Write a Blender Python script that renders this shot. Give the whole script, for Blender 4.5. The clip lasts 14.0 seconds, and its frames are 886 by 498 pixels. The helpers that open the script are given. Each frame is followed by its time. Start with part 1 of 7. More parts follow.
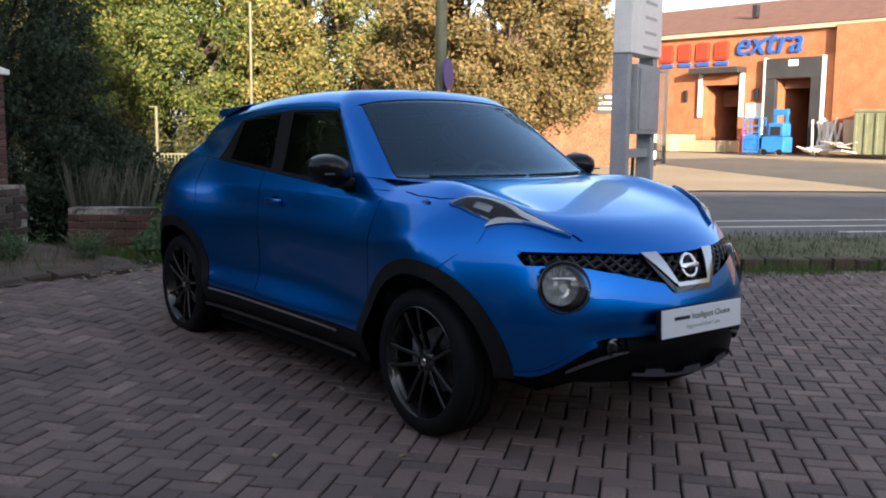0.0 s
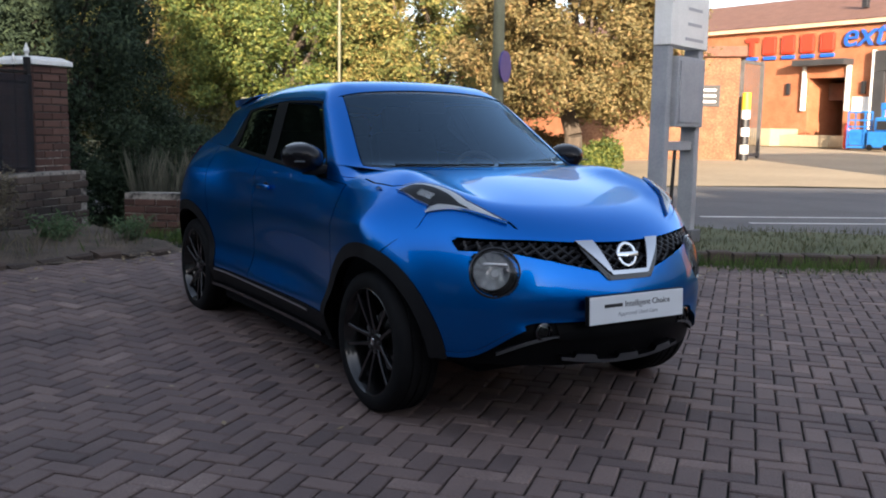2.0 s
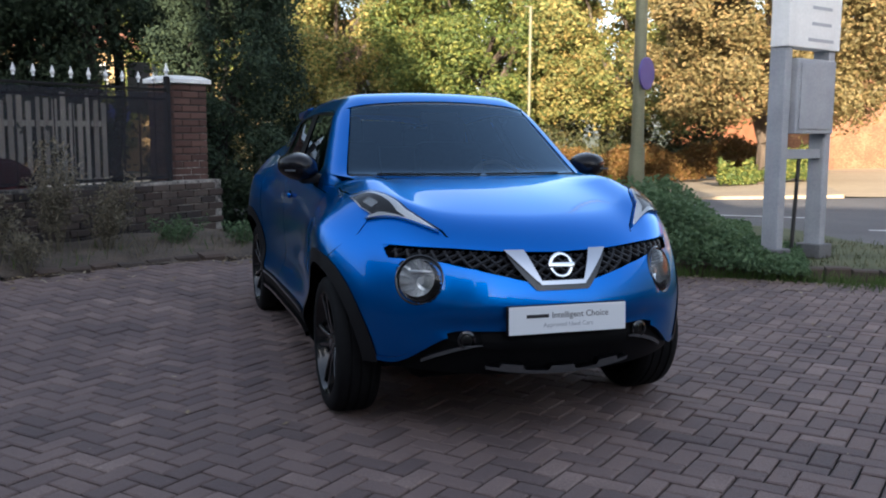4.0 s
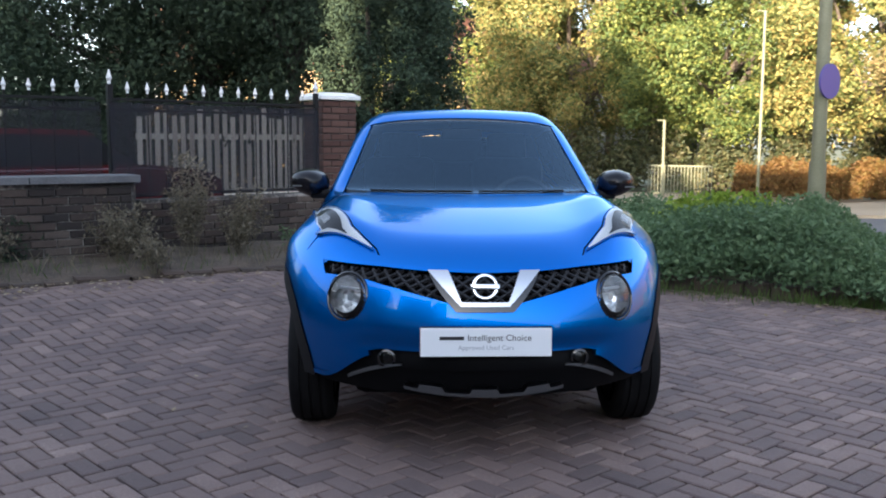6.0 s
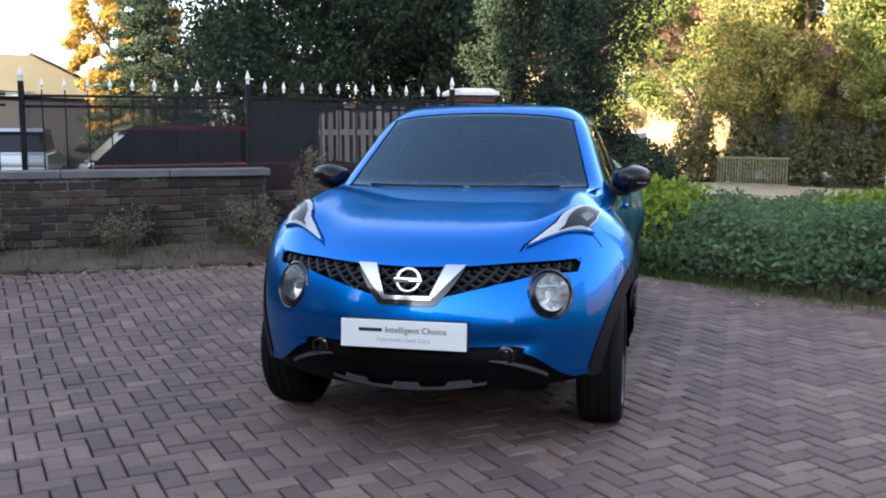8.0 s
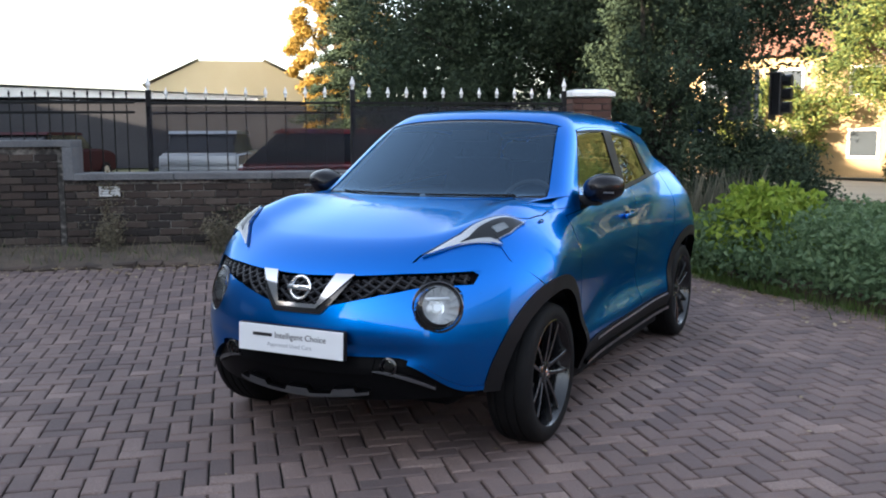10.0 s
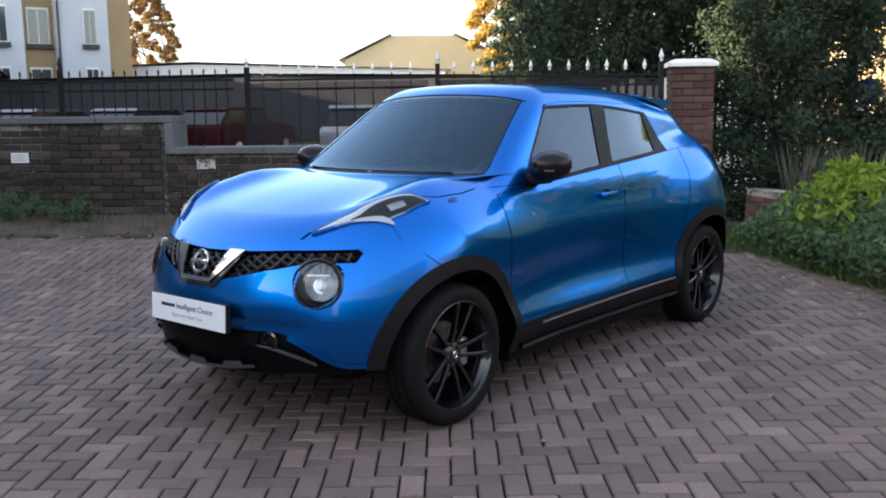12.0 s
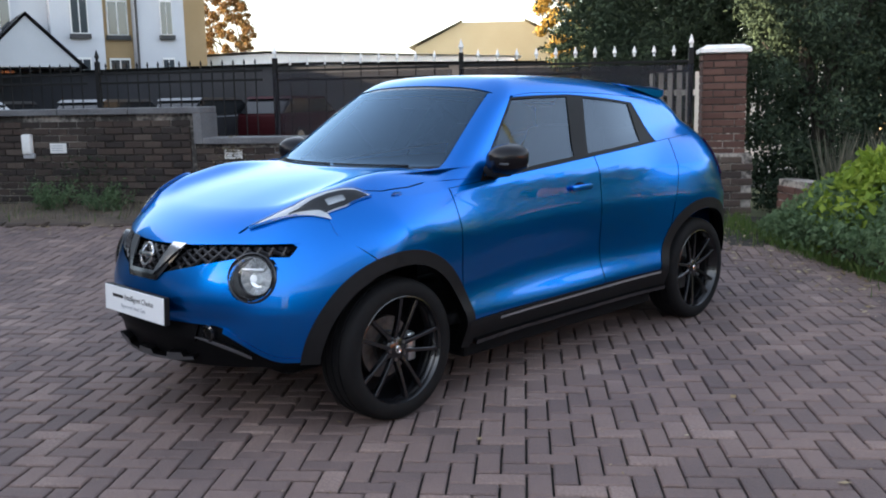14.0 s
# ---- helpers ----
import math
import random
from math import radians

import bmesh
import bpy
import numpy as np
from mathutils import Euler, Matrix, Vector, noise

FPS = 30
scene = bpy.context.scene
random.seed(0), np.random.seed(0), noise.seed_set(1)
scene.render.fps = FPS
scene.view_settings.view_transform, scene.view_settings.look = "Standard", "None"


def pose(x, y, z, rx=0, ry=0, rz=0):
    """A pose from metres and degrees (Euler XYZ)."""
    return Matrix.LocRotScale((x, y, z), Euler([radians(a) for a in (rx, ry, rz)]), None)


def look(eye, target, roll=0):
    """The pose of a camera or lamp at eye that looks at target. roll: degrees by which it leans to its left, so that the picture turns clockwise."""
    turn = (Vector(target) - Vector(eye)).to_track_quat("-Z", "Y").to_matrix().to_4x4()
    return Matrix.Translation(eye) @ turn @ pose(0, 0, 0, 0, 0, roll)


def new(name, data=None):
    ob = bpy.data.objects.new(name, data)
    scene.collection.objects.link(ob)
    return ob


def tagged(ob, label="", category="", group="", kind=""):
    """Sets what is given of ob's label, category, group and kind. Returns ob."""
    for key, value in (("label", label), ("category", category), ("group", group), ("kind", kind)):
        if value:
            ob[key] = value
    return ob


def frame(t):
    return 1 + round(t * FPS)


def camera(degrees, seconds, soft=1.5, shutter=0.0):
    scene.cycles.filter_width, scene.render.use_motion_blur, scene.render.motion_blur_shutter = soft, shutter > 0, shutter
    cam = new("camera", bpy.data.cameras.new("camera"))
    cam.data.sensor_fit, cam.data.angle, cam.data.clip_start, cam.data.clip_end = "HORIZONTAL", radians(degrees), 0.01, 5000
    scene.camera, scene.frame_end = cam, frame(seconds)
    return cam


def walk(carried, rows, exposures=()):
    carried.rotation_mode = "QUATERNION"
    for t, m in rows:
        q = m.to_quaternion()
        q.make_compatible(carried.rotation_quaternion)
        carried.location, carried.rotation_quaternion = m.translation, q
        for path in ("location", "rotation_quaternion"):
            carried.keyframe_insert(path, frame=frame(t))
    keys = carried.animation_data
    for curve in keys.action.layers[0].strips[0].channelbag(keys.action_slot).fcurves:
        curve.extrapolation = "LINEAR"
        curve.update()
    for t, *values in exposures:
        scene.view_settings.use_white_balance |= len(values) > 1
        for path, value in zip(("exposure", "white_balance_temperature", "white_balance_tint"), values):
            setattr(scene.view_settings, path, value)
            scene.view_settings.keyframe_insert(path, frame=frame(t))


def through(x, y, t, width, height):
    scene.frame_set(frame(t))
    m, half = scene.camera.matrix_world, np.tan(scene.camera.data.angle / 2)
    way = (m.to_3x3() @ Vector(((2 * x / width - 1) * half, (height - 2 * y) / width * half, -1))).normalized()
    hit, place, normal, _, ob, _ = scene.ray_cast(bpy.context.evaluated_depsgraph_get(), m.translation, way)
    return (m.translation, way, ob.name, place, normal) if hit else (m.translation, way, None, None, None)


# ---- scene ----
cam = camera(50.8, 14.0, soft=1.9, shutter=0.3)
PATH = [
    (0, (-3.178, -4.354, 1.302), (-1.944, -2.799, 1.057), 0.6),
    (0.5, (-3.176, -4.454, 1.301), (-1.953, -2.895, 1.035), 0.1),
    (1, (-3.096, -4.537, 1.292), (-1.894, -2.964, 1.01), 0.3),
    (1.5, (-2.926, -4.698, 1.306), (-1.778, -3.083, 1.03), 0.8),
    (2, (-2.731, -4.88, 1.301), (-1.677, -3.201, 1.037), 1.0),
    (2.5, (-2.486, -5.115, 1.341), (-1.535, -3.375, 1.08), 1.1),
    (2.7, (-2.412, -5.17, 1.334), (-1.492, -3.414, 1.07), 0.8),
    (4.8, (-1.115, -5.577, 1.317), (-0.71, -3.632, 1.087), 0.7),
    (5, (-0.987, -5.589, 1.336), (-0.633, -3.633, 1.11), 0.7),
    (5.5, (-0.667, -5.647, 1.33), (-0.454, -3.671, 1.104), 0.7),
    (6, (-0.322, -5.701, 1.359), (-0.241, -3.716, 1.128), 0.3),
    (6.5, (-0.009, -5.688, 1.344), (-0.058, -3.701, 1.119), 0.1),
    (7, (0.299, -5.666, 1.374), (0.095, -3.69, 1.139), -0.0),
    (7.5, (0.687, -5.682, 1.381), (0.333, -3.729, 1.131), 0.3),
    (8, (0.985, -5.63, 1.365), (0.54, -3.696, 1.121), -0.0),
    (8.5, (1.303, -5.529, 1.411), (0.763, -3.619, 1.164), 0.1),
    (8.7, (1.425, -5.470, 1.403), (0.842, -3.572, 1.157), -0.0),
    (10.8, (2.793, -4.881, 1.424), (1.716, -3.216, 1.154), -0.7),
    (11, (2.905, -4.802, 1.433), (1.796, -3.161, 1.154), -0.9),
    (11.5, (3.154, -4.575, 1.399), (1.96, -2.997, 1.107), -0.8),
    (12, (3.364, -4.361, 1.418), (2.092, -2.847, 1.117), -0.7),
    (12.5, (3.612, -4.172, 1.446), (2.262, -2.73, 1.134), -0.6),
    (13, (3.731, -4.018, 1.424), (2.354, -2.601, 1.112), -0.4),
    (13.5, (3.773, -3.939, 1.434), (2.391, -2.527, 1.124), -0.6),
    (14, (3.777, -3.929, 1.436), (2.382, -2.533, 1.11), -1.1),
]
EXPOSURES = [(0, 1.68, 6150, 13), (1.5, 1.72, 6080, 13), (2.7, 1.80, 6000, 12.5), (4.8, 2.05, 5850, 12), (5.5, 2.23, 5800, 12), (6.5, 2.66, 5950, 11), (8.5, 2.68, 6100, 11), (11, 2.5, 6200, 12), (14, 2.6, 6300, 12)]
walk(cam, [(t, look(eye, target, roll)) for t, eye, target, roll in PATH], EXPOSURES)

# ---- light ----
SUN_AZ, SUN_EL = radians(207.0), radians(12.0)      # where the sun stands: compass angle from +y, clockwise
sun_dir = Vector((math.sin(SUN_AZ) * math.cos(SUN_EL), math.cos(SUN_AZ) * math.cos(SUN_EL), math.sin(SUN_EL)))
world = bpy.data.worlds.new("sky")
scene.world = world
world.use_nodes = True
wn, wl = world.node_tree.nodes, world.node_tree.links
sky = wn.new("ShaderNodeTexSky")
sky.sky_type, sky.sun_disc, sky.sun_elevation, sky.sun_rotation = "NISHITA", False, SUN_EL, SUN_AZ
sky.air_density, sky.dust_density, sky.ozone_density = 1.0, 2.0, 1.0
veil = wn.new("ShaderNodeHueSaturation")            # thin high cloud pales the blue
veil.inputs["Saturation"].default_value = 0.55
wl.new(sky.outputs[0], veil.inputs["Color"])
wl.new(veil.outputs[0], wn["Background"].inputs[0])
wn["Background"].inputs[1].default_value = 0.145
sun = new("sun", bpy.data.lights.new("sun", "SUN"))
sun.data.energy, sun.data.angle, sun.data.color = 5.0, radians(0.6), (1.0, 0.80, 0.56)
sun.matrix_world = look(sun_dir * 60, (0, 0, 0))


# ---- materials ----
def material(name, base, rough=0.7, metal=0.0, **more):
    """A principled material whose colour wanders between the given tones at two scales, with fine bump.
    more: tones (list of colours), scale, fine, bump, bump_scale, coat, spec, island (vary by piece), stretch."""
    m = bpy.data.materials.new(name)
    m.use_nodes = True
    n, l = m.node_tree.nodes, m.node_tree.links
    b = n["Principled BSDF"]
    b.inputs["Roughness"].default_value, b.inputs["Metallic"].default_value = rough, metal
    b.inputs["Base Color"].default_value = (*base, 1)
    b.inputs["Coat Weight"].default_value = more.get("coat", 0)
    b.inputs["Coat Roughness"].default_value = more.get("coat_rough", 0.03)
    b.inputs["Specular IOR Level"].default_value = more.get("spec", 0.5)
    b.inputs["Coat IOR"].default_value = more.get("coat_ior", 1.5)
    b.inputs["Specular Tint"].default_value = (*more.get("edge_tint", (1, 1, 1)), 1)
    if "tones" in more or "bump" in more or "island" in more:
        tc = n.new("ShaderNodeTexCoord")
        mp = n.new("ShaderNodeMapping")
        mp.inputs["Scale"].default_value = more.get("stretch", (1, 1, 1))
        src = n.new("ShaderNodeNewGeometry") if more.get("world", True) else tc
        l.new(src.outputs["Position" if more.get("world", True) else "Object"], mp.inputs[0])
        big, small = n.new("ShaderNodeTexNoise"), n.new("ShaderNodeTexNoise")
        big.inputs["Scale"].default_value, big.inputs["Detail"].default_value = more.get("scale", 2.0), 5
        small.inputs["Scale"].default_value, small.inputs["Detail"].default_value = more.get("fine", 40.0), 4
        l.new(mp.outputs[0], big.inputs["Vector"])
        l.new(mp.outputs[0], small.inputs["Vector"])
    if "tones" in more:
        mix = n.new("ShaderNodeMix")
        mix.inputs[0].default_value = more.get("fine_share", 0.4)
        l.new(big.outputs[0], mix.inputs[2])
        l.new(small.outputs[0], mix.inputs[3])
        value = mix.outputs[0]
        if "island" in more:
            obi = n.new("ShaderNodeObjectInfo")
            geo = n.new("ShaderNodeNewGeometry")
            add = n.new("ShaderNodeMath")
            add.operation = "ADD"
            l.new(geo.outputs["Random Per Island"], add.inputs[0])
            l.new(obi.outputs["Random"], add.inputs[1])
            fr = n.new("ShaderNodeMath")
            fr.operation = "FRACT"
            l.new(add.outputs[0], fr.inputs[0])
            mi = n.new("ShaderNodeMix")
            mi.inputs[0].default_value = more["island"]
            l.new(value, mi.inputs[2])
            l.new(fr.outputs[0], mi.inputs[3])
            value = mi.outputs[0]
        ramp = n.new("ShaderNodeValToRGB")
        tones = more["tones"]
        lo, hi = more.get("span", (0.3, 0.7))
        while len(ramp.color_ramp.elements) < len(tones):
            ramp.color_ramp.elements.new(0.5)
        for i, c in enumerate(tones):
            ramp.color_ramp.elements[i].position = lo + (hi - lo) * i / max(1, len(tones) - 1)
            ramp.color_ramp.elements[i].color = (*c, 1)
        l.new(value, ramp.inputs[0])
        l.new(ramp.outputs[0], b.inputs["Base Color"])
        if "rough_range" in more:
            rr = n.new("ShaderNodeMapRange")
            rr.inputs[3].default_value, rr.inputs[4].default_value = more["rough_range"]
            l.new(small.outputs[0], rr.inputs[0])
            l.new(rr.outputs[0], b.inputs["Roughness"])
    if "bump" in more:
        bn = n.new("ShaderNodeTexNoise")
        bn.inputs["Scale"].default_value, bn.inputs["Detail"].default_value = more.get("bump_scale", 60.0), 6
        l.new(mp.outputs[0], bn.inputs["Vector"])
        bp = n.new("ShaderNodeBump")
        bp.inputs["Strength"].default_value, bp.inputs["Distance"].default_value = more["bump"], more.get("bump_depth", 0.01)
        l.new(bn.outputs[0], bp.inputs["Height"])
        l.new(bp.outputs[0], b.inputs["Normal"])
    if more.get("translucent", 0):
        out = n["Material Output"]
        tr = n.new("ShaderNodeBsdfTranslucent")
        ms = n.new("ShaderNodeMixShader")
        ms.inputs[0].default_value = more["translucent"]
        if b.inputs["Base Color"].links:
            l.new(b.inputs["Base Color"].links[0].from_socket, tr.inputs[0])
        else:
            tr.inputs[0].default_value = (*base, 1)
        l.new(b.outputs[0], ms.inputs[1])
        l.new(tr.outputs[0], ms.inputs[2])
        l.new(ms.outputs[0], out.inputs[0])
    return m


def glass(name, tint, rough=0.0, gloss=1.0, ior=1.55, cast_tint=(1, 1, 1)):
    """Thin glass: what is behind it seen through its tint, and the mirror image by Fresnel."""
    m = bpy.data.materials.new(name)
    m.use_nodes = True
    n, l = m.node_tree.nodes, m.node_tree.links
    n.remove(n["Principled BSDF"])
    tr, gl, ms, fr = (n.new(k) for k in ("ShaderNodeBsdfTransparent", "ShaderNodeBsdfGlossy", "ShaderNodeMixShader", "ShaderNodeFresnel"))
    tr.inputs[0].default_value = (*tint, 1)
    gl.inputs["Roughness"].default_value = rough
    gl.inputs["Color"].default_value = (*(gloss * c for c in cast_tint), 1)
    fr.inputs[0].default_value = ior
    l.new(fr.outputs[0], ms.inputs[0])
    l.new(tr.outputs[0], ms.inputs[1])
    l.new(gl.outputs[0], ms.inputs[2])
    l.new(ms.outputs[0], n["Material Output"].inputs[0])
    return m


BLUE = material("blue metallic paint", (0.0, 0.140, 0.54), 0.30, 0.95, coat=0.9, coat_rough=0.01, spec=0.4, coat_ior=1.36, edge_tint=(0.05, 0.76, 1.0))
BLACK_GLOSS = material("gloss black", (0.008, 0.008, 0.010), 0.12, coat=0.6)
BLACK_SATIN = material("satin black", (0.010, 0.010, 0.012), 0.32, spec=0.4)
BUMPER_BLACK = material("dark bumper plastic", (0.0035, 0.0035, 0.004), 0.45, spec=0.06)
BLACK_PLASTIC = material("black textured plastic", (0.022, 0.022, 0.024), 0.55, spec=0.16, tones=[(0.005, 0.005, 0.006), (0.011, 0.011, 0.012)], scale=6, bump=0.25, bump_scale=500, bump_depth=0.002)
# near-black for gaps and recesses, their shade put into the colour
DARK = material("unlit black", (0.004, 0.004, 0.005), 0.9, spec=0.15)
RUBBER = material("tyre rubber", (0.018, 0.018, 0.019), 0.75, spec=0.15, tones=[(0.004, 0.004, 0.005), (0.009, 0.009, 0.009)], scale=9, bump=0.3, bump_scale=200, bump_depth=0.003)
RIM_BLACK = material("gloss black alloy", (0.005, 0.005, 0.006), 0.20, coat=0.35)
STEEL = material("steel", (0.2, 0.2, 0.2), 0.40, 1.0, tones=[(0.10, 0.10, 0.10), (0.20, 0.20, 0.20)], scale=30)
MIRROR_BLACK = material("glossy black mirror paint", (0.006, 0.006, 0.008), 0.22, spec=0.28)
SEAL = material("black window surround", (0.005, 0.005, 0.006), 0.45, spec=0.10)
REFLECTOR = material("faceted lamp reflector", (0.90, 0.91, 0.92), 0.24, 0.75)
CHROME = material("chrome", (0.80, 0.81, 0.83), 0.07, 1.0)
TRIM_CHROME = material("brushed chrome trim", (0.52, 0.53, 0.56), 0.12, 1.0)
SATIN = material("satin silver", (0.55, 0.56, 0.58), 0.32, 0.85)
PLATE = material("white plate", (0.78, 0.80, 0.82), 0.25)
INK = material("black ink", (0.02, 0.02, 0.022), 0.4)
INK_GREY = material("grey ink", (0.35, 0.37, 0.40), 0.4)
GUIDE = material("white light guide", (0.86, 0.87, 0.88), 0.25, 0.2)
# cast_tint puts a bluer sky reflection into the glass colour
GLASS = glass("clear glass", (0.58, 0.64, 0.66), cast_tint=(0.72, 0.85, 1.0))
SCREEN = glass("windscreen glass with blue-tinted reflection", (0.70, 0.76, 0.78), ior=1.75, cast_tint=(0.50, 0.74, 1.0))
PRIVACY = glass("privacy glass", (0.08, 0.09, 0.11), cast_tint=(0.72, 0.85, 1.0))
LENS = glass("lamp lens", (0.92, 0.94, 0.95), gloss=0.65)
RED_LENS = material("red lamp plastic", (0.35, 0.012, 0.010), 0.15, coat=0.5)
CABIN = material("charcoal cabin trim", (0.030, 0.030, 0.033), 0.7, tones=[(0.022, 0.022, 0.024), (0.042, 0.042, 0.045)], scale=12, bump=0.2, bump_scale=300)
CLOTH = material("black seat cloth", (0.022, 0.022, 0.024), 0.9, tones=[(0.014, 0.014, 0.016), (0.034, 0.034, 0.037)], scale=60, fine=300)


# ---- building helpers ----
def mesh_of(name, verts, faces, mat, smooth=False):
    me = bpy.data.meshes.new(name)
    me.from_pydata([tuple(v) for v in verts], [], faces)
    me.materials.append(mat)
    if smooth:
        me.polygons.foreach_set("use_smooth", [True] * len(me.polygons))
    me.update()
    return me


def part(name, bm, mat, parent=None, label="", smooth=False):
    """Links a bmesh (or a mesh) as one object under parent."""
    if isinstance(bm, bmesh.types.BMesh):
        me = bpy.data.meshes.new(name)
        bm.normal_update()
        bm.to_mesh(me)
        bm.free()
        me.materials.append(mat)
    else:
        me = bm
    if smooth:
        me.polygons.foreach_set("use_smooth", [True] * len(me.polygons))
        me.set_sharp_from_angle(angle=radians(40))
    ob = new(name, me)
    ob.parent = parent
    return tagged(ob, label)


def thing(name, label, category, group="", at=None, kind=""):
    ob = new(name)
    ob.empty_display_size = 0.2
    if at is not None:
        ob.matrix_world = at
    return tagged(ob, label, category, group, kind)


def box(bm, cx, cy, cz, sx, sy, sz, bevel=0.0, turn=0.0, m=None):
    """A box of full sizes sx, sy, sz about its centre, turned about z by degrees."""
    mat = (m if m is not None else Matrix()) @ pose(cx, cy, cz, 0, 0, turn) @ Matrix.Diagonal((sx, sy, sz, 1))
    made = bmesh.ops.create_cube(bm, size=1, matrix=mat)
    if bevel:
        es = {e for v in made["verts"] for e in v.link_edges}
        bmesh.ops.bevel(bm, geom=list(es), offset=bevel, segments=2, affect="EDGES", profile=0.5)
    return bm


def tube(bm, a, b, r0, r1=None, seg=12):
    a, b = Vector(a), Vector(b)
    r1 = r0 if r1 is None else r1
    d = b - a
    m = Matrix.Translation((a + b) / 2) @ d.to_track_quat("Z", "Y").to_matrix().to_4x4()
    bmesh.ops.create_cone(bm, cap_ends=True, segments=seg, radius1=r0, radius2=r1, depth=d.length, matrix=m)
    return bm


def lathe(bm, profile, seg=48, m=None):
    """Turns (radius, height) pairs about the z axis of m."""
    m = m if m is not None else Matrix()
    rings = []
    for r, h in profile:
        rings.append([bm.verts.new(m @ Vector((r * math.cos(2 * math.pi * i / seg), r * math.sin(2 * math.pi * i / seg), h))) for i in range(seg)])
    for a, b in zip(rings, rings[1:]):
        for i in range(seg):
            bm.faces.new((a[i], a[(i + 1) % seg], b[(i + 1) % seg], b[i]))
    return bm


def prism(bm, outline, depth, m=None):
    """Extrudes a closed outline in the xz plane by depth along y, from 0."""
    m = m if m is not None else Matrix()
    a = [bm.verts.new(m @ Vector((x, 0, z))) for x, z in outline]
    b = [bm.verts.new(m @ Vector((x, depth, z))) for x, z in outline]
    bm.faces.new(a)
    bm.faces.new(b[::-1])
    for i in range(len(a)):
        j = (i + 1) % len(a)
        bm.faces.new((a[j], a[i], b[i], b[j]))
    bmesh.ops.recalc_face_normals(bm, faces=bm.faces)
    return bm


# ---- the car: one smooth shell, from which the panels are cut ----
def smax(a, b, k):
    h = np.clip(0.5 + 0.5 * (a - b) / k, 0, 1)
    return b + (a - b) * h + k * h * (1 - h)


def smin(a, b, k):
    return -smax(-a, -b, k)


def bell(v, c, w):
    return np.exp(-((v - c) / w) ** 2)


def step01(a, b, v):
    t = np.clip((v - a) / (b - a), 0, 1)
    return t * t * (3 - 2 * t)


AXLE_F, AXLE_R, HUB, ARCH_IN, ARCH_OUT = -1.262, 1.255, 0.336, 0.384, 0.438


def flank(y, z):
    """Half width of the sides at height z: waist, wheel-arch shoulders, sill."""
    door = bell(y, -0.08, 0.62)
    w = 0.806 + (0.030 + 0.010 * door) * bell(z, 0.40, 0.085) - 0.018 * door * bell(z, 0.58, 0.16)
    w = w - 0.36 * np.clip(z - 0.80, 0, 1) ** 1.5 - 0.30 * np.clip(z - 1.0, 0, 1)
    # front wing: a full bulge over the wheel, whose crest falls and fades into the door
    front = np.where(y > AXLE_F, bell(y, AXLE_F, 0.50), bell(y, AXLE_F, 0.60))
    crest = np.where(y > AXLE_F, 1.025 - 0.17 * (y - AXLE_F), 1.025)
    w = w + 0.082 * front * step01(0.05, 0.45, z) * step01(crest + 0.10, crest - 0.16, z)
    # rear haunch: rises from the rear door to the tail
    rear = np.where(y < AXLE_R, bell(y, AXLE_R + 0.04, 0.44), bell(y, AXLE_R + 0.04, 0.60))
    crest = 1.03 + 0.10 * np.clip(y - 0.6, 0, 1)
    w = w + 0.085 * rear * step01(0.05, 0.50, z) * step01(crest + 0.13, crest - 0.17, z)
    return w


def deck(x, y):
    """Height of the bonnet and, behind it, of the shoulders."""
    t = np.clip((y + 1.98) / 1.13, 0, 1)
    z = 0.880 + 0.215 * (1 - (1 - t) ** 1.75) + 0.035 * np.clip(y + 0.85, 0, 2.0) - 0.16 * np.clip(y - 1.55, 0, 1) + 0.06 * step01(-0.80, -0.45, y)
    z = z - 0.080 * (np.abs(x) / 0.75) ** 2.6 * step01(-0.6, -1.5, y)
    z = z + 0.066 * bell(x, 0.62, 0.165) * step01(-1.95, -1.55, y) * step01(-0.78, -1.25, y)
    return z - 0.010 * bell(x, 0.50, 0.10) * step01(-0.8, -1.2, y)


def nose(x, z):
    q = np.abs(x)
    y = -2.042 + 0.42 * q ** 2 + 0.40 * q ** 4.2
    lean = np.where(z > 0.56, 1.05 * (z - 0.56) ** 2 + 0.10 * np.clip(z - 0.56, 0, 1), 0.55 * (0.56 - z) ** 2)
    return y + lean + 0.022 * bell(z, 0.52, 0.05) * step01(0.62, 0.42, q)


def tail(x, z):
    q = np.abs(x)
    return 2.02 - 0.28 * q ** 2 - 0.42 * q ** 4 - 0.9 * np.clip(z - 0.85, 0, 1) ** 2 - 0.25 * np.clip(0.5 - z, 0, 1) - 0.8 * np.clip(z - 0.78, 0, 1) * q ** 2


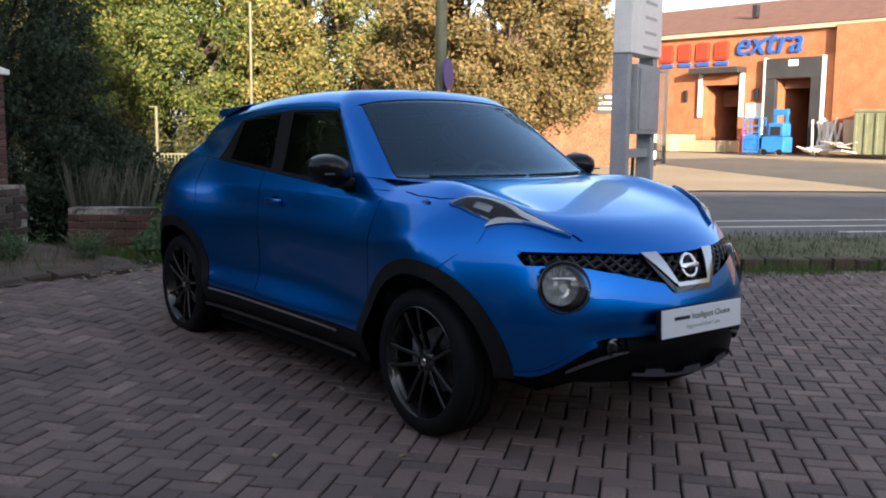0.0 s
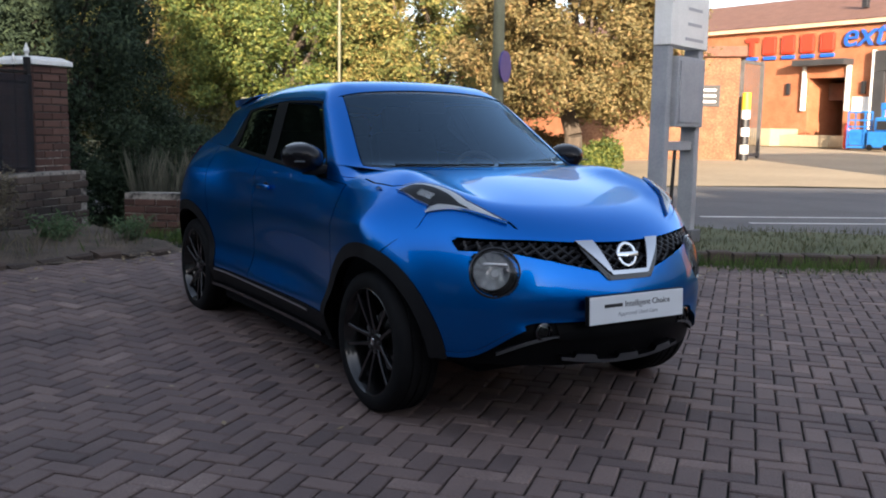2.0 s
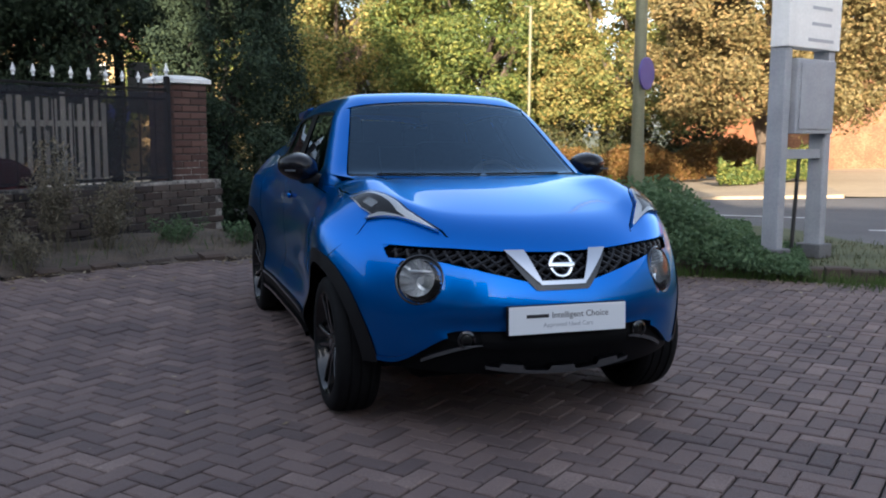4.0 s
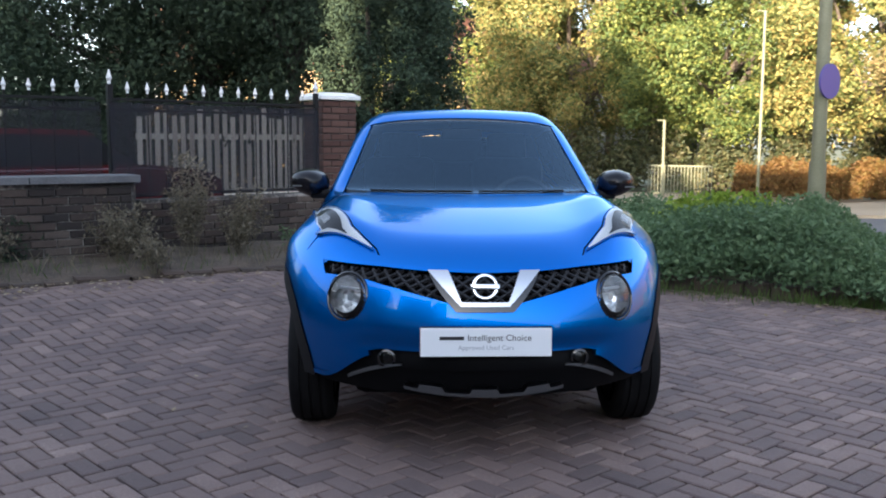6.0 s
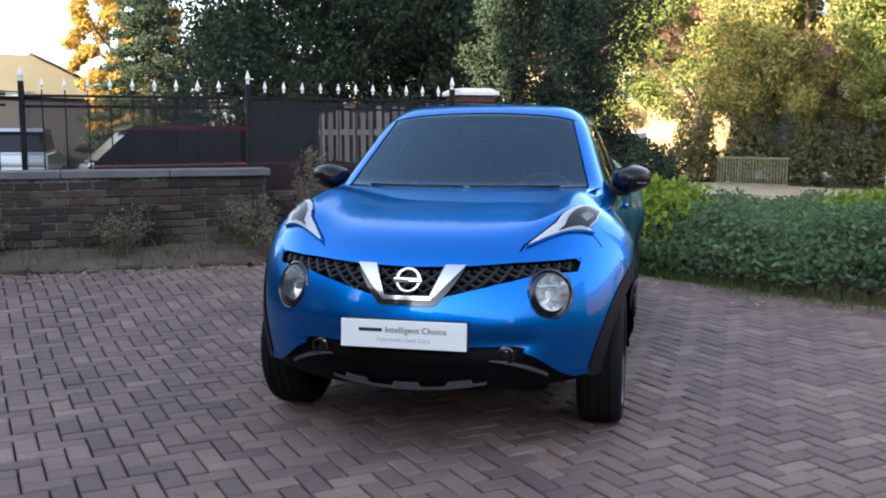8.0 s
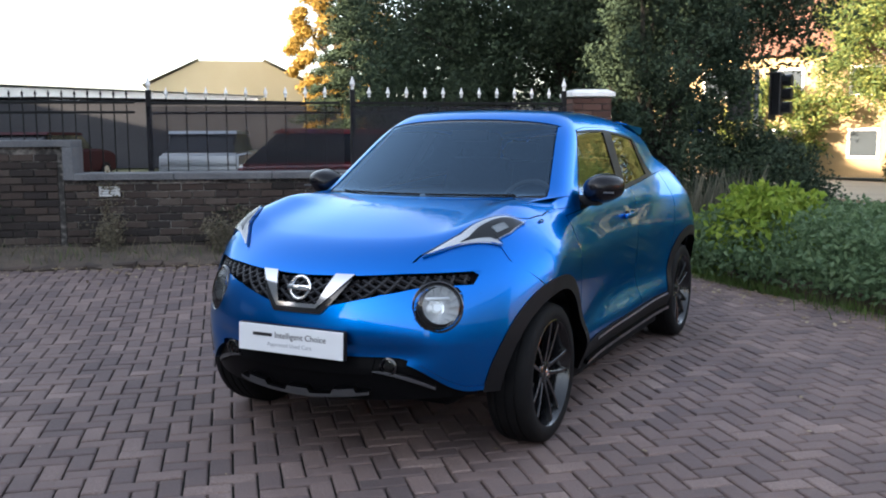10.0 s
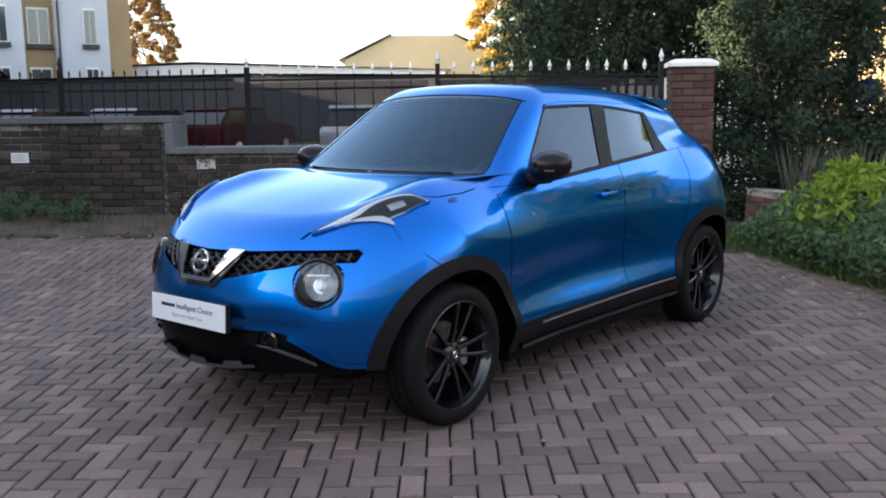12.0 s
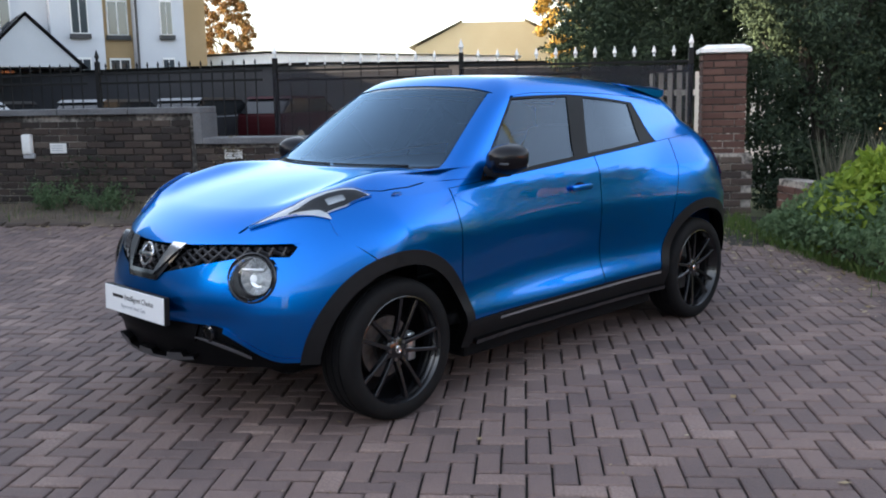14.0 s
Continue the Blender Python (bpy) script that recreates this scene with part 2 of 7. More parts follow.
def shell(x, y, z):
    """Below nought inside the car's outer skin."""
    x = np.abs(x)
    low = smax(x - flank(y, z), (z - deck(x, y)) * 0.95, 0.13)
    low = smax(low, (nose(x, z) - y) * 0.9, 0.11)
    low = smax(low, y - tail(x, z), 0.16)
    low = np.maximum(low, 0.19 - z)
    wide = 0.765 - 0.455 * (z - 1.03) - 0.30 * np.clip(1.03 - z, 0, 1) - 0.10 * step01(0.5, 1.75, y) - 0.02 * step01(-0.2, -0.9, y)
    roof = 1.546 - 0.058 * (y - 0.05) ** 2 - 0.020 * np.clip(0.22 - y, 0, 2) ** 2 - 0.085 * x ** 2
    cab = smax(x - wide, z - roof, 0.13)
    cab = smax(cab, (-1.010 + 1.52 * (z - 1.06) + 0.40 * x ** 2 - y) * 0.62, 0.07)
    cab = smax(cab, (y - (1.77 - 0.70 * (z - 1.08) - 0.35 * x ** 2)) * 0.80, 0.14)
    cab = smax(cab, (0.96 - z) * 0.6, 0.05)
    return smin(low, cab, 0.045)


def cast(origin, way, far):
    """The last point inside the shell along each ray."""
    lo, hi = np.zeros(origin.shape[:-1]), np.full(origin.shape[:-1], far)
    for _ in range(34):
        mid = (lo + hi) / 2
        p = origin + way * mid[..., None]
        inside = shell(p[..., 0], p[..., 1], p[..., 2]) < 0
        lo, hi = np.where(inside, mid, lo), np.where(inside, hi, mid)
    return origin + way * lo[..., None]


def vec(x, y, z):
    return np.stack(np.broadcast_arrays(np.asarray(x, float), np.asarray(y, float), np.asarray(z, float)), -1)


def from_side(y, z):
    return cast(vec(0, y, z), vec(1, 0, 0 * np.asarray(z, float)), 1.2)


def from_top(x, y):
    return cast(vec(x, y, 0.62), vec(0, 0 * np.asarray(y, float), 1), 1.2)


def from_front(x, z):
    return cast(vec(x, 0.15, z), vec(0, -1, 0 * np.asarray(z, float)), 2.6)


def section(y, phi, zc=0.68):
    """Out from the car's axis at y, at the angle phi above the horizontal."""
    return cast(vec(0, y, zc), vec(np.cos(phi), 0 * np.asarray(y, float), np.sin(phi)), 1.6)


def angle_of(p, zc=0.68):
    return np.arctan2(p[..., 2] - zc, p[..., 0])


def around(theta, z, y0=-0.95):
    """Out from an upright axis inside the nose, at the angle theta from straight ahead."""
    return cast(vec(0, y0, z), vec(np.sin(theta), -np.cos(theta), 0 * np.asarray(z, float)), 1.9)


def slope(p):
    e = 0.004
    g = []
    for i in range(3):
        d = np.zeros(3)
        d[i] = e
        a, b = p + d, p - d
        g.append(shell(a[..., 0], a[..., 1], a[..., 2]) - shell(b[..., 0], b[..., 1], b[..., 2]))
    g = np.stack(g, -1)
    return g / np.maximum(np.linalg.norm(g, axis=-1, keepdims=True), 1e-9)


class Sheet:
    """Collects patches of the skin into one mesh, with turned-in edges."""

    def __init__(self):
        self.v, self.n, self.f, self.count = [], [], [], 0

    def add(self, p, lift=0.0, rim=0.014, mirror=False, keep=None):
        g = slope(p)
        p = p + g * lift
        if mirror:
            p, g = p * np.array([-1, 1, 1.0]), g * np.array([-1, 1, 1.0])
        r, c = p.shape[:2]
        ids = np.arange(r * c).reshape(r, c) + self.count
        self.v.append(p.reshape(-1, 3))
        self.n.append(g.reshape(-1, 3))
        self.count += r * c
        a, b = p[1, 0] - p[0, 0], p[0, 1] - p[0, 0]
        mid = (r // 2, c // 2)
        a = p[min(mid[0] + 1, r - 1), mid[1]] - p[mid[0] - 1 if mid[0] else 0, mid[1]]
        b = p[mid[0], min(mid[1] + 1, c - 1)] - p[mid[0], mid[1] - 1 if mid[1] else 0]
        flip = np.dot(np.cross(a, b), g[mid]) < 0
        for i in range(r - 1):
            for j in range(c - 1):
                if keep is not None and not keep(p[i:i + 2, j:j + 2].reshape(-1, 3).mean(0)):
                    continue
                q = (ids[i, j], ids[i + 1, j], ids[i + 1, j + 1], ids[i, j + 1])
                self.f.append(tuple(int(k) for k in (q[::-1] if flip else q)))
        if rim:
            loop = [(0, j) for j in range(c)] + [(i, c - 1) for i in range(1, r)] + [(r - 1, j) for j in range(c - 2, -1, -1)] + [(i, 0) for i in range(r - 2, 0, -1)]
            top = np.array([p[k] for k in loop])
            gn = np.array([g[k] for k in loop])
            k = len(loop)
            base = self.count
            self.v += [top, top - gn * rim]
            self.n += [gn, gn]
            self.count += 2 * k
            for i in range(k):
                j = (i + 1) % k
                q = (base + i, base + j, base + k + j, base + k + i)
                self.f.append(q if flip else q[::-1])
        return self

    def mesh(self, name, mat):
        me = bpy.data.meshes.new(name)
        me.from_pydata(np.concatenate(self.v).tolist(), [], self.f)
        me.materials.append(mat)
        me.polygons.foreach_set("use_smooth", [True] * len(me.polygons))
        me.normals_split_custom_set_from_vertices(np.concatenate(self.n).tolist())
        me.update()
        return me


def grid(ns, nt):
    return np.meshgrid(np.linspace(0, 1, ns), np.linspace(0, 1, nt), indexing="ij")


def flank_patch(y0, y1, low, high, ns, nt):
    """A side panel between the front edge y0(t) and the rear edge y1(t), from the height low(y) up to high(y)."""
    s, t = grid(ns, nt)
    a, b = y0(t), y1(t)
    y = a + (b - a) * s
    fa, fb = angle_of(from_side(y, low(y))), angle_of(from_side(y, high(y)))
    return section(y, fa + (fb - fa) * t)


def over_arch(y, floor, r=ARCH_OUT):
    """The lower edge of the panels: floor, or the wheel arches where they rise above it."""
    z = np.full_like(y, floor)
    for c in (AXLE_F, AXLE_R):
        z = np.maximum(z, HUB + np.sqrt(np.clip(r * r - (y - c) ** 2, 0, 1)) * (np.abs(y - c) < r))
    return z


def belt(y):
    return 1.035 + 0.068 * (y + 0.6)


car = thing("car", "bright blue metallic small crossover car, parked on block paving", "car")
both = ((False, "left"), (True, "right"))


def seam_x(y):
    """Half width of the bonnet."""
    return np.interp(y, (-1.95, -1.80, -1.755, -1.60, -1.53, -1.46, -1.40, -1.36, -1.32, -1.25, -1.10, -1.00, -0.90), (0.400, 0.430, 0.446, 0.552, 0.574, 0.603, 0.634, 0.661, 0.700, 0.728, 0.735, 0.722, 0.700))


def build_bonnet():
    s, t = grid(90, 60)
    u = 2 * s - 1
    y = np.zeros_like(s) - 1.4
    for _ in range(12):
        x = u * seam_x(y)
        front = -1.897 + 0.42 * x ** 2 + 0.40 * np.abs(x) ** 4.2
        rear = np.minimum(-1.005 + 0.41 * x ** 2, -0.905)
        y = front + (rear - front) * t
    x = u * (seam_x(y) - 0.003)
    part("bonnet", Sheet().add(from_top(x, y)).mesh("bonnet", BLUE), BLUE, car)


def build_fenders_and_doors():
    def top_of_fender(y):
        return from_top(seam_x(y) + 0.003, y)

    for mirror, _ in both:
        s, t = grid(60, 40)
        y0 = -1.40 - 0.14 * t
        y1 = -0.873 + 0.0 * t
        for _ in range(4):
            y = y0 + (y1 - y0) * s
            fa = angle_of(from_side(y, over_arch(y, 0.395)))
            fb = angle_of(top_of_fender(y))
            p = section(y, fa + (fb - fa) * t)
            y0 = -1.393 - 0.14 * np.clip((p[:1, :, 2] - 0.755) / 0.125, 0, 1) + 0 * s
        part("front_wing", Sheet().add(section(y, fa + (fb - fa) * t), mirror=mirror).mesh("front_wing", BLUE), BLUE, car)
        door = part("front_door", Sheet().add(flank_patch(lambda t: -0.866 + 0 * t, lambda t: 0.270 + 0.02 * t, lambda y: over_arch(y, 0.395), lambda y: belt(y) - 0.008, 50, 44), mirror=mirror).mesh("front_door", BLUE), BLUE, car)
        rear = part("rear_door", Sheet().add(flank_patch(lambda t: 0.277 + 0.02 * t, lambda t: 0.93 + 0.20 * t ** 1.3, lambda y: over_arch(y, 0.395), lambda y: belt(y) - 0.008, 40, 44), mirror=mirror).mesh("rear_door", BLUE), BLUE, car)
        part("rear_quarter", Sheet().add(flank_patch(lambda t: 0.937 + 0.20 * t ** 1.3, lambda t: 1.66 + 0 * t, lambda y: over_arch(y, 0.42), lambda y: belt(y) - 0.008 + 0 * y, 44, 40), mirror=mirror).mesh("rear_quarter", BLUE), BLUE, car)
        c = from_side(np.array([-1.190]), np.array([1.009]))[0]
        bm = bmesh.new()
        bmesh.ops.create_uvsphere(bm, u_segments=16, v_segments=8, radius=1, matrix=Matrix.Translation(((-1 if mirror else 1) * c[0], -1.190, 1.009)) @ Matrix.Diagonal((0.008, 0.030, 0.014, 1)))
        part("side_repeater", bm, LENS, car, smooth=True)
        # handle: a recessed cup and a bar
        for ob, yh, zh in ((door, 0.10, 0.935),):
            c = from_side(np.array([yh]), np.array([zh]))[0]
            sg = -1 if mirror else 1
            bm = bmesh.new()
            bmesh.ops.create_uvsphere(bm, u_segments=24, v_segments=12, radius=1, matrix=Matrix.Translation((sg * (c[0] - 0.012), yh, zh)) @ Matrix.Diagonal((0.016, 0.075, 0.036, 1)))
            part("handle_cup", bm, DARK, ob, smooth=True)
            bm = bmesh.new()
            box(bm, sg * (c[0] + 0.016), yh, zh + 0.002, 0.022, 0.175, 0.030, 0.010)
            part("door_handle", bm, BLUE, ob, smooth=True)


build_bonnet()
build_fenders_and_doors()


def edge_y(z):
    """Where the front bumper ends at the wheel arch and, above it, at the wing."""
    arch = AXLE_F - np.sqrt(np.clip(ARCH_OUT ** 2 - (z - HUB) ** 2, 0.0, 1))
    seam = -1.400 - 0.14 * np.clip((z - 0.755) / 0.125, 0, 1)
    return np.where(z < 0.755, np.minimum(arch, -1.40), seam)


def theta_edge(z):
    p = from_side(edge_y(z), z)
    return np.arctan2(p[..., 0], -(p[..., 1] + 0.95))


LAMP = np.array([0.568, 0.0, 0.708])
LAMP[1] = from_front(np.array([LAMP[0]]), np.array([LAMP[2]]))[0][1]
S1, S0 = 0.790, 0.690         # shares of the nose's width at the grille's upper and lower corners


def grille_low(s):
    q = np.abs(s) * 1.106
    return 0.694 + 0.060 * np.clip((q - 0.10) / 0.25, 0, 1) + 0.036 * step01(0.30, 0.60, q)


def grille_high(s):
    return np.interp(np.abs(s), (0, 0.25, 0.45, S1), (0.822, 0.828, 0.838, 0.844))


def grille_end(z):
    """The grille's slanting outer end."""
    return np.interp(z, (0.790, 0.844), (S0, S1))


GUNMETAL = material("dull silver plastic", (0.10, 0.103, 0.11), 0.42, 0.6)


def bumper_low(s):
    q = np.abs(s)
    return 0.508 - 0.135 * step01(0.48, 0.92, q)


def wing_top(s):
    """Upper edge of the bumper: under the bonnet, then along the lamp."""
    q = np.minimum(np.abs(s) * 1.08, 1.0)
    return 0.868 + 0.055 * step01(0.40, 1.0, q)


def nose_point(s, z):
    return around(s * theta_edge(z), z)


def build_front():
    keep_out = lambda c: ((abs(c[0]) - LAMP[0]) / 0.86) ** 2 + (c[2] - LAMP[2]) ** 2 > 0.092 ** 2
    sh = Sheet()
    s, t = grid(140, 46)
    s = (2 * s - 1) * S0
    lo, hi = bumper_low(s), grille_low(s)
    sh.add(nose_point(s, lo + (hi - lo) * t), rim=0, keep=keep_out)
    s, t = grid(90, 12)
    s = (2 * s - 1) * S1
    lo, hi = grille_high(s), wing_top(s)
    sh.add(nose_point(s, lo + (hi - lo) * t), rim=0)
    for mirror, _ in both:
        u, t = grid(44, 100)
        z = 0.4 + 0.5 * t
        for _ in range(4):
            s = grille_end(z) + (1 - grille_end(z)) * u
            lo, hi = bumper_low(s), wing_top(s)
            z = lo + (hi - lo) * t
        sh.add(nose_point(s, z), rim=0, mirror=mirror, keep=keep_out)
    part("front_bumper", sh.mesh("front_bumper", BLUE), BLUE, car)
    # the wing's top under the position lamp
    for mirror, _ in both:
        s, t = grid(24, 20)
        y = -1.795 + 0.265 * s
        wide = np.minimum(0.03 + 0.29 * s, 0.735 + 0.5 * (y + 1.60) - seam_x(y))
        part("lamp_bed", Sheet().add(from_top(seam_x(y) + 0.004 + wide * t, y), lift=-0.004, rim=0, mirror=mirror).mesh("lamp_bed", BLUE), BLUE, car)
    grille = thing_part("grille", car)
    s, t = grid(80, 10)
    s = (2 * s - 1) * (S1 + 0.01)
    lo, hi = grille_low(s) - 0.01, grille_high(s) + 0.01
    part("grille_back", Sheet().add(nose_point(s, lo + (hi - lo) * t), lift=-0.045, rim=0).mesh("grille_back", DARK), DARK, grille)
    # honeycomb: slanting bars both ways, in relief
    bm = bmesh.new()
    for k in range(-18, 19):
        for lean in (-1, 1):
            pts = []
            for j in range(11):
                tt = j / 10
                sv = np.array([k * 0.056 + lean * (tt - 0.5) * 0.25])
                z = 0.68 + 0.17 * tt
                if abs(sv[0]) > grille_end(z):
                    continue
                lo, hi = grille_low(sv), grille_high(sv)
                if z < lo[0] - 0.004 or z > hi[0] + 0.004:
                    continue
                p = nose_point(sv, np.array([z]))[0]
                g = slope(p)
                pts.append(Vector(p - g * 0.018))
            for a, b in zip(pts, pts[1:]):
                tube(bm, a, b, 0.0088, seg=6)
    part("honeycomb", bm, BLACK_SATIN, grille)
    # V-shaped chrome band, wide at the top, on a gloss black carrier
    for mirror, _ in both:
        s, t = grid(6, 24)
        z = 0.704 + 0.122 * t
        xi, xo = 0.092 + 0.054 * t, 0.110 + 0.120 * t
        part("chrome_v", Sheet().add(from_front(xi + (xo - xi) * s, z), lift=0.014, rim=0.03, mirror=mirror).mesh("chrome_v", TRIM_CHROME), TRIM_CHROME, grille, "chrome V-shaped grille trim")
        z = 0.674 + 0.140 * t
        xi, xo = 0.086 + 0.050 * t, 0.118 + 0.105 * t + 0.034 * t * (1 - t)
        part("v_carrier", Sheet().add(from_front(xi + (xo - xi) * s, z), lift=0.007, rim=0.03, mirror=mirror).mesh("v_carrier", BLACK_GLOSS), BLACK_GLOSS, grille, "gloss black carrier of the trim")
    s, t = grid(30, 4)
    part("chrome_base", Sheet().add(from_front((2 * s - 1) * (0.098 + 0.012 * t), 0.692 + 0.016 * t), lift=0.016, rim=0.03).mesh("chrome_base", TRIM_CHROME), TRIM_CHROME, grille)
    part("carrier_base", Sheet().add(from_front((2 * s - 1) * (0.112 + 0.006 * t), 0.672 + 0.024 * t), lift=0.009, rim=0.03).mesh("carrier_base", BLACK_GLOSS), BLACK_GLOSS, grille)
    # round badge: a ring with a bar across, unlettered
    c = from_front(np.array([0.0]), np.array([0.775]))[0]
    at = pose(0, c[1] - 0.016, 0.772, 90 - 18, 0, 0)
    bm = bmesh.new()
    ring = [(0.047 + 0.008 * math.cos(a), 0.006 * math.sin(a)) for a in np.linspace(0, 2 * math.pi, 9)]
    lathe(bm, ring, 40, at)
    box(bm, 0, 0, 0.004, 0.118, 0.022, 0.010, 0.003, m=at)
    part("badge", bm, CHROME, grille, "round chrome badge with a bar", smooth=True)
    # round headlamps
    for sg in (-1, 1):
        g = slope(LAMP)
        ahead = Vector((sg * g[0] * 0.92, g[1], g[2] * 0.80)).normalized()
        at = Matrix.Translation((sg * (LAMP[0] - 0.010 * g[0]), LAMP[1] - 0.010 * g[1], LAMP[2])) @ ahead.to_track_quat("Z", "Y").to_matrix().to_4x4()
        lamp = thing_part("headlamp", car)
        bm = lathe(bmesh.new(), [(0.100, -0.060), (0.107, -0.004), (0.106, 0.006), (0.101, 0.010), (0.096, 0.006), (0.094, -0.02)], 48, at)
        part("bezel", bm, BLACK_GLOSS, lamp, "gloss black lamp surround", smooth=True)
        bm = lathe(bmesh.new(), [(0.0, -0.075), (0.035, -0.068), (0.062, -0.045), (0.080, -0.012), (0.088, 0.008)], 15, at)
        part("reflector", bm, REFLECTOR, lamp)
        bm = bmesh.new()
        rings = []
        for r, dx, dy, dz in ((0.097, 0.0, 0.0, 0.004), (0.076, sg * 0.014, 0.006, -0.004), (0.074, sg * 0.014, 0.006, -0.030)):
            rings.append([bm.verts.new(at @ Vector((dx + r * math.cos(a), dy + r * math.sin(a), dz))) for a in np.linspace(0, 2 * math.pi, 48, endpoint=False)])
        for r0, r1 in zip(rings, rings[1:]):
            for i in range(48):
                bm.faces.new((r0[i], r0[(i + 1) % 48], r1[(i + 1) % 48], r1[i]))
        part("collar", bm, BLACK_SATIN, lamp, smooth=True)
        bm = bmesh.new()
        tube(bm, at @ Vector((0, 0, -0.07)), at @ Vector((0, 0, -0.018)), 0.020, 0.016, 16)
        box(bm, 0.0, 0.035, -0.012, 0.10, 0.012, 0.02, 0.003, m=at)
        part("bulb_shield", bm, SATIN, lamp, smooth=True)
        bm = lathe(bmesh.new(), [(0.095, 0.006), (0.076, 0.018), (0.047, 0.026), (0.015, 0.029), (0.0, 0.029)], 40, at)
        part("lens", bm, LENS, lamp, smooth=True)
    # lower grille and valance
    s, t = grid(60, 16)
    ss = (2 * s - 1) * 0.97
    lo, hi = 0.308 + 0.02 * np.abs(ss), bumper_low(ss) + 0.012
    part("valance", Sheet().add(nose_point(ss, lo + (hi - lo) * t), lift=-0.022, rim=0.02).mesh("valance", BUMPER_BLACK), BUMPER_BLACK, car, "black plastic lower bumper")
    s, t = grid(40, 6)
    ss = (2 * s - 1) * 0.40
    part("intake", Sheet().add(nose_point(ss, 0.43 + 0.10 * t), lift=-0.012, rim=0.02).mesh("intake", BUMPER_BLACK), BUMPER_BLACK, car)
    # lower lip of the bumper's corners: a thin blue blade
    for mirror, _ in both:
        s, t = grid(30, 5)
        ss = 0.56 + 0.44 * s
        z = bumper_low(ss) - 0.018 + 0.020 * t
        part("corner_blade", Sheet().add(nose_point(ss, z), lift=0.004, rim=0.03, mirror=mirror).mesh("corner_blade", BLUE), BLUE, car)
        # curved accent from the intake out to the bumper's corner
        s, t = grid(26, 4)
        ss = 0.40 + 0.33 * s
        z = 0.446 - 0.080 * s ** 1.4 + (0.006 + 0.024 * s * (1.3 - s)) * t
        part("bumper_accent", Sheet().add(nose_point(ss, z), lift=-0.006 + 0.014 * (1 - s[..., None]) * s[..., None], rim=0.02, mirror=mirror).mesh("bumper_accent", GUNMETAL), GUNMETAL, car, "dull silver bumper accent")
    s, t = grid(60, 6)
    ss = (2 * s - 1) * 0.40
    notch = 0.020 * (np.cos((2 * s - 1) * math.pi * 3.0) > 0.1)
    z = 0.326 + (0.014 + notch) * t + 0.028 * (2 * s - 1) ** 2
    part("skid_plate", Sheet().add(nose_point(ss, z), lift=0.010, rim=0.04).mesh("skid_plate", GUNMETAL), GUNMETAL, car, "satin silver skid plate")
    for sg in (-1, 1):
        p = nose_point(np.array([0.47]), np.array([0.470]))[0]
        g = slope(p)
        at = Matrix.Translation((sg * p[0], p[1] + 0.012, p[2])) @ Vector((sg * g[0] * 0.4, g[1], 0)).normalized().to_track_quat("Z", "Y").to_matrix().to_4x4()
        fog = thing_part("fog_lamp", car)
        part("bezel", lathe(bmesh.new(), [(0.036, -0.02), (0.038, 0.006), (0.030, 0.010), (0.027, -0.005)], 28, at), BLACK_GLOSS, fog, smooth=True)
        part("reflector", lathe(bmesh.new(), [(0.0, -0.03), (0.018, -0.02), (0.028, 0.0)], 28, at), STEEL, fog, smooth=True)
        part("lens", lathe(bmesh.new(), [(0.029, 0.002), (0.015, 0.009), (0, 0.010)], 28, at), LENS, fog, smooth=True)


def thing_part(name, parent):
    ob = new(name)
    ob.empty_display_size = 0.1
    ob.parent = parent
    return ob


build_front()


def build_plate():
    y = -2.068
    plate = thing_part("number_plate", car)
    tilt = pose(0, y, 0.563, -3, 0, 0)
    bm = box(bmesh.new(), 0, 0, 0, 0.524, 0.006, 0.114, 0.002, m=tilt)
    part("plate_board", bm, PLATE, plate, "white showroom plate")
    bm = box(bmesh.new(), 0, 0.016, 0, 0.530, 0.026, 0.120, 0.004, m=tilt)
    part("plate_backing", bm, BLACK_PLASTIC, plate)
    for text, x, z, size, mat in (("Intelligent Choice", -0.075, 0.006, 0.036, INK), ("Approved Used Cars", -0.112, -0.030, 0.026, INK_GREY)):
        cu = bpy.data.curves.new("wording", "FONT")
        cu.body, cu.size, cu.extrude, cu.resolution_u = text, size, 0.0004, 3
        ob = new("wording", cu)
        deps = bpy.context.evaluated_depsgraph_get()
        me = bpy.data.meshes.new_from_object(ob.evaluated_get(deps))
        bpy.data.objects.remove(ob)
        me.materials.clear()
        me.materials.append(mat)
        t = new("wording", me)
        t.parent = plate
        t.matrix_local = tilt @ pose(x, -0.0036, z, 90, 0, 0)
    bm = box(bmesh.new(), -0.137, -0.0036, 0.016, 0.098, 0.001, 0.014, m=tilt)
    part("name_bar", bm, INK, plate)


build_plate()


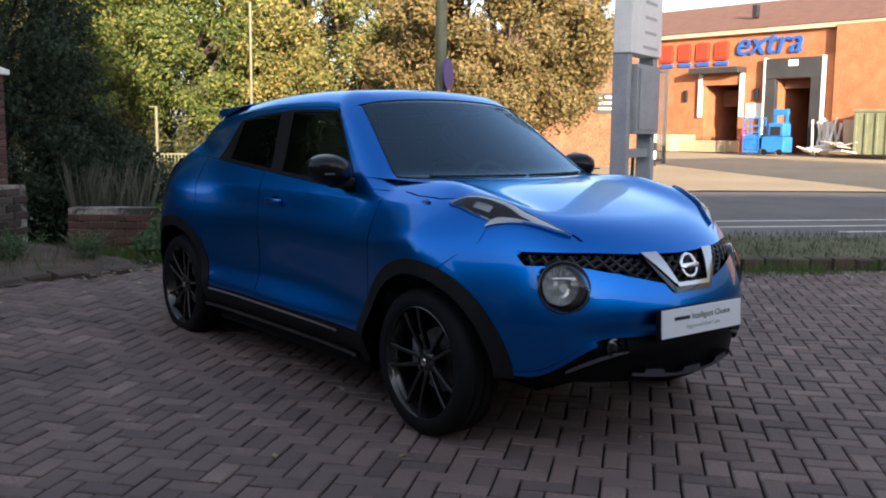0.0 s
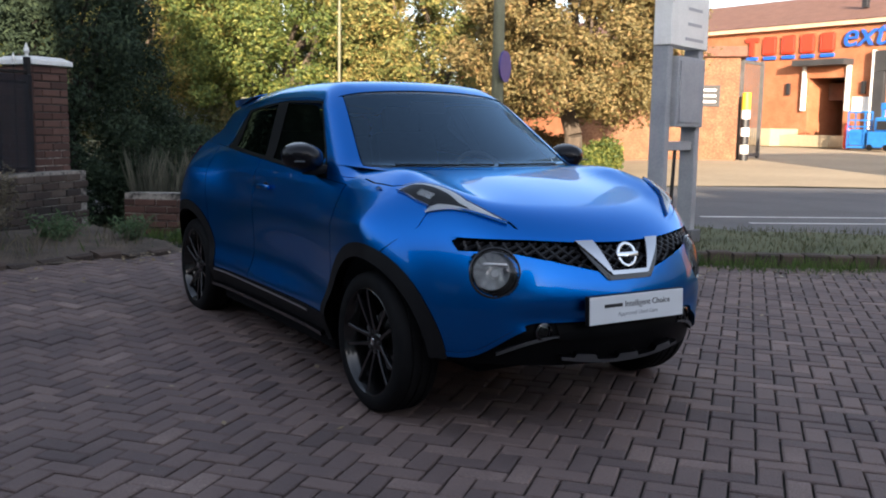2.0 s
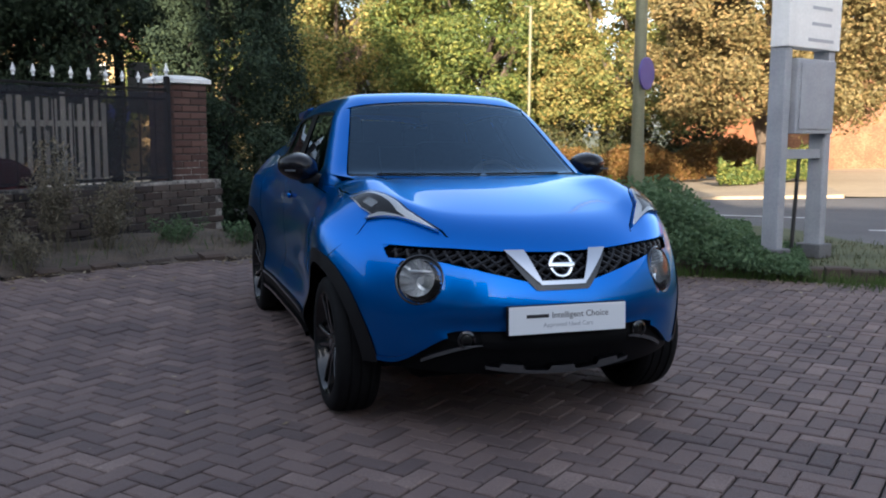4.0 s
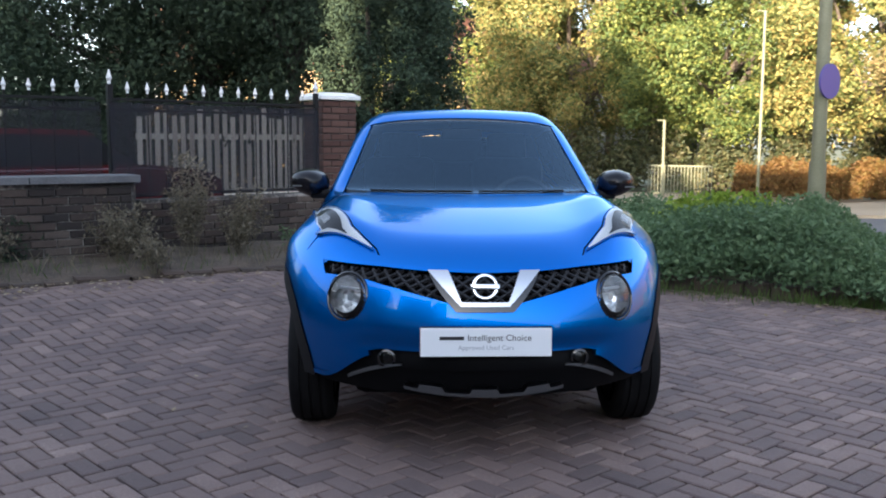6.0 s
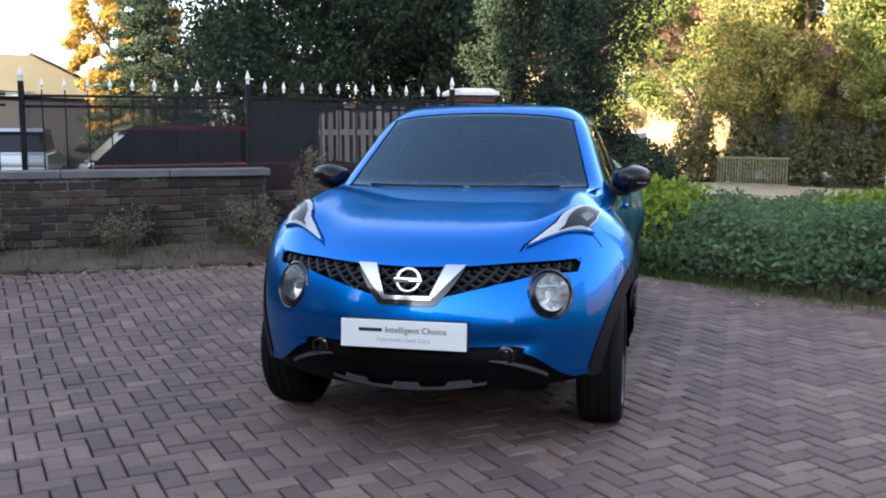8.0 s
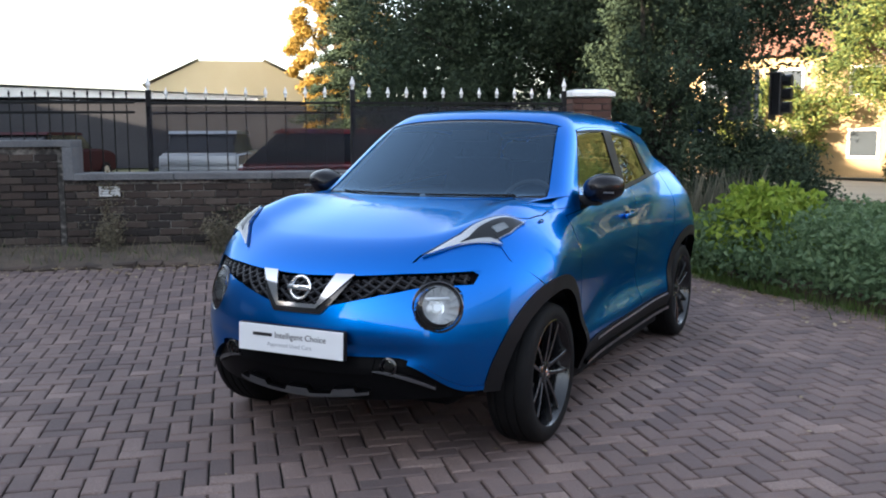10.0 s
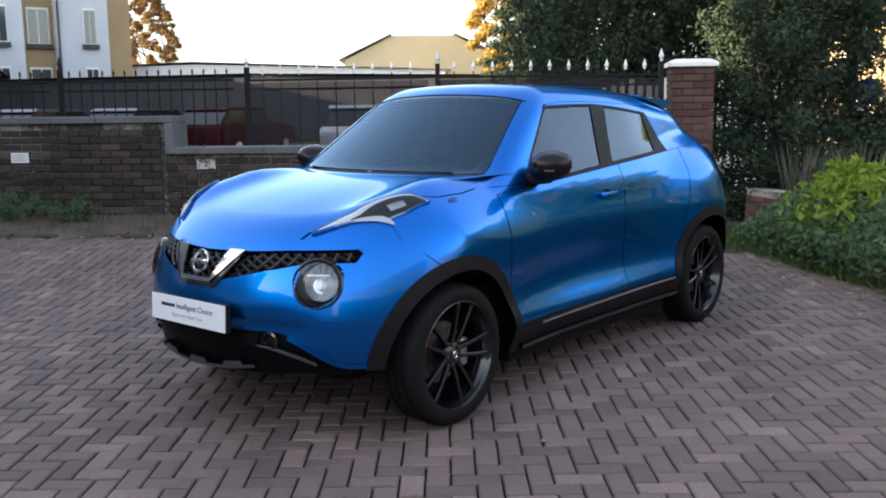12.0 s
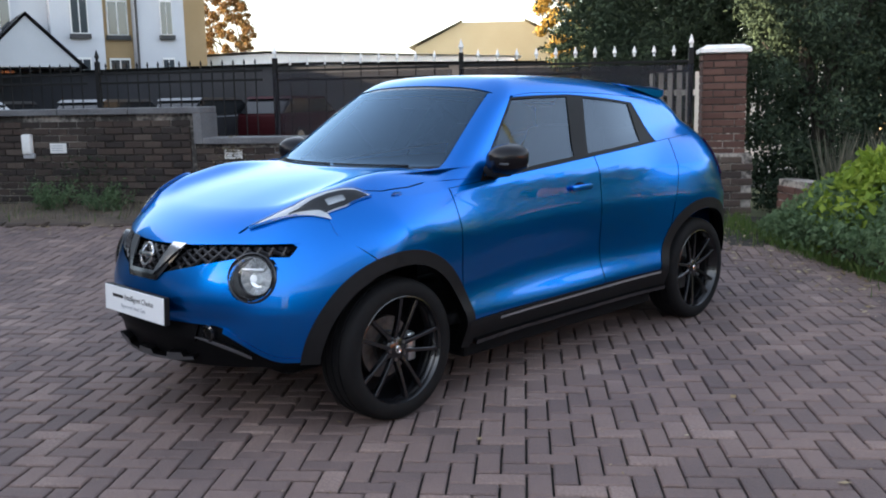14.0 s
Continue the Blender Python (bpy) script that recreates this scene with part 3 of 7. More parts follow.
def build_top_lamps():
    """The boomerang position lamps on top of the wings: a pale wedge in front, a dark bowl swept back to a tip."""
    def inner(y):
        return np.interp(y, (-1.755, -1.60, -1.53, -1.46, -1.40, -1.36, -1.318), (0.456, 0.562, 0.582, 0.612, 0.644, 0.672, 0.732))

    def whole(s, t):
        """The lamp's outline, from the front tip to the rear tip, inner edge to outer edge."""
        yi = -1.755 + 0.437 * s
        xo = np.interp(s, (0, 0.5, 0.56, 0.72, 1), (0.460, 0.722, 0.694, 0.722, 0.737))
        yo = np.interp(s, (0, 0.5, 0.56, 0.72, 1), (-1.757, -1.522, -1.530, -1.450, -1.316))
        return inner(yi) + (xo - inner(yi)) * t, yi + (yo - yi) * t

    def bowl(s, t):
        """The dark bowl behind the pale wedge."""
        yi = -1.638 + 0.306 * s
        xi = inner(yi) + 0.030 * (1 - s) + 0.008
        xo = np.interp(s, (0, 0.30, 0.38, 0.65, 1), (0.580, 0.668, 0.690, 0.717, 0.730))
        yo = np.interp(s, (0, 0.30, 0.38, 0.65, 1), (-1.636, -1.542, -1.530, -1.448, -1.330))
        return xi + (xo - xi) * t, yi + (yo - yi) * t

    for mirror, _ in both:
        lamp = thing_part("position_lamp", car)
        s, t = grid(60, 20)
        p = from_top(*whole(s, t))
        part("housing", Sheet().add(p, lift=0.003, rim=0.02, mirror=mirror).mesh("housing", GUIDE), GUIDE, lamp, "silver lamp housing")
        part("lens", Sheet().add(p, lift=0.014, rim=0.012, mirror=mirror).mesh("lens", LENS), LENS, lamp)
        s, t = grid(40, 16)
        part("cavity", Sheet().add(from_top(*bowl(s, t)), lift=0.0055, rim=0.003, mirror=mirror).mesh("cavity", BLACK_SATIN), BLACK_SATIN, lamp, "dark lamp bowl")
        s, t = grid(24, 16)
        dish = np.sin(math.pi * s) * np.sin(math.pi * t)
        x, y = bowl(0.45 + 0.24 * s, 0.42 + 0.38 * t)
        part("indicator", Sheet().add(from_top(x, y), lift=(0.0115 - 0.005 * dish)[..., None], rim=0.004, mirror=mirror).mesh("indicator", REFLECTOR), REFLECTOR, lamp, "bright indicator bowl")


build_top_lamps()


def build_cabin_shell():
    # windscreen: between the pillars
    def screen_x(z):
        return 0.655 - 0.37 * (z - 1.08) - 0.012

    def screen_patch(grow, ns=50, nt=30):
        s, t = grid(ns, nt)
        z = 1.104 - grow + (1.452 + grow * 0.6 - 1.104 + grow) * t
        u = 2 * s - 1
        zz = z + 0.022 * (1 - u * u) * t - 0.006 * (1 - u * u) * (1 - t)
        return from_front(u * (screen_x(zz) + grow), zz)

    part("windscreen", Sheet().add(screen_patch(0.0), lift=-0.004, rim=0.004).mesh("windscreen", SCREEN), SCREEN, car, "dark tinted windscreen").visible_shadow = False
    # black frit along the upper edge
    s, t = grid(50, 3)
    u = 2 * s - 1
    z = 1.445 + 0.019 * t + 0.022 * (1 - u * u)
    part("screen_edge", Sheet().add(from_front(u * (screen_x(z) + 0.005), z), lift=-0.0045, rim=0.004).mesh("screen_edge", BLACK_GLOSS), BLACK_GLOSS, car)
    # scuttle between bonnet and screen
    s, t = grid(50, 4)
    x = (2 * s - 1) * 0.63
    part("scuttle", Sheet().add(from_top(x, -1.002 + 0.41 * x ** 2 + 0.06 * t), lift=-0.006, rim=0).mesh("scuttle", BLACK_PLASTIC), BLACK_PLASTIC, car)
    # roof skin: over the side windows and back to the tailgate
    s, t = grid(80, 60)
    u = 2 * s - 1

    def rail(y):
        return 1.440 - 0.055 * np.clip(y - 0.2, 0, 2) ** 1.5 - 0.09 * np.clip(-0.05 - y, 0, 1)

    front = from_front(0.5 * u, 1.462 + 0.022 * (1 - u * u))[..., 1] + 0.004
    y = front + (1.46 - front) * t
    fa = angle_of(from_side(y, rail(y)))
    phi = math.pi / 2 + (fa - math.pi / 2) * np.abs(u)
    p = section(y, phi)
    p[..., 0] *= np.where(u < 0, -1, 1)
    part("roof", Sheet().add(p).mesh("roof", BLUE), BLUE, car)

    def front_edge(z):
        return -0.225 - 1.10 * (1.405 - z)

    def glass_top(y):
        return 1.414 - 0.10 * np.clip(y - 0.25, 0, 1) ** 1.3 - 0.06 * np.clip(0.15 - y, 0, 1) ** 2

    for mirror, _ in both:
        # windscreen pillar, from the wing up to the roof
        s, t = grid(14, 40)
        z = 1.045 + (1.440 - 1.045) * t
        fx = from_front(screen_x(z) + 0.006, z)
        ya = fx[..., 1]
        yb = np.maximum(ya + 0.03, front_edge(z) - 0.016)
        y = ya + (yb - ya) * s
        side = from_side(y, z)
        p = np.where((s < 0.02)[..., None], fx, side)
        part("pillar", Sheet().add(p, mirror=mirror).mesh("pillar", BLUE), BLUE, car)
        # foot of the pillar, between wing, door and windscreen
        s, t = grid(24, 16)
        y = -0.902 + 0.38 * s
        fa = angle_of(from_side(y, belt(y) - 0.004))
        fb = angle_of(from_top(np.interp(y, (-0.902, -0.83, -0.52), (0.50, 0.645, 0.615)), y))
        part("pillar_foot", Sheet().add(section(y, fa + (fb - fa) * t), lift=-0.003, rim=0, mirror=mirror).mesh("pillar_foot", BLUE), BLUE, car)
        # blue roof frame over the doors, down to the window tops
        s, t = grid(60, 6)
        y = -0.20 + 1.09 * s
        lo, hi = glass_top(y) + 0.012, rail(y) - 0.003
        part("roof_frame", Sheet().add(from_side(y, lo + (hi - lo) * t), rim=0.012, mirror=mirror).mesh("roof_frame", BLUE), BLUE, car)

        def side_patch(ya, yb, za, zb, ns, nt):
            """A patch between two upright edges ya(z), yb(z), from za(y) up to zb(y)."""
            s, t = grid(ns, nt)
            y = ya(1.10 + 0.28 * t) + (yb(1.10 + 0.28 * t) - ya(1.10 + 0.28 * t)) * s
            for _ in range(5):
                z = za(y) + (zb(y) - za(y)) * t
                y = ya(z) + (yb(z) - ya(z)) * s
            return from_side(y, z)

        glass_low = lambda y: belt(y) + 0.014
        b_front, b_rear = lambda z: 0.122 + 0.40 * (z - 1.10), lambda z: 0.248 + 0.46 * (z - 1.10)
        r_end, q_end = lambda z: 0.812 + 0.10 * (z - 1.14), lambda z: 0.965 - 0.42 * (z - 1.16)
        for name, mat, ya, yb in (("front_side_window", GLASS, front_edge, b_front), ("rear_side_window", PRIVACY, b_rear, r_end)):
            part(name, Sheet().add(side_patch(ya, yb, glass_low, glass_top, 30, 20), lift=-0.007, rim=0.003, mirror=mirror).mesh(name, mat), mat, car).visible_shadow = False
        # black surrounds: waist strip, top strip, screen-side edge, centre pillar, the dark end behind the rear window
        for name, ya, yb, za, zb, ns, nt in (
                ("waist_seal", lambda z: front_edge(z) - 0.012, q_end, lambda y: belt(y) - 0.004, glass_low, 60, 4),
                ("top_seal", lambda z: front_edge(z) - 0.008, q_end, glass_top, lambda y: glass_top(y) + 0.011, 60, 4),
                ("front_seal", lambda z: front_edge(z) - 0.013, lambda z: front_edge(z) + 0.004, glass_low, glass_top, 4, 24),
                ("centre_pillar", lambda z: b_front(z) - 0.002, lambda z: b_rear(z) + 0.002, glass_low, glass_top, 6, 24),
                ("quarter_trim", lambda z: r_end(z) - 0.002, q_end, glass_low, glass_top, 10, 24)):
            part(name, Sheet().add(side_patch(ya, yb, za, zb, ns, nt), lift=-0.002, rim=0.006, mirror=mirror).mesh(name, SEAL), SEAL, car)
        # rear pillar and shoulder, from the rear window's end to the tailgate
        s, t = grid(44, 40)
        z = belt(0.96 + 0.6 * s) - 0.004 + (rail(0.90 + 0.5 * s) - belt(0.96 + 0.6 * s)) * t
        ya, yb = q_end(z) + 0.004, 1.655 - 0.62 * np.clip(z - 1.10, 0, 1)
        y = ya + (yb - ya) * s
        part("rear_pillar", Sheet().add(from_side(y, z), mirror=mirror).mesh("rear_pillar", BLUE), BLUE, car)
        # sill cladding with its bright strip
        s, t = grid(40, 8)
        y = -0.86 + 1.74 * s
        z = 0.275 + 0.118 * t
        part("sill", Sheet().add(from_side(y, z), lift=0.006, rim=0.03, mirror=mirror).mesh("sill", BLACK_PLASTIC), BLACK_PLASTIC, car, "black plastic sill cladding")
        s, t = grid(30, 3)
        part("sill_strip", Sheet().add(from_side(-0.62 + 1.42 * s, 0.366 + 0.010 * t + 0.012 * s), lift=0.012, rim=0.01, mirror=mirror).mesh("sill_strip", SATIN), SATIN, car, "bright sill strip")
        s, t = grid(30, 3)
        part("sill_step", Sheet().add(from_side(-0.80 + 1.66 * s, 0.278 + 0.022 * t), lift=0.030, rim=0.03, mirror=mirror).mesh("sill_step", BLACK_GLOSS), BLACK_GLOSS, car)
        # wheel-arch mouldings
        for c, a0, a1 in ((AXLE_F, -10, 179), (AXLE_R, -14, 190)):
            s, t = grid(60, 5)
            a = np.radians(a0 + (a1 - a0) * s)
            r = ARCH_IN + (ARCH_OUT + 0.010 - ARCH_IN) * t
            y, z = c - r * np.cos(a) * -1, HUB + r * np.sin(a)
            part("arch_moulding", Sheet().add(from_side(y, z), lift=0.005, rim=0.045, mirror=mirror).mesh("arch_moulding", BLACK_PLASTIC), BLACK_PLASTIC, car, "black plastic wheel-arch moulding")
    # tail
    def back(x, z):
        return cast(vec(x, 0.9, z), vec(0, 1, 0 * np.asarray(z, float)), 1.6)

    s, t = grid(40, 30)
    x, z = (2 * s - 1) * 0.70, 0.28 + 0.62 * t
    part("rear_bumper", Sheet().add(back(x, z)).mesh("rear_bumper", BLUE), BLUE, car)
    for mirror, _ in both:
        s, t = grid(20, 24)
        z = 0.30 + 0.80 * t
        pa = back(0.70 + 0 * z, z)
        y0 = np.minimum(pa[..., 1], 1.95)
        y = 1.662 + (y0 - 1.662) * (1 - s)
        part("rear_corner", Sheet().add(from_side(y, np.where(t > 0, z, z)), mirror=mirror).mesh("rear_corner", BLUE), BLUE, car)
    s, t = grid(40, 24)
    z = 0.905 + 0.26 * t
    x = (2 * s - 1) * 0.62
    part("tailgate", Sheet().add(back(x, z)).mesh("tailgate", BLUE), BLUE, car)
    s, t = grid(30, 14)
    z = 1.17 + 0.21 * t
    part("rear_window", Sheet().add(back((2 * s - 1) * (0.60 - 0.3 * (z - 1.17)), z), lift=-0.004, rim=0.004).mesh("rear_window", PRIVACY), PRIVACY, car).visible_shadow = False
    for mirror, _ in both:
        s, t = grid(10, 20)
        y = 1.60 + 0.20 * s - 0.05 * t
        z = 0.90 + 0.22 * t
        part("tail_lamp", Sheet().add(from_side(y, z), lift=0.012, rim=0.03, mirror=mirror).mesh("tail_lamp", RED_LENS), RED_LENS, car, "red boomerang tail lamp")
    # roof spoiler
    bm = bmesh.new()
    rows = []
    for y, th in ((1.00, 0.004), (1.14, 0.022), (1.27, 0.042), (1.36, 0.050), (1.40, 0.030)):
        row = []
        for k in range(25):
            q = 2 * k / 24 - 1
            x, yy = 0.520 * q, y - 0.05 * q * q * (y - 0.85) * 2
            z = 1.505 - 0.055 * (y - 1.00) - 0.030 * q ** 2 - 0.014 * q ** 8
            row.append((bm.verts.new((x, yy, z)), bm.verts.new((x, yy, z - th))))
        rows.append(row)
    for r0, r1 in zip(rows, rows[1:]):
        for k in range(24):
            bm.faces.new((r0[k][0], r0[k + 1][0], r1[k + 1][0], r1[k][0]))
            bm.faces.new((r0[k + 1][1], r0[k][1], r1[k][1], r1[k + 1][1]))
        for k in (0, 24):
            bm.faces.new((r0[k][0], r1[k][0], r1[k][1], r0[k][1]))
    for k in range(24):
        bm.faces.new((rows[-1][k][0], rows[-1][k + 1][0], rows[-1][k + 1][1], rows[-1][k][1]))
        bm.faces.new((rows[0][k + 1][0], rows[0][k][0], rows[0][k][1], rows[0][k + 1][1]))
    bmesh.ops.recalc_face_normals(bm, faces=bm.faces)
    part("roof_spoiler", bm, BLUE, car, smooth=True)
    bm = bmesh.new()
    tube(bm, (0, 1.10, 1.47), (0, 1.20, 1.54), 0.010, 0.004, 8)
    part("aerial", bm, BLACK_PLASTIC, car)
    # inner hull, near-black to stand in for shade behind the gaps, and the floor
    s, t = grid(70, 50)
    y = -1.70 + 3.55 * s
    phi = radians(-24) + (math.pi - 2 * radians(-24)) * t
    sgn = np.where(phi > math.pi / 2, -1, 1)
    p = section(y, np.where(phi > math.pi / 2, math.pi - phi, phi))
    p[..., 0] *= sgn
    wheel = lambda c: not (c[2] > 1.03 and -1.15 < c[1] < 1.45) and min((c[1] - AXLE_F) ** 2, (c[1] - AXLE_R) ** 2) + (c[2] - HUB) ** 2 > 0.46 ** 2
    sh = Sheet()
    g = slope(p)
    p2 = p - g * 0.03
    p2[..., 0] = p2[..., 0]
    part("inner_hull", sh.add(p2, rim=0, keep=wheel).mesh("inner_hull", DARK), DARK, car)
    bm = bmesh.new()
    box(bm, 0, 0.30, 0.26, 1.16, 3.1, 0.12, 0.01)
    part("underbody", bm, DARK, car)
    part("floor_pan", box(bmesh.new(), 0, 0.0, 0.255, 1.58, 1.62, 0.13, 0.02), DARK, car)
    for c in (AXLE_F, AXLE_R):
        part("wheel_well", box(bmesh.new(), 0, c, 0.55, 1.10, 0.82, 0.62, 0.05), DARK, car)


build_cabin_shell()


def build_mirror(sg):
    m = thing_part("door_mirror", car)
    bm = bmesh.new()
    bmesh.ops.create_uvsphere(bm, u_segments=32, v_segments=20, radius=1)
    for v in bm.verts:
        x, y, z = v.co
        # blunt at the back, tapering outwards
        y = y if y < 0 else y * 0.35
        k = 1 - 0.16 * max(0, x)
        v.co = Vector((x * 0.106, y * 0.140 * k, (abs(z) ** 0.75 * (1 if z > 0 else -1)) * 0.076 * k + 0.010 * x))
    for v in bm.verts:
        v.co = Vector((sg * (v.co.x + 0.845), v.co.y - 0.52, v.co.z + 1.128))
    if sg < 0:
        bmesh.ops.reverse_faces(bm, faces=bm.faces)
    part("mirror_cap", bm, MIRROR_BLACK, m, "gloss black mirror cap", smooth=True)
    bm = box(bmesh.new(), sg * 0.765, -0.55, 1.066, 0.15, 0.10, 0.050, 0.014)
    part("mirror_arm", bm, BLACK_PLASTIC, m, smooth=True)
    bm = box(bmesh.new(), sg * 0.845, -0.488, 1.128, 0.150, 0.006, 0.090, 0.002)
    part("mirror_glass", bm, CHROME, m)
    bm = box(bmesh.new(), sg * 0.895, -0.640, 1.112, 0.07, 0.008, 0.008, 0.002)
    part("indicator_strip", bm, GUNMETAL, m)


for sg in (-1, 1):
    build_mirror(sg)


def build_wheel(x, y, sg, turn):
    """Tyre with tread, black alloy of five double spokes, brake disc and hub."""
    at = pose(x, y, HUB, 0, 90 * sg, 0)
    wheel = thing_part("wheel", car)
    prof = [(0.236, -0.085), (0.244, -0.094), (0.268, -0.101), (0.292, -0.098), (0.308, -0.086), (0.315, -0.062)]
    for h in (-0.045, 0.0, 0.045):
        prof += [(0.316, h - 0.022), (0.316, h - 0.006), (0.309, h - 0.004), (0.309, h + 0.004), (0.316, h + 0.006)]
    prof += [(0.315, 0.062), (0.308, 0.086), (0.292, 0.098), (0.268, 0.102), (0.246, 0.100), (0.238, 0.094)]
    part("tyre", lathe(bmesh.new(), prof, 72, at), RUBBER, wheel, smooth=True)
    bm = lathe(bmesh.new(), [(0.212, -0.10), (0.217, 0.02), (0.228, 0.083), (0.238, 0.098), (0.243, 0.096), (0.238, 0.086), (0.226, 0.075), (0.217, 0.02)], 64, at)
    rim = part("rim", bm, RIM_BLACK, wheel, "gloss black alloy wheel", smooth=True)
    for k in range(5):
        for d in (-1, 1):
            a0 = 2 * math.pi * k / 5 + turn
            bm = bmesh.new()
            c = []
            for r, off, hgt, w in ((0.040, 0.016, 0.062, 0.015), (0.10, 0.026, 0.072, 0.011), (0.16, 0.036, 0.080, 0.010), (0.229, 0.048, 0.086, 0.012)):
                ring = []
                for dx, dz in ((-w, -0.024), (w, -0.024), (w * 0.75, 0.0), (-w * 0.75, 0.0)):
                    px, py = r, d * off + dx
                    ring.append(bm.verts.new(at @ Vector((px * math.cos(a0) - py * math.sin(a0), px * math.sin(a0) + py * math.cos(a0), hgt + dz))))
                c.append(ring)
            for r0, r1 in zip(c, c[1:]):
                for i in range(4):
                    bm.faces.new((r0[i], r0[(i + 1) % 4], r1[(i + 1) % 4], r1[i]))
            bm.faces.new(c[0][::-1])
            bm.faces.new(c[-1])
            bmesh.ops.recalc_face_normals(bm, faces=bm.faces)
            bmesh.ops.bevel(bm, geom=list(bm.edges), offset=0.002, segments=1, affect="EDGES")
            part("spoke", bm, RIM_BLACK, rim)
    bm = lathe(bmesh.new(), [(0.0, 0.070), (0.020, 0.070), (0.030, 0.066), (0.048, 0.064), (0.058, 0.055), (0.060, 0.020)], 36, at)
    part("hub_cap", bm, RIM_BLACK, rim, smooth=True)
    bm = lathe(bmesh.new(), [(0.010, 0.0725), (0.014, 0.0740), (0.017, 0.0725)], 24, at)
    box(bm, 0, 0, 0.0725, 0.036, 0.007, 0.003, m=at)
    part("hub_badge", bm, CHROME, rim)
    for k in range(5):
        a = 2 * math.pi * (k + 0.5) / 5 + turn
        part("wheel_nut", tube(bmesh.new(), at @ Vector((0.045 * math.cos(a), 0.045 * math.sin(a), 0.045)), at @ Vector((0.045 * math.cos(a), 0.045 * math.sin(a), 0.069)), 0.009, seg=6), STEEL, rim)
    part("brake_disc", lathe(bmesh.new(), [(0.0, 0.0), (0.07, 0.004), (0.075, -0.012), (0.138, -0.012), (0.140, -0.03), (0.0, -0.03)], 40, at), STEEL, wheel, smooth=True)
    bm = bmesh.new()
    box(bm, 0.02, 0.125, -0.005, 0.13, 0.05, 0.06, 0.012, m=at)
    part("brake_caliper", bm, SATIN, wheel, smooth=True)
    part("drum_back", lathe(bmesh.new(), [(0.0, -0.09), (0.215, -0.09)], 32, at), DARK, wheel)


for sg in (-1, 1):
    build_wheel(sg * 0.752, AXLE_F, sg, 0.35)
    build_wheel(sg * 0.752, AXLE_R, sg, 0.90)


def build_interior():
    bm = bmesh.new()
    box(bm, 0, -0.62, 0.93, 1.34, 0.42, 0.20, 0.06)
    box(bm, 0, -0.82, 1.00, 1.20, 0.40, 0.06, 0.02)
    box(bm, 0, -0.30, 0.62, 0.26, 0.70, 0.35, 0.05)
    part("dashboard", bm, CABIN, car, smooth=True)
    part("cabin_floor", box(bmesh.new(), 0, 0.35, 0.36, 1.40, 2.3, 0.06, 0.02), CABIN, car)
    wheel_at = pose(0.36, -0.36, 0.98, 65, 0, 0)
    bm = lathe(bmesh.new(), [(0.178 + 0.014 * math.cos(a), 0.014 * math.sin(a)) for a in np.linspace(0, 2 * math.pi, 9)], 36, wheel_at)
    box(bm, 0, 0, -0.01, 0.34, 0.05, 0.02, 0.006, m=wheel_at)
    box(bm, 0, -0.08, -0.01, 0.05, 0.16, 0.02, 0.006, m=wheel_at)
    bmesh.ops.create_uvsphere(bm, u_segments=16, v_segments=8, radius=1, matrix=wheel_at @ Matrix.Diagonal((0.075, 0.065, 0.03, 1)))
    part("steering_wheel", bm, CABIN, car, smooth=True)
    for x in (-0.36, 0.36):
        seat = thing_part("front_seat", car)
        part("cushion", box(bmesh.new(), x, 0.20, 0.62, 0.50, 0.52, 0.16, 0.06), CLOTH, seat, smooth=True)
        part("backrest", box(bmesh.new(), 0, 0, 0, 0.48, 0.14, 0.62, 0.06, m=pose(x, 0.50, 0.95, -16, 0, 0)), CLOTH, seat, smooth=True)
        part("headrest", box(bmesh.new(), 0, 0, 0, 0.27, 0.09, 0.19, 0.04, m=pose(x, 0.61, 1.32, -12, 0, 0)), CLOTH, seat, smooth=True)
    bench = thing_part("rear_bench", car)
    part("cushion", box(bmesh.new(), 0, 1.00, 0.66, 1.24, 0.46, 0.16, 0.06), CLOTH, bench, smooth=True)
    part("backrest", box(bmesh.new(), 0, 0, 0, 1.10, 0.13, 0.50, 0.05, m=pose(0, 1.24, 0.96, -18, 0, 0)), CLOTH, bench, smooth=True)
    for x in (-0.38, 0.38):
        part("headrest", box(bmesh.new(), x, 1.34, 1.27, 0.26, 0.09, 0.15, 0.04), CLOTH, bench, smooth=True)
    part("rear_view_mirror", box(bmesh.new(), 0, -0.34, 1.395, 0.23, 0.03, 0.065, 0.012), BLACK_PLASTIC, car, smooth=True)
    bm = bmesh.new()
    for x0, x1 in ((-0.50, 0.02), (0.05, 0.50)):
        x = np.linspace(x0, x1, 6)
        run = [Vector(p) + Vector((0, 0, 0.003)) for p in from_top(x, -0.972 + 0.40 * x ** 2)]
        for a, b in zip(run, run[1:]):
            tube(bm, a, b, 0.005, seg=6)
    part("wiper", bm, BLACK_PLASTIC, car)


build_interior()


# ---- plan: along the bed's kerb (U, V), and along the boundary wall (G, N) ----
O, U, V = Vector((-0.70, 4.70, 0)), Vector((0.82, -0.572, 0)).normalized(), Vector((0.572, 0.82, 0)).normalized()
W0, G, N = Vector((-2.80, 3.02, 0)), Vector((0.83, 0.558, 0)).normalized(), Vector((-0.558, 0.83, 0)).normalized()
U_DEG, G_DEG = math.degrees(math.atan2(U.y, U.x)), math.degrees(math.atan2(G.y, G.x))


def uv(u, v, z=0.0):
    p = O + U * u + V * v
    return Vector((p.x, p.y, z))


def gn(g, n, z=0.0):
    p = W0 + G * g + N * n
    return Vector((p.x, p.y, z))


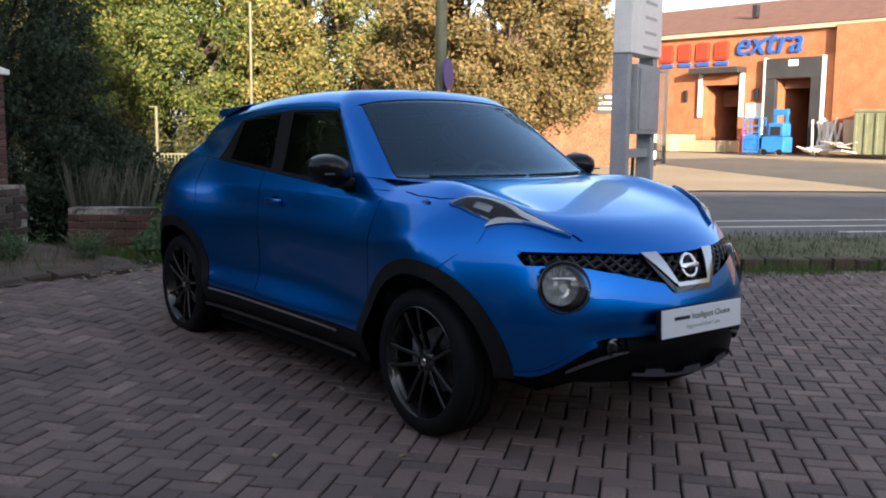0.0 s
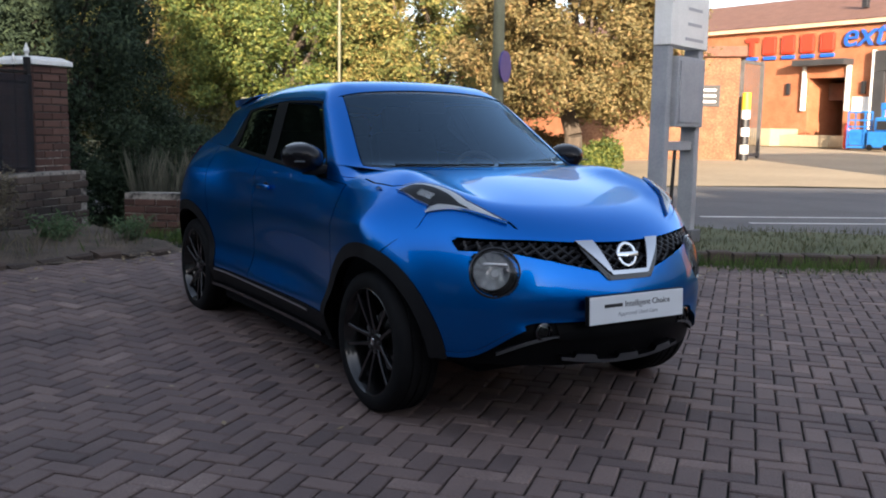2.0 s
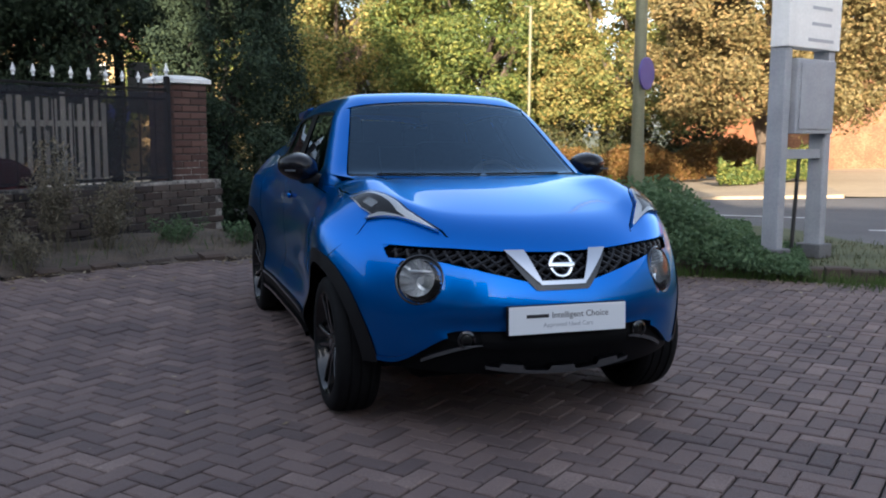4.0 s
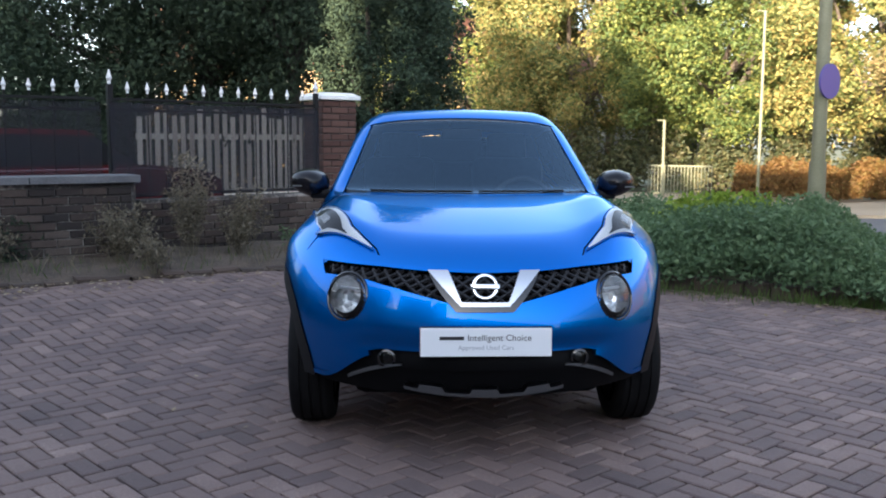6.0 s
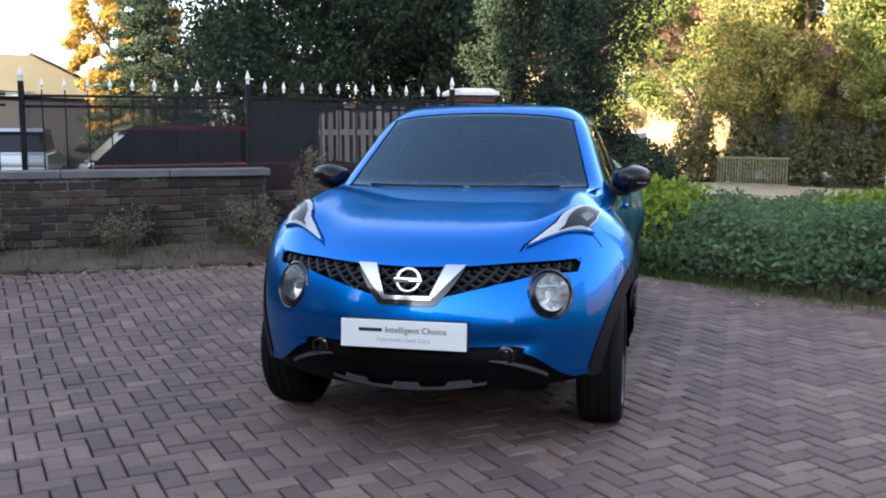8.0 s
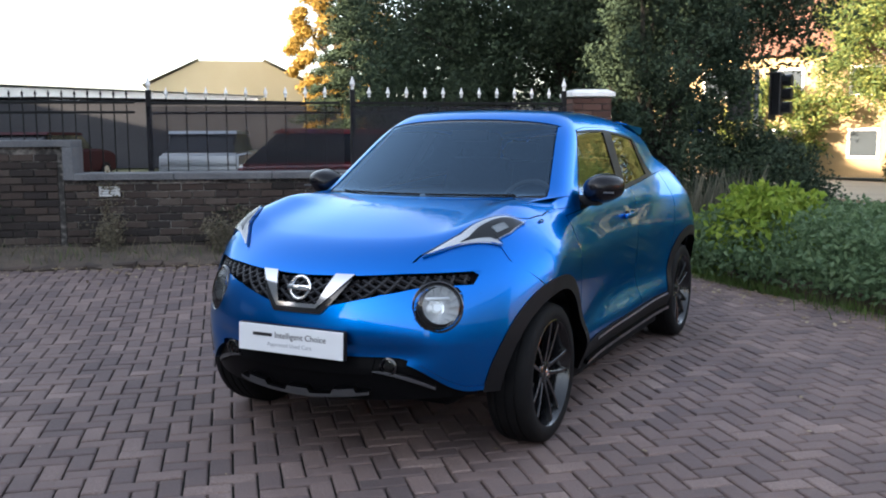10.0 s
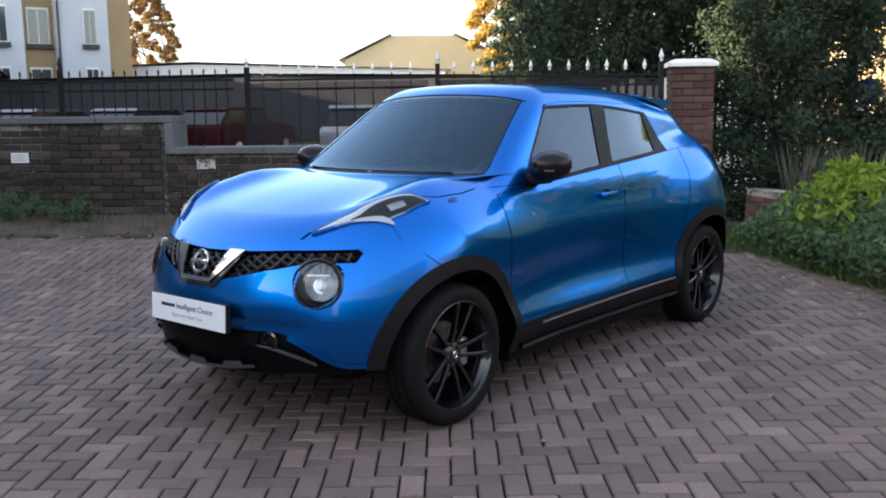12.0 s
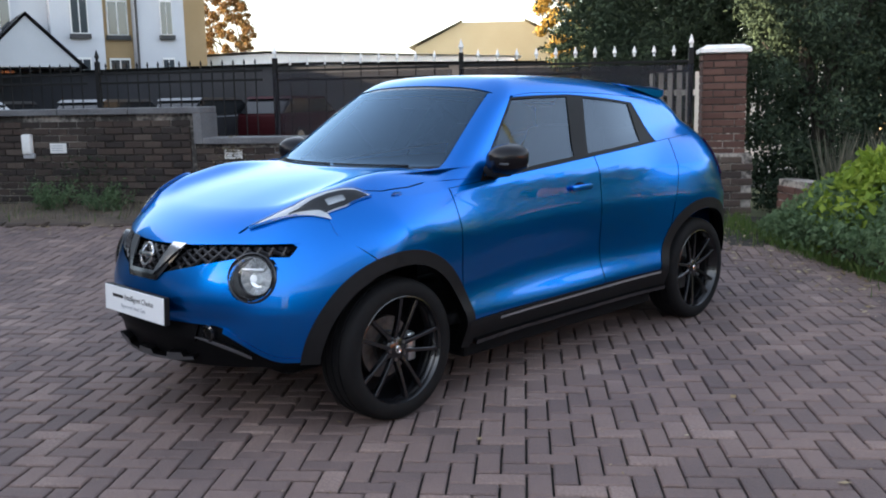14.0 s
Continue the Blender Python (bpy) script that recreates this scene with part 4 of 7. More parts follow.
def lot_z(x, y):
    """The block paving: flat under the car, rising gently to the boundary wall."""
    n = (np.asarray(x) - W0.x) * N.x + (np.asarray(y) - W0.y) * N.y
    return 0.020 + 0.150 * step01(-3.4, -0.9, n) * step01(1.2, -0.6, np.asarray(x))


def far_z(x, y):
    """The land beyond the road: up a little to the yard, down to the crossing."""
    v = (np.asarray(x) - O.x) * V.x + (np.asarray(y) - O.y) * V.y
    u = (np.asarray(x) - O.x) * U.x + (np.asarray(y) - O.y) * U.y
    side = step01(1.0, 10.0, u)
    return np.clip(v - 6, 0, 45) * (-0.032 * (1 - side) + 0.013 * side)


STONE = material("grey stone", (0.3, 0.3, 0.3), 0.9, tones=[(0.075, 0.076, 0.080), (0.120, 0.121, 0.126), (0.165, 0.165, 0.168)], scale=3, fine=50, bump=0.5)
BRICK_DARK = material("dark weathered brick", (0.2, 0.09, 0.06), 0.9, tones=[(0.015, 0.012, 0.011), (0.030, 0.022, 0.019), (0.050, 0.034, 0.027), (0.105, 0.083, 0.068)], scale=2.2, fine=60, island=0.50, span=(0.15, 0.85), bump=0.5, bump_scale=90)
BRICK_RED = material("red brick", (0.192, 0.076, 0.044), 0.9, tones=[(0.042, 0.022, 0.017), (0.072, 0.034, 0.026), (0.108, 0.057, 0.044)], scale=7, fine=60, island=0.6, span=(0.15, 0.85), bump=0.4, bump_scale=90)
BRICK_ORANGE = material("orange brick", (0.319, 0.129, 0.061), 0.9, tones=[(0.258, 0.087, 0.036), (0.334, 0.122, 0.053), (0.380, 0.160, 0.080)], scale=1.5, fine=14, bump=0.3, bump_scale=40)
KERB = material("soiled kerb brick", (0.07, 0.05, 0.04), 0.95, tones=[(0.034, 0.026, 0.021), (0.064, 0.046, 0.036), (0.095, 0.066, 0.050)], scale=2.5, fine=40, island=0.35, span=(0.2, 0.8), bump=0.7, bump_scale=60)
MORTAR = material("patchy lime mortar", (0.10, 0.09, 0.08), 0.95, tones=[(0.022, 0.020, 0.018), (0.045, 0.041, 0.037), (0.30, 0.275, 0.245)], scale=1.3, fine=25, fine_share=0.3, span=(0.40, 0.62), bump=0.5)
PAVER = material("weathered block paver", (0.110, 0.088, 0.083), 0.82, tones=[(0.062, 0.047, 0.046), (0.120, 0.086, 0.080), (0.178, 0.125, 0.110), (0.330, 0.250, 0.215)], scale=1.4, fine=95, fine_share=0.45, island=0.25, span=(0.22, 0.80), bump=0.8, bump_scale=120, rough_range=(0.62, 0.95))
JOINT = material("jointing sand and moss", (0.03, 0.028, 0.022), 0.95, tones=[(0.010, 0.009, 0.007), (0.028, 0.024, 0.018)], scale=3, bump=0.3)
ASPHALT = material("asphalt", (0.05, 0.05, 0.05), 0.9, tones=[(0.085, 0.083, 0.084), (0.140, 0.136, 0.134)], scale=0.7, fine=90, bump=0.4, bump_scale=160)
YARD = material("pale yard concrete", (0.320, 0.288, 0.240), 0.92, tones=[(0.300, 0.235, 0.150), (0.440, 0.345, 0.220)], scale=0.25, fine=6, bump=0.2)
FOOTWAY = material("worn grey-brown footway", (0.250, 0.213, 0.175), 0.92, tones=[(0.270, 0.215, 0.150), (0.420, 0.340, 0.230)], scale=0.4, fine=9, bump=0.2)
SOIL = material("dry soil and leaf litter", (0.08, 0.06, 0.045), 0.97, tones=[(0.035, 0.028, 0.022), (0.085, 0.066, 0.050), (0.14, 0.105, 0.075)], scale=5, fine=60, bump=0.8, bump_scale=40, bump_depth=0.02)
TURF = material("rough grass soil", (0.07, 0.08, 0.035), 0.95, tones=[(0.040, 0.048, 0.020), (0.085, 0.095, 0.040), (0.13, 0.115, 0.060)], scale=2, fine=30, bump=0.6)
WHITE_PAINT = material("white paint", (0.78, 0.78, 0.76), 0.5, tones=[(0.66, 0.66, 0.64), (0.80, 0.80, 0.78)], scale=5)
ROAD_PAINT = material("road paint", (0.6, 0.6, 0.58), 0.8, tones=[(0.35, 0.35, 0.34), (0.66, 0.66, 0.64)], scale=3, fine=50)
IRON = material("black painted iron", (0.006, 0.006, 0.007), 0.6, spec=0.2, tones=[(0.005, 0.005, 0.006), (0.012, 0.012, 0.012)], scale=8)


def netting(name, cover):
    """Woven black netting: the threads cover a share of what lies behind."""
    m = material(name, (0.030, 0.030, 0.036), 0.9, spec=0.1)
    n, l = m.node_tree.nodes, m.node_tree.links
    tr, ms = n.new("ShaderNodeBsdfTransparent"), n.new("ShaderNodeMixShader")
    ms.inputs[0].default_value = cover
    l.new(tr.outputs[0], ms.inputs[1])
    l.new(n["Principled BSDF"].outputs[0], ms.inputs[2])
    l.new(ms.outputs[0], n["Material Output"].inputs[0])
    return m


NET, NET_THIN = netting("black netting", 0.54), netting("thin black netting", 0.34)
GALV = material("grey painted steel", (0.42, 0.43, 0.44), 0.5, tones=[(0.36, 0.37, 0.39), (0.47, 0.48, 0.50)], scale=3)
OLD_STEEL = material("dulled galvanised steel", (0.26, 0.27, 0.28), 0.6, tones=[(0.24, 0.255, 0.28), (0.36, 0.375, 0.40)], scale=4)
COLUMN = material("weathered green-grey column", (0.26, 0.26, 0.17), 0.7, tones=[(0.13, 0.13, 0.075), (0.20, 0.20, 0.13)], scale=4)
BLUE_SIGN = material("blue sign", (0.03, 0.06, 0.42), 0.4)
PURPLE_SIGN = material("faded blue sign face", (0.075, 0.060, 0.24), 0.5)
TILE = material("brown roof tile", (0.187, 0.085, 0.060), 0.9, tones=[(0.128, 0.058, 0.038), (0.212, 0.102, 0.068)], scale=2, fine=14, bump=0.6, bump_scale=12, bump_depth=0.05)
CREAM = material("cream cladding", (0.446, 0.360, 0.202), 0.8, tones=[(0.396, 0.310, 0.166), (0.475, 0.389, 0.230)], scale=0.4)
RENDER_W = material("white render", (0.533, 0.550, 0.585), 0.85, tones=[(0.464, 0.482, 0.516), (0.568, 0.585, 0.611)], scale=0.6)
RENDER_Y = material("ochre render", (0.363, 0.250, 0.128), 0.85, tones=[(0.318, 0.219, 0.106), (0.393, 0.280, 0.151)], scale=0.6)
PANE = material("window pane", (0.05, 0.06, 0.07), 0.05, 0.0, coat=0.5, spec=0.9)
SHUTTER = material("dark shutter", (0.03, 0.03, 0.032), 0.6, tones=[(0.02, 0.02, 0.022), (0.045, 0.045, 0.047)], scale=1)
RED_SIGN = material("red sign face", (0.62, 0.045, 0.02), 0.4)
AZURE_SIGN = material("azure sign face", (0.02, 0.10, 0.45), 0.4)
BLUE_CAGE = material("blue cage steel", (0.02, 0.16, 0.50), 0.5, tones=[(0.015, 0.12, 0.40), (0.03, 0.20, 0.56)], scale=4)
YELLOW = material("yellow paint", (0.72, 0.50, 0.03), 0.5)
BARK = material("bark", (0.10, 0.075, 0.055), 0.95, tones=[(0.05, 0.038, 0.028), (0.13, 0.10, 0.075)], scale=6, stretch=(1, 1, 0.25), bump=0.8, bump_scale=18, bump_depth=0.03)


BARK_DARK = material("dark ivy-grown bark", (0.02, 0.018, 0.014), 0.95, tones=[(0.012, 0.011, 0.009), (0.030, 0.026, 0.020)], scale=6, bump=0.6, bump_scale=18)


def leaves_mat(name, tones, rough=0.55, through=0.35, patch=0.35):
    return material(name, tones[1], rough, spec=0.25, tones=tones, scale=patch, fine=3.0, island=0.5, span=(0.15, 0.85), translucent=through)


LEAF_GOLD = leaves_mat("yellowing leaves", [(0.040, 0.062, 0.020), (0.120, 0.140, 0.042), (0.290, 0.255, 0.080), (0.330, 0.200, 0.070)], patch=0.6, through=0.28)
# olive tones darkened, so the undergrowth's shade is in the colour
LEAF_SHADE = leaves_mat("shade-darkened undergrowth leaves", [(0.022, 0.032, 0.014), (0.060, 0.068, 0.028), (0.130, 0.105, 0.045)], patch=0.8, through=0.2)
LEAF_AMBER = leaves_mat("amber autumn leaves", [(0.16, 0.105, 0.022), (0.30, 0.190, 0.035), (0.42, 0.270, 0.050)], patch=0.6, through=0.30)
LEAF_OLIVE = leaves_mat("olive-brown autumn leaves", [(0.055, 0.052, 0.022), (0.130, 0.108, 0.042), (0.235, 0.180, 0.075), (0.260, 0.150, 0.062)], patch=0.9, through=0.25)
LEAF_GREEN = leaves_mat("mid-green leaves", [(0.032, 0.060, 0.018), (0.095, 0.130, 0.034), (0.270, 0.260, 0.060)], patch=0.6, through=0.28)
LEAF_DARK = leaves_mat("dark evergreen leaves", [(0.018, 0.030, 0.020), (0.030, 0.048, 0.028), (0.046, 0.066, 0.034)], rough=0.9, through=0.10)
LEAF_RUST = leaves_mat("rust-brown hedge leaves", [(0.10, 0.055, 0.02), (0.18, 0.095, 0.03), (0.15, 0.12, 0.035)])
LEAF_WEED = leaves_mat("nettle-green leaves", [(0.052, 0.090, 0.044), (0.095, 0.155, 0.072), (0.150, 0.215, 0.108)])
LEAF_LIME = leaves_mat("lime-green shrub leaves", [(0.10, 0.17, 0.018), (0.17, 0.25, 0.028), (0.25, 0.32, 0.045)])
DRY = leaves_mat("dry straw stems", [(0.085, 0.075, 0.050), (0.15, 0.13, 0.090), (0.22, 0.19, 0.13)], through=0.2)
GREY_STALK = leaves_mat("grey-green dry stalks", [(0.050, 0.055, 0.040), (0.085, 0.088, 0.066), (0.14, 0.135, 0.105)], through=0.15)
VERGE = leaves_mat("worn verge grass", [(0.040, 0.052, 0.022), (0.070, 0.080, 0.036), (0.12, 0.105, 0.060)])
GRASS = leaves_mat("grass blades", [(0.045, 0.085, 0.020), (0.075, 0.13, 0.030), (0.12, 0.15, 0.045)])


# ---- ground, road, yard ----
def ground_sheet():
    bm = bmesh.new()
    ring = [-400, -150, -80, -50, -36, -26, -18, -12, -8, -4, 0, 4, 8, 12, 16, 20, 26, 32, 40, 50, 60, 80, 150, 400]
    vs = [[bm.verts.new((x, y, -0.045 + float(far_z(x, y)))) for y in ring] for x in ring]
    for i in range(len(ring) - 1):
        for j in range(len(ring) - 1):
            bm.faces.new((vs[i][j], vs[i + 1][j], vs[i + 1][j + 1], vs[i][j + 1]))
    ob = part("ground", bm, TURF)
    tagged(ob, "rough ground of soil and thin grass", "ground", kind="structure")


def slab(name, corners, z, thick, mat, label, category, lift=0.0):
    """A sheet over a (u, v) rectangle that follows the land."""
    (u0, v0), (u1, v1) = corners
    bm = bmesh.new()
    nu, nv = max(2, int((u1 - u0) / 3)), max(2, int((v1 - v0) / 3))
    vs = []
    for i in range(nu + 1):
        row = []
        for j in range(nv + 1):
            p = uv(u0 + (u1 - u0) * i / nu, v0 + (v1 - v0) * j / nv)
            row.append(bm.verts.new((p.x, p.y, z + float(far_z(p.x, p.y)))))
        vs.append(row)
    for i in range(nu):
        for j in range(nv):
            bm.faces.new((vs[i][j], vs[i + 1][j], vs[i + 1][j + 1], vs[i][j + 1]))
    if thick:
        made = bmesh.ops.extrude_face_region(bm, geom=list(bm.faces))
        bmesh.ops.translate(bm, vec=(0, 0, -thick), verts=[e for e in made["geom"] if isinstance(e, bmesh.types.BMVert)])
        bmesh.ops.recalc_face_normals(bm, faces=bm.faces)
    return tagged(part(name, bm, mat), label, category, kind="structure")


ground_sheet()
slab("road", ((-70, 2.6), (90, 12.0)), -0.015, 0.0, ASPHALT, "grey asphalt road in building shade", "road")
slab("yard", ((7.5, 12.004), (90, 75)), 0.010, 0.0, YARD, "pale sunlit concrete delivery yard", "yard")
slab("pavement", ((-70, 12.0), (7.46, 27)), 0.05, 0.11, FOOTWAY, "pale sandy footway along the road", "pavement")
bm = bmesh.new()
for u0 in np.arange(-30, 60, 4.0):
    box(bm, *uv(u0, 7.0, -0.011), 2.0, 0.12, 0.004, turn=U_DEG)
for u0, v0, ln, tw in ((11, 4.9, 7.0, 8), (12.5, 4.3, 6.0, 8), (9.5, 5.6, 5.0, 8)):
    box(bm, *uv(u0, v0, -0.011), ln, 0.11, 0.004, turn=U_DEG + tw)
tagged(part("road_marking", bm, ROAD_PAINT), "worn white lines on the road", "road marking", kind="structure")


# ---- boundary wall, gate, pier ----
def brick_wall(name, length, height, thick, at, mat, label, piece=(0.215, 0.065, 0.1025), joint=0.010, kind="structure", limit=300, cat="wall", both_sides=False):
    """A wall of single bricks on a mortar core; x along it, its face on y = 0, looking to -y."""
    wall = new(name, None)
    wall.matrix_world = at
    tagged(wall, label, cat, kind=kind)
    bm = box(bmesh.new(), length / 2, thick / 2 + 0.006, height / 2, length - 0.012, thick - 0.012, height - 0.004)
    part("core", bm, MORTAR, wall)
    L, H, D = piece
    rng = random.Random(len(name) + int(length * 100))
    me = brick_mesh("brick", L, D * 0.5, H, mat)
    half = brick_mesh("brick_half", (L - joint) / 2, D * 0.5, H, mat)
    places = []
    for r in range(int(height / (H + joint))):
        z = (r + 0.5) * (H + joint)
        x = L / 2 if r % 2 == 0 else (L - joint) / 4
        first = r % 2 == 1
        while x < length - 0.02:
            hf = first
            w = (L - joint) / 2 if hf else L
            if x + w / 2 <= length + 0.004:
                places.append((x, z, hf))
            elif x - w / 2 + (L - joint) / 2 <= length + 0.004:
                places.append((x - w / 2 + (L - joint) / 4, z, True))
            x += w / 2 + joint + L / 2
            first = False
    rows = []
    for x, z, hf in places:
        for side in ((0, 1) if both_sides else (0,)):
            rows.append((x, z, hf, side))
    singles = rows if len(rows) <= limit else None
    if singles is None:
        rows.sort(key=lambda q: abs(q[0] - length * 0.72))
        singles, rest = rows[:limit], rows[limit:]
        vs, fs = [], []
        for x, z, hf, side in rest:
            base = len(vs)
            src = half if hf else me
            dy = rng.uniform(-0.004, 0.003)
            flip = -1 if side else 1
            vs += [(x + v.co.x * flip, (thick if side else 0) + (v.co.y + dy) * flip, z + v.co.z) for v in src.vertices]
            fs += [tuple(base + k for k in p.vertices) for p in src.polygons]
        ob = part("brickwork", mesh_of("brickwork", vs, fs, mat), mat, wall)
        tagged(ob, kind="stuff")
    for x, z, hf, side in singles:
        ob = new("brick", half if hf else me)
        ob.parent = wall
        ob.matrix_local = pose(x, thick if side else 0, z, rng.uniform(-0.4, 0.4), 0, (180 if side else 0) + rng.uniform(-0.5, 0.5)) @ Matrix.Translation((0, rng.uniform(-0.004, 0.003), 0))
    return wall


def brick_mesh(name, L, D, H, mat, c=0.006):
    """A brick with worn front edges, its face at y = -0.004."""
    x, z = L / 2, H / 2
    vs = [(-x, D, -z), (x, D, -z), (x, D, z), (-x, D, z), (-x, c, -z), (x, c, -z), (x, c, z), (-x, c, z),
          (-x + c, -0.004, -z + c), (x - c, -0.004, -z + c), (x - c, -0.004, z - c), (-x + c, -0.004, z - c)]
    fs = [(8, 9, 10, 11), (4, 5, 9, 8), (5, 6, 10, 9), (6, 7, 11, 10), (7, 4, 8, 11), (0, 1, 5, 4), (1, 2, 6, 5), (2, 3, 7, 6), (3, 0, 4, 7)]
    return mesh_of(name, vs, fs, mat)


def wall_pose(g, n, z):
    p = gn(g, n, z)
    return pose(p.x, p.y, p.z, 0, 0, G_DEG)


STEP_G = -2.96       # where the wall steps up
brick_wall("wall_low", -STEP_G, 0.86, 0.30, wall_pose(STEP_G, 0, 0.10), BRICK_DARK, "old dark brick boundary wall with pale mortar")
brick_wall("wall_high", 5.0, 1.19, 0.30, wall_pose(STEP_G - 5.0, 0, 0.10), BRICK_DARK, "taller length of old dark brick boundary wall")


def coping(name, g0, g1, z, end=0.0):
    bm = bmesh.new()
    n = max(1, round((g1 - g0) / 0.9))
    ln = (g1 - g0) / n
    ob = thing(name, "grey concrete coping on the brick wall", "coping", kind="structure")
    for i in range(n):
        bm = box(bmesh.new(), 0, 0, 0, ln - 0.006, 0.40, 0.07, 0.008, m=wall_pose(g0 + ln * (i + 0.5), 0.15, z))
        part("coping_stone", bm, STONE, ob)


coping("coping_low", STEP_G + 0.10, 0.03, 0.995)
coping("coping_high", STEP_G - 5.0, STEP_G + 0.10, 1.325)
tagged(part("wall_step", box(bmesh.new(), 0, 0, 0, 0.10, 0.40, 0.325, 0.006, m=wall_pose(STEP_G + 0.052, 0.15, 1.127)), STONE), "grey concrete upstand where the wall steps", "wall", kind="structure")

PIER = Vector((-1.195, 5.28, 0))


def build_pier():
    size = 0.44
    at0 = pose(PIER.x, PIER.y, 0.08, 0, 0, G_DEG)
    pier = new("gate_pier")
    pier.matrix_world = at0
    tagged(pier, "red-brown brick gate pier with a white capstone", "gate pier")
    part("core", box(bmesh.new(), 0, 0, 0.86, size - 0.012, size - 0.012, 1.71), MORTAR, pier)
    L, H, j = 0.215, 0.065, 0.010
    me, half = brick_mesh("brick", L, 0.05, H, BRICK_RED), brick_mesh("brick_half", (L - j) / 2, 0.05, H, BRICK_RED)
    rng = random.Random(5)
    for r in range(23):
        z = (r + 0.5) * (H + j)
        for k in range(4):
            turn = pose(0, 0, 0, 0, 0, 90 * k)
            run = [(-0.1100, me), (0.1100, me)] if (r + k) % 2 == 0 else [(-0.166, half), (0.0, me), (0.166, half)]
            for x, m in run:
                ob = new("brick", m)
                ob.parent = pier
                ob.matrix_local = turn @ pose(x, -size / 2 + rng.uniform(-0.002, 0.003), z)
    bm = bmesh.new()
    box(bm, 0, 0, 1.755, 0.52, 0.52, 0.05, 0.008)
    made = bmesh.ops.create_cone(bm, cap_ends=True, segments=4, radius1=0.355, radius2=0.26, depth=0.035, matrix=pose(0, 0, 1.797, 0, 0, 45))
    part("capstone", bm, WHITE_PAINT, pier, "white painted capstone")


build_pier()


def spear(bm, x, z, m, s=1.0):
    """A spear head on a railing bar."""
    tube(bm, m @ Vector((x, 0, z)), m @ Vector((x, 0, z + 0.02 * s)), 0.014 * s, 0.014 * s, 8)
    tube(bm, m @ Vector((x, 0, z + 0.02 * s)), m @ Vector((x, 0, z + 0.045 * s)), 0.010 * s, 0.024 * s, 8)
    tube(bm, m @ Vector((x, 0, z + 0.045 * s)), m @ Vector((x, 0, z + 0.115 * s)), 0.024 * s, 0.002, 8)


def build_gate(a, b, name, label, tip_mat, sheet_z, z0, rail_hi, pitch, group="", net=None, posts=(0, 1)):
    """An iron gate leaf or fence length from a to b: posts, rails, bars and spear heads."""
    a, b = Vector((*a, 0)), Vector((*b, 0))
    d = b - a
    gate = new(name)
    gate.matrix_world = pose(a.x, a.y, 0, 0, 0, math.degrees(math.atan2(d.y, d.x)))
    tagged(gate, label, "gate" if sheet_z else "railing", group)
    w = d.length
    I = Matrix()
    for x in [(0.025, w - 0.025)[k] for k in posts]:
        part("post", box(bmesh.new(), x, 0, (z0 + rail_hi + 0.14) / 2, 0.05, 0.05, rail_hi + 0.14 - z0, 0.004), IRON, gate)
        bm = bmesh.new()
        spear(bm, x, rail_hi + 0.14, I, 1.2)
        part("finial", bm, tip_mat, gate)
    for z in (z0 + 0.06, rail_hi - 0.10, rail_hi):
        part("rail", box(bmesh.new(), w / 2, 0, z, w - 0.10, 0.022, 0.026, 0.003), IRON, gate)
    k = max(2, round(w / pitch))
    for i in range(1, k):
        x = w * i / k
        part("bar", tube(bmesh.new(), (x, 0, z0 + 0.02), (x, 0, rail_hi + 0.06), 0.0075, seg=6), IRON, gate)
        bm = bmesh.new()
        spear(bm, x, rail_hi + 0.06, I, 0.95 if tip_mat is WHITE_PAINT else 0.6)
        part("finial", bm, tip_mat, gate)
    if sheet_z:
        part("netting", box(bmesh.new(), w / 2, -0.034, (sheet_z[0] + sheet_z[1]) / 2, w - 0.02, 0.004, sheet_z[1] - sheet_z[0]), net, gate, "black netting tied over the bars")
    return gate


HINGE, MEET, LATCH = (-4.95, 2.20), (-3.11, 3.25), (-1.30, 4.86)
build_gate(MEET, LATCH, "gate_leaf", "black iron gate leaf with white spear tips", WHITE_PAINT, (0.80, 1.70), 0.76, 1.73, 0.204, "entrance gate", NET)
build_gate(HINGE, (MEET[0] - 0.05, MEET[1] - 0.028), "gate_leaf", "black iron gate leaf with white spear tips", WHITE_PAINT, (0.90, 1.70), 0.80, 1.73, 0.204, "entrance gate", NET_THIN, (0,))
for k in range(3):
    g1 = -2.30 - 2.12 * k
    p, q = gn(g1 - 2.06, 0.47), gn(g1, 0.47)
    build_gate((p.x, p.y), (q.x, q.y), "railing", "black iron railing with spear tops behind the wall", IRON, None, 0.9, 1.74, 0.13, "boundary railing", posts=(0,))
# sleeper wall under the gate
brick_wall("wall_gate", 2.80, 0.70, 0.25, pose(-2.84, 3.27, 0.08, 0, 0, math.degrees(math.atan2(1.61, 1.81))), BRICK_DARK, "low old brick wall below the gate")
brick_wall("wall_bed", 1.25, 0.51, 0.22, pose(*uv(0.05, 0.42, 0.04), 0, 0, U_DEG), BRICK_RED, "low red brick wall beside the pier")

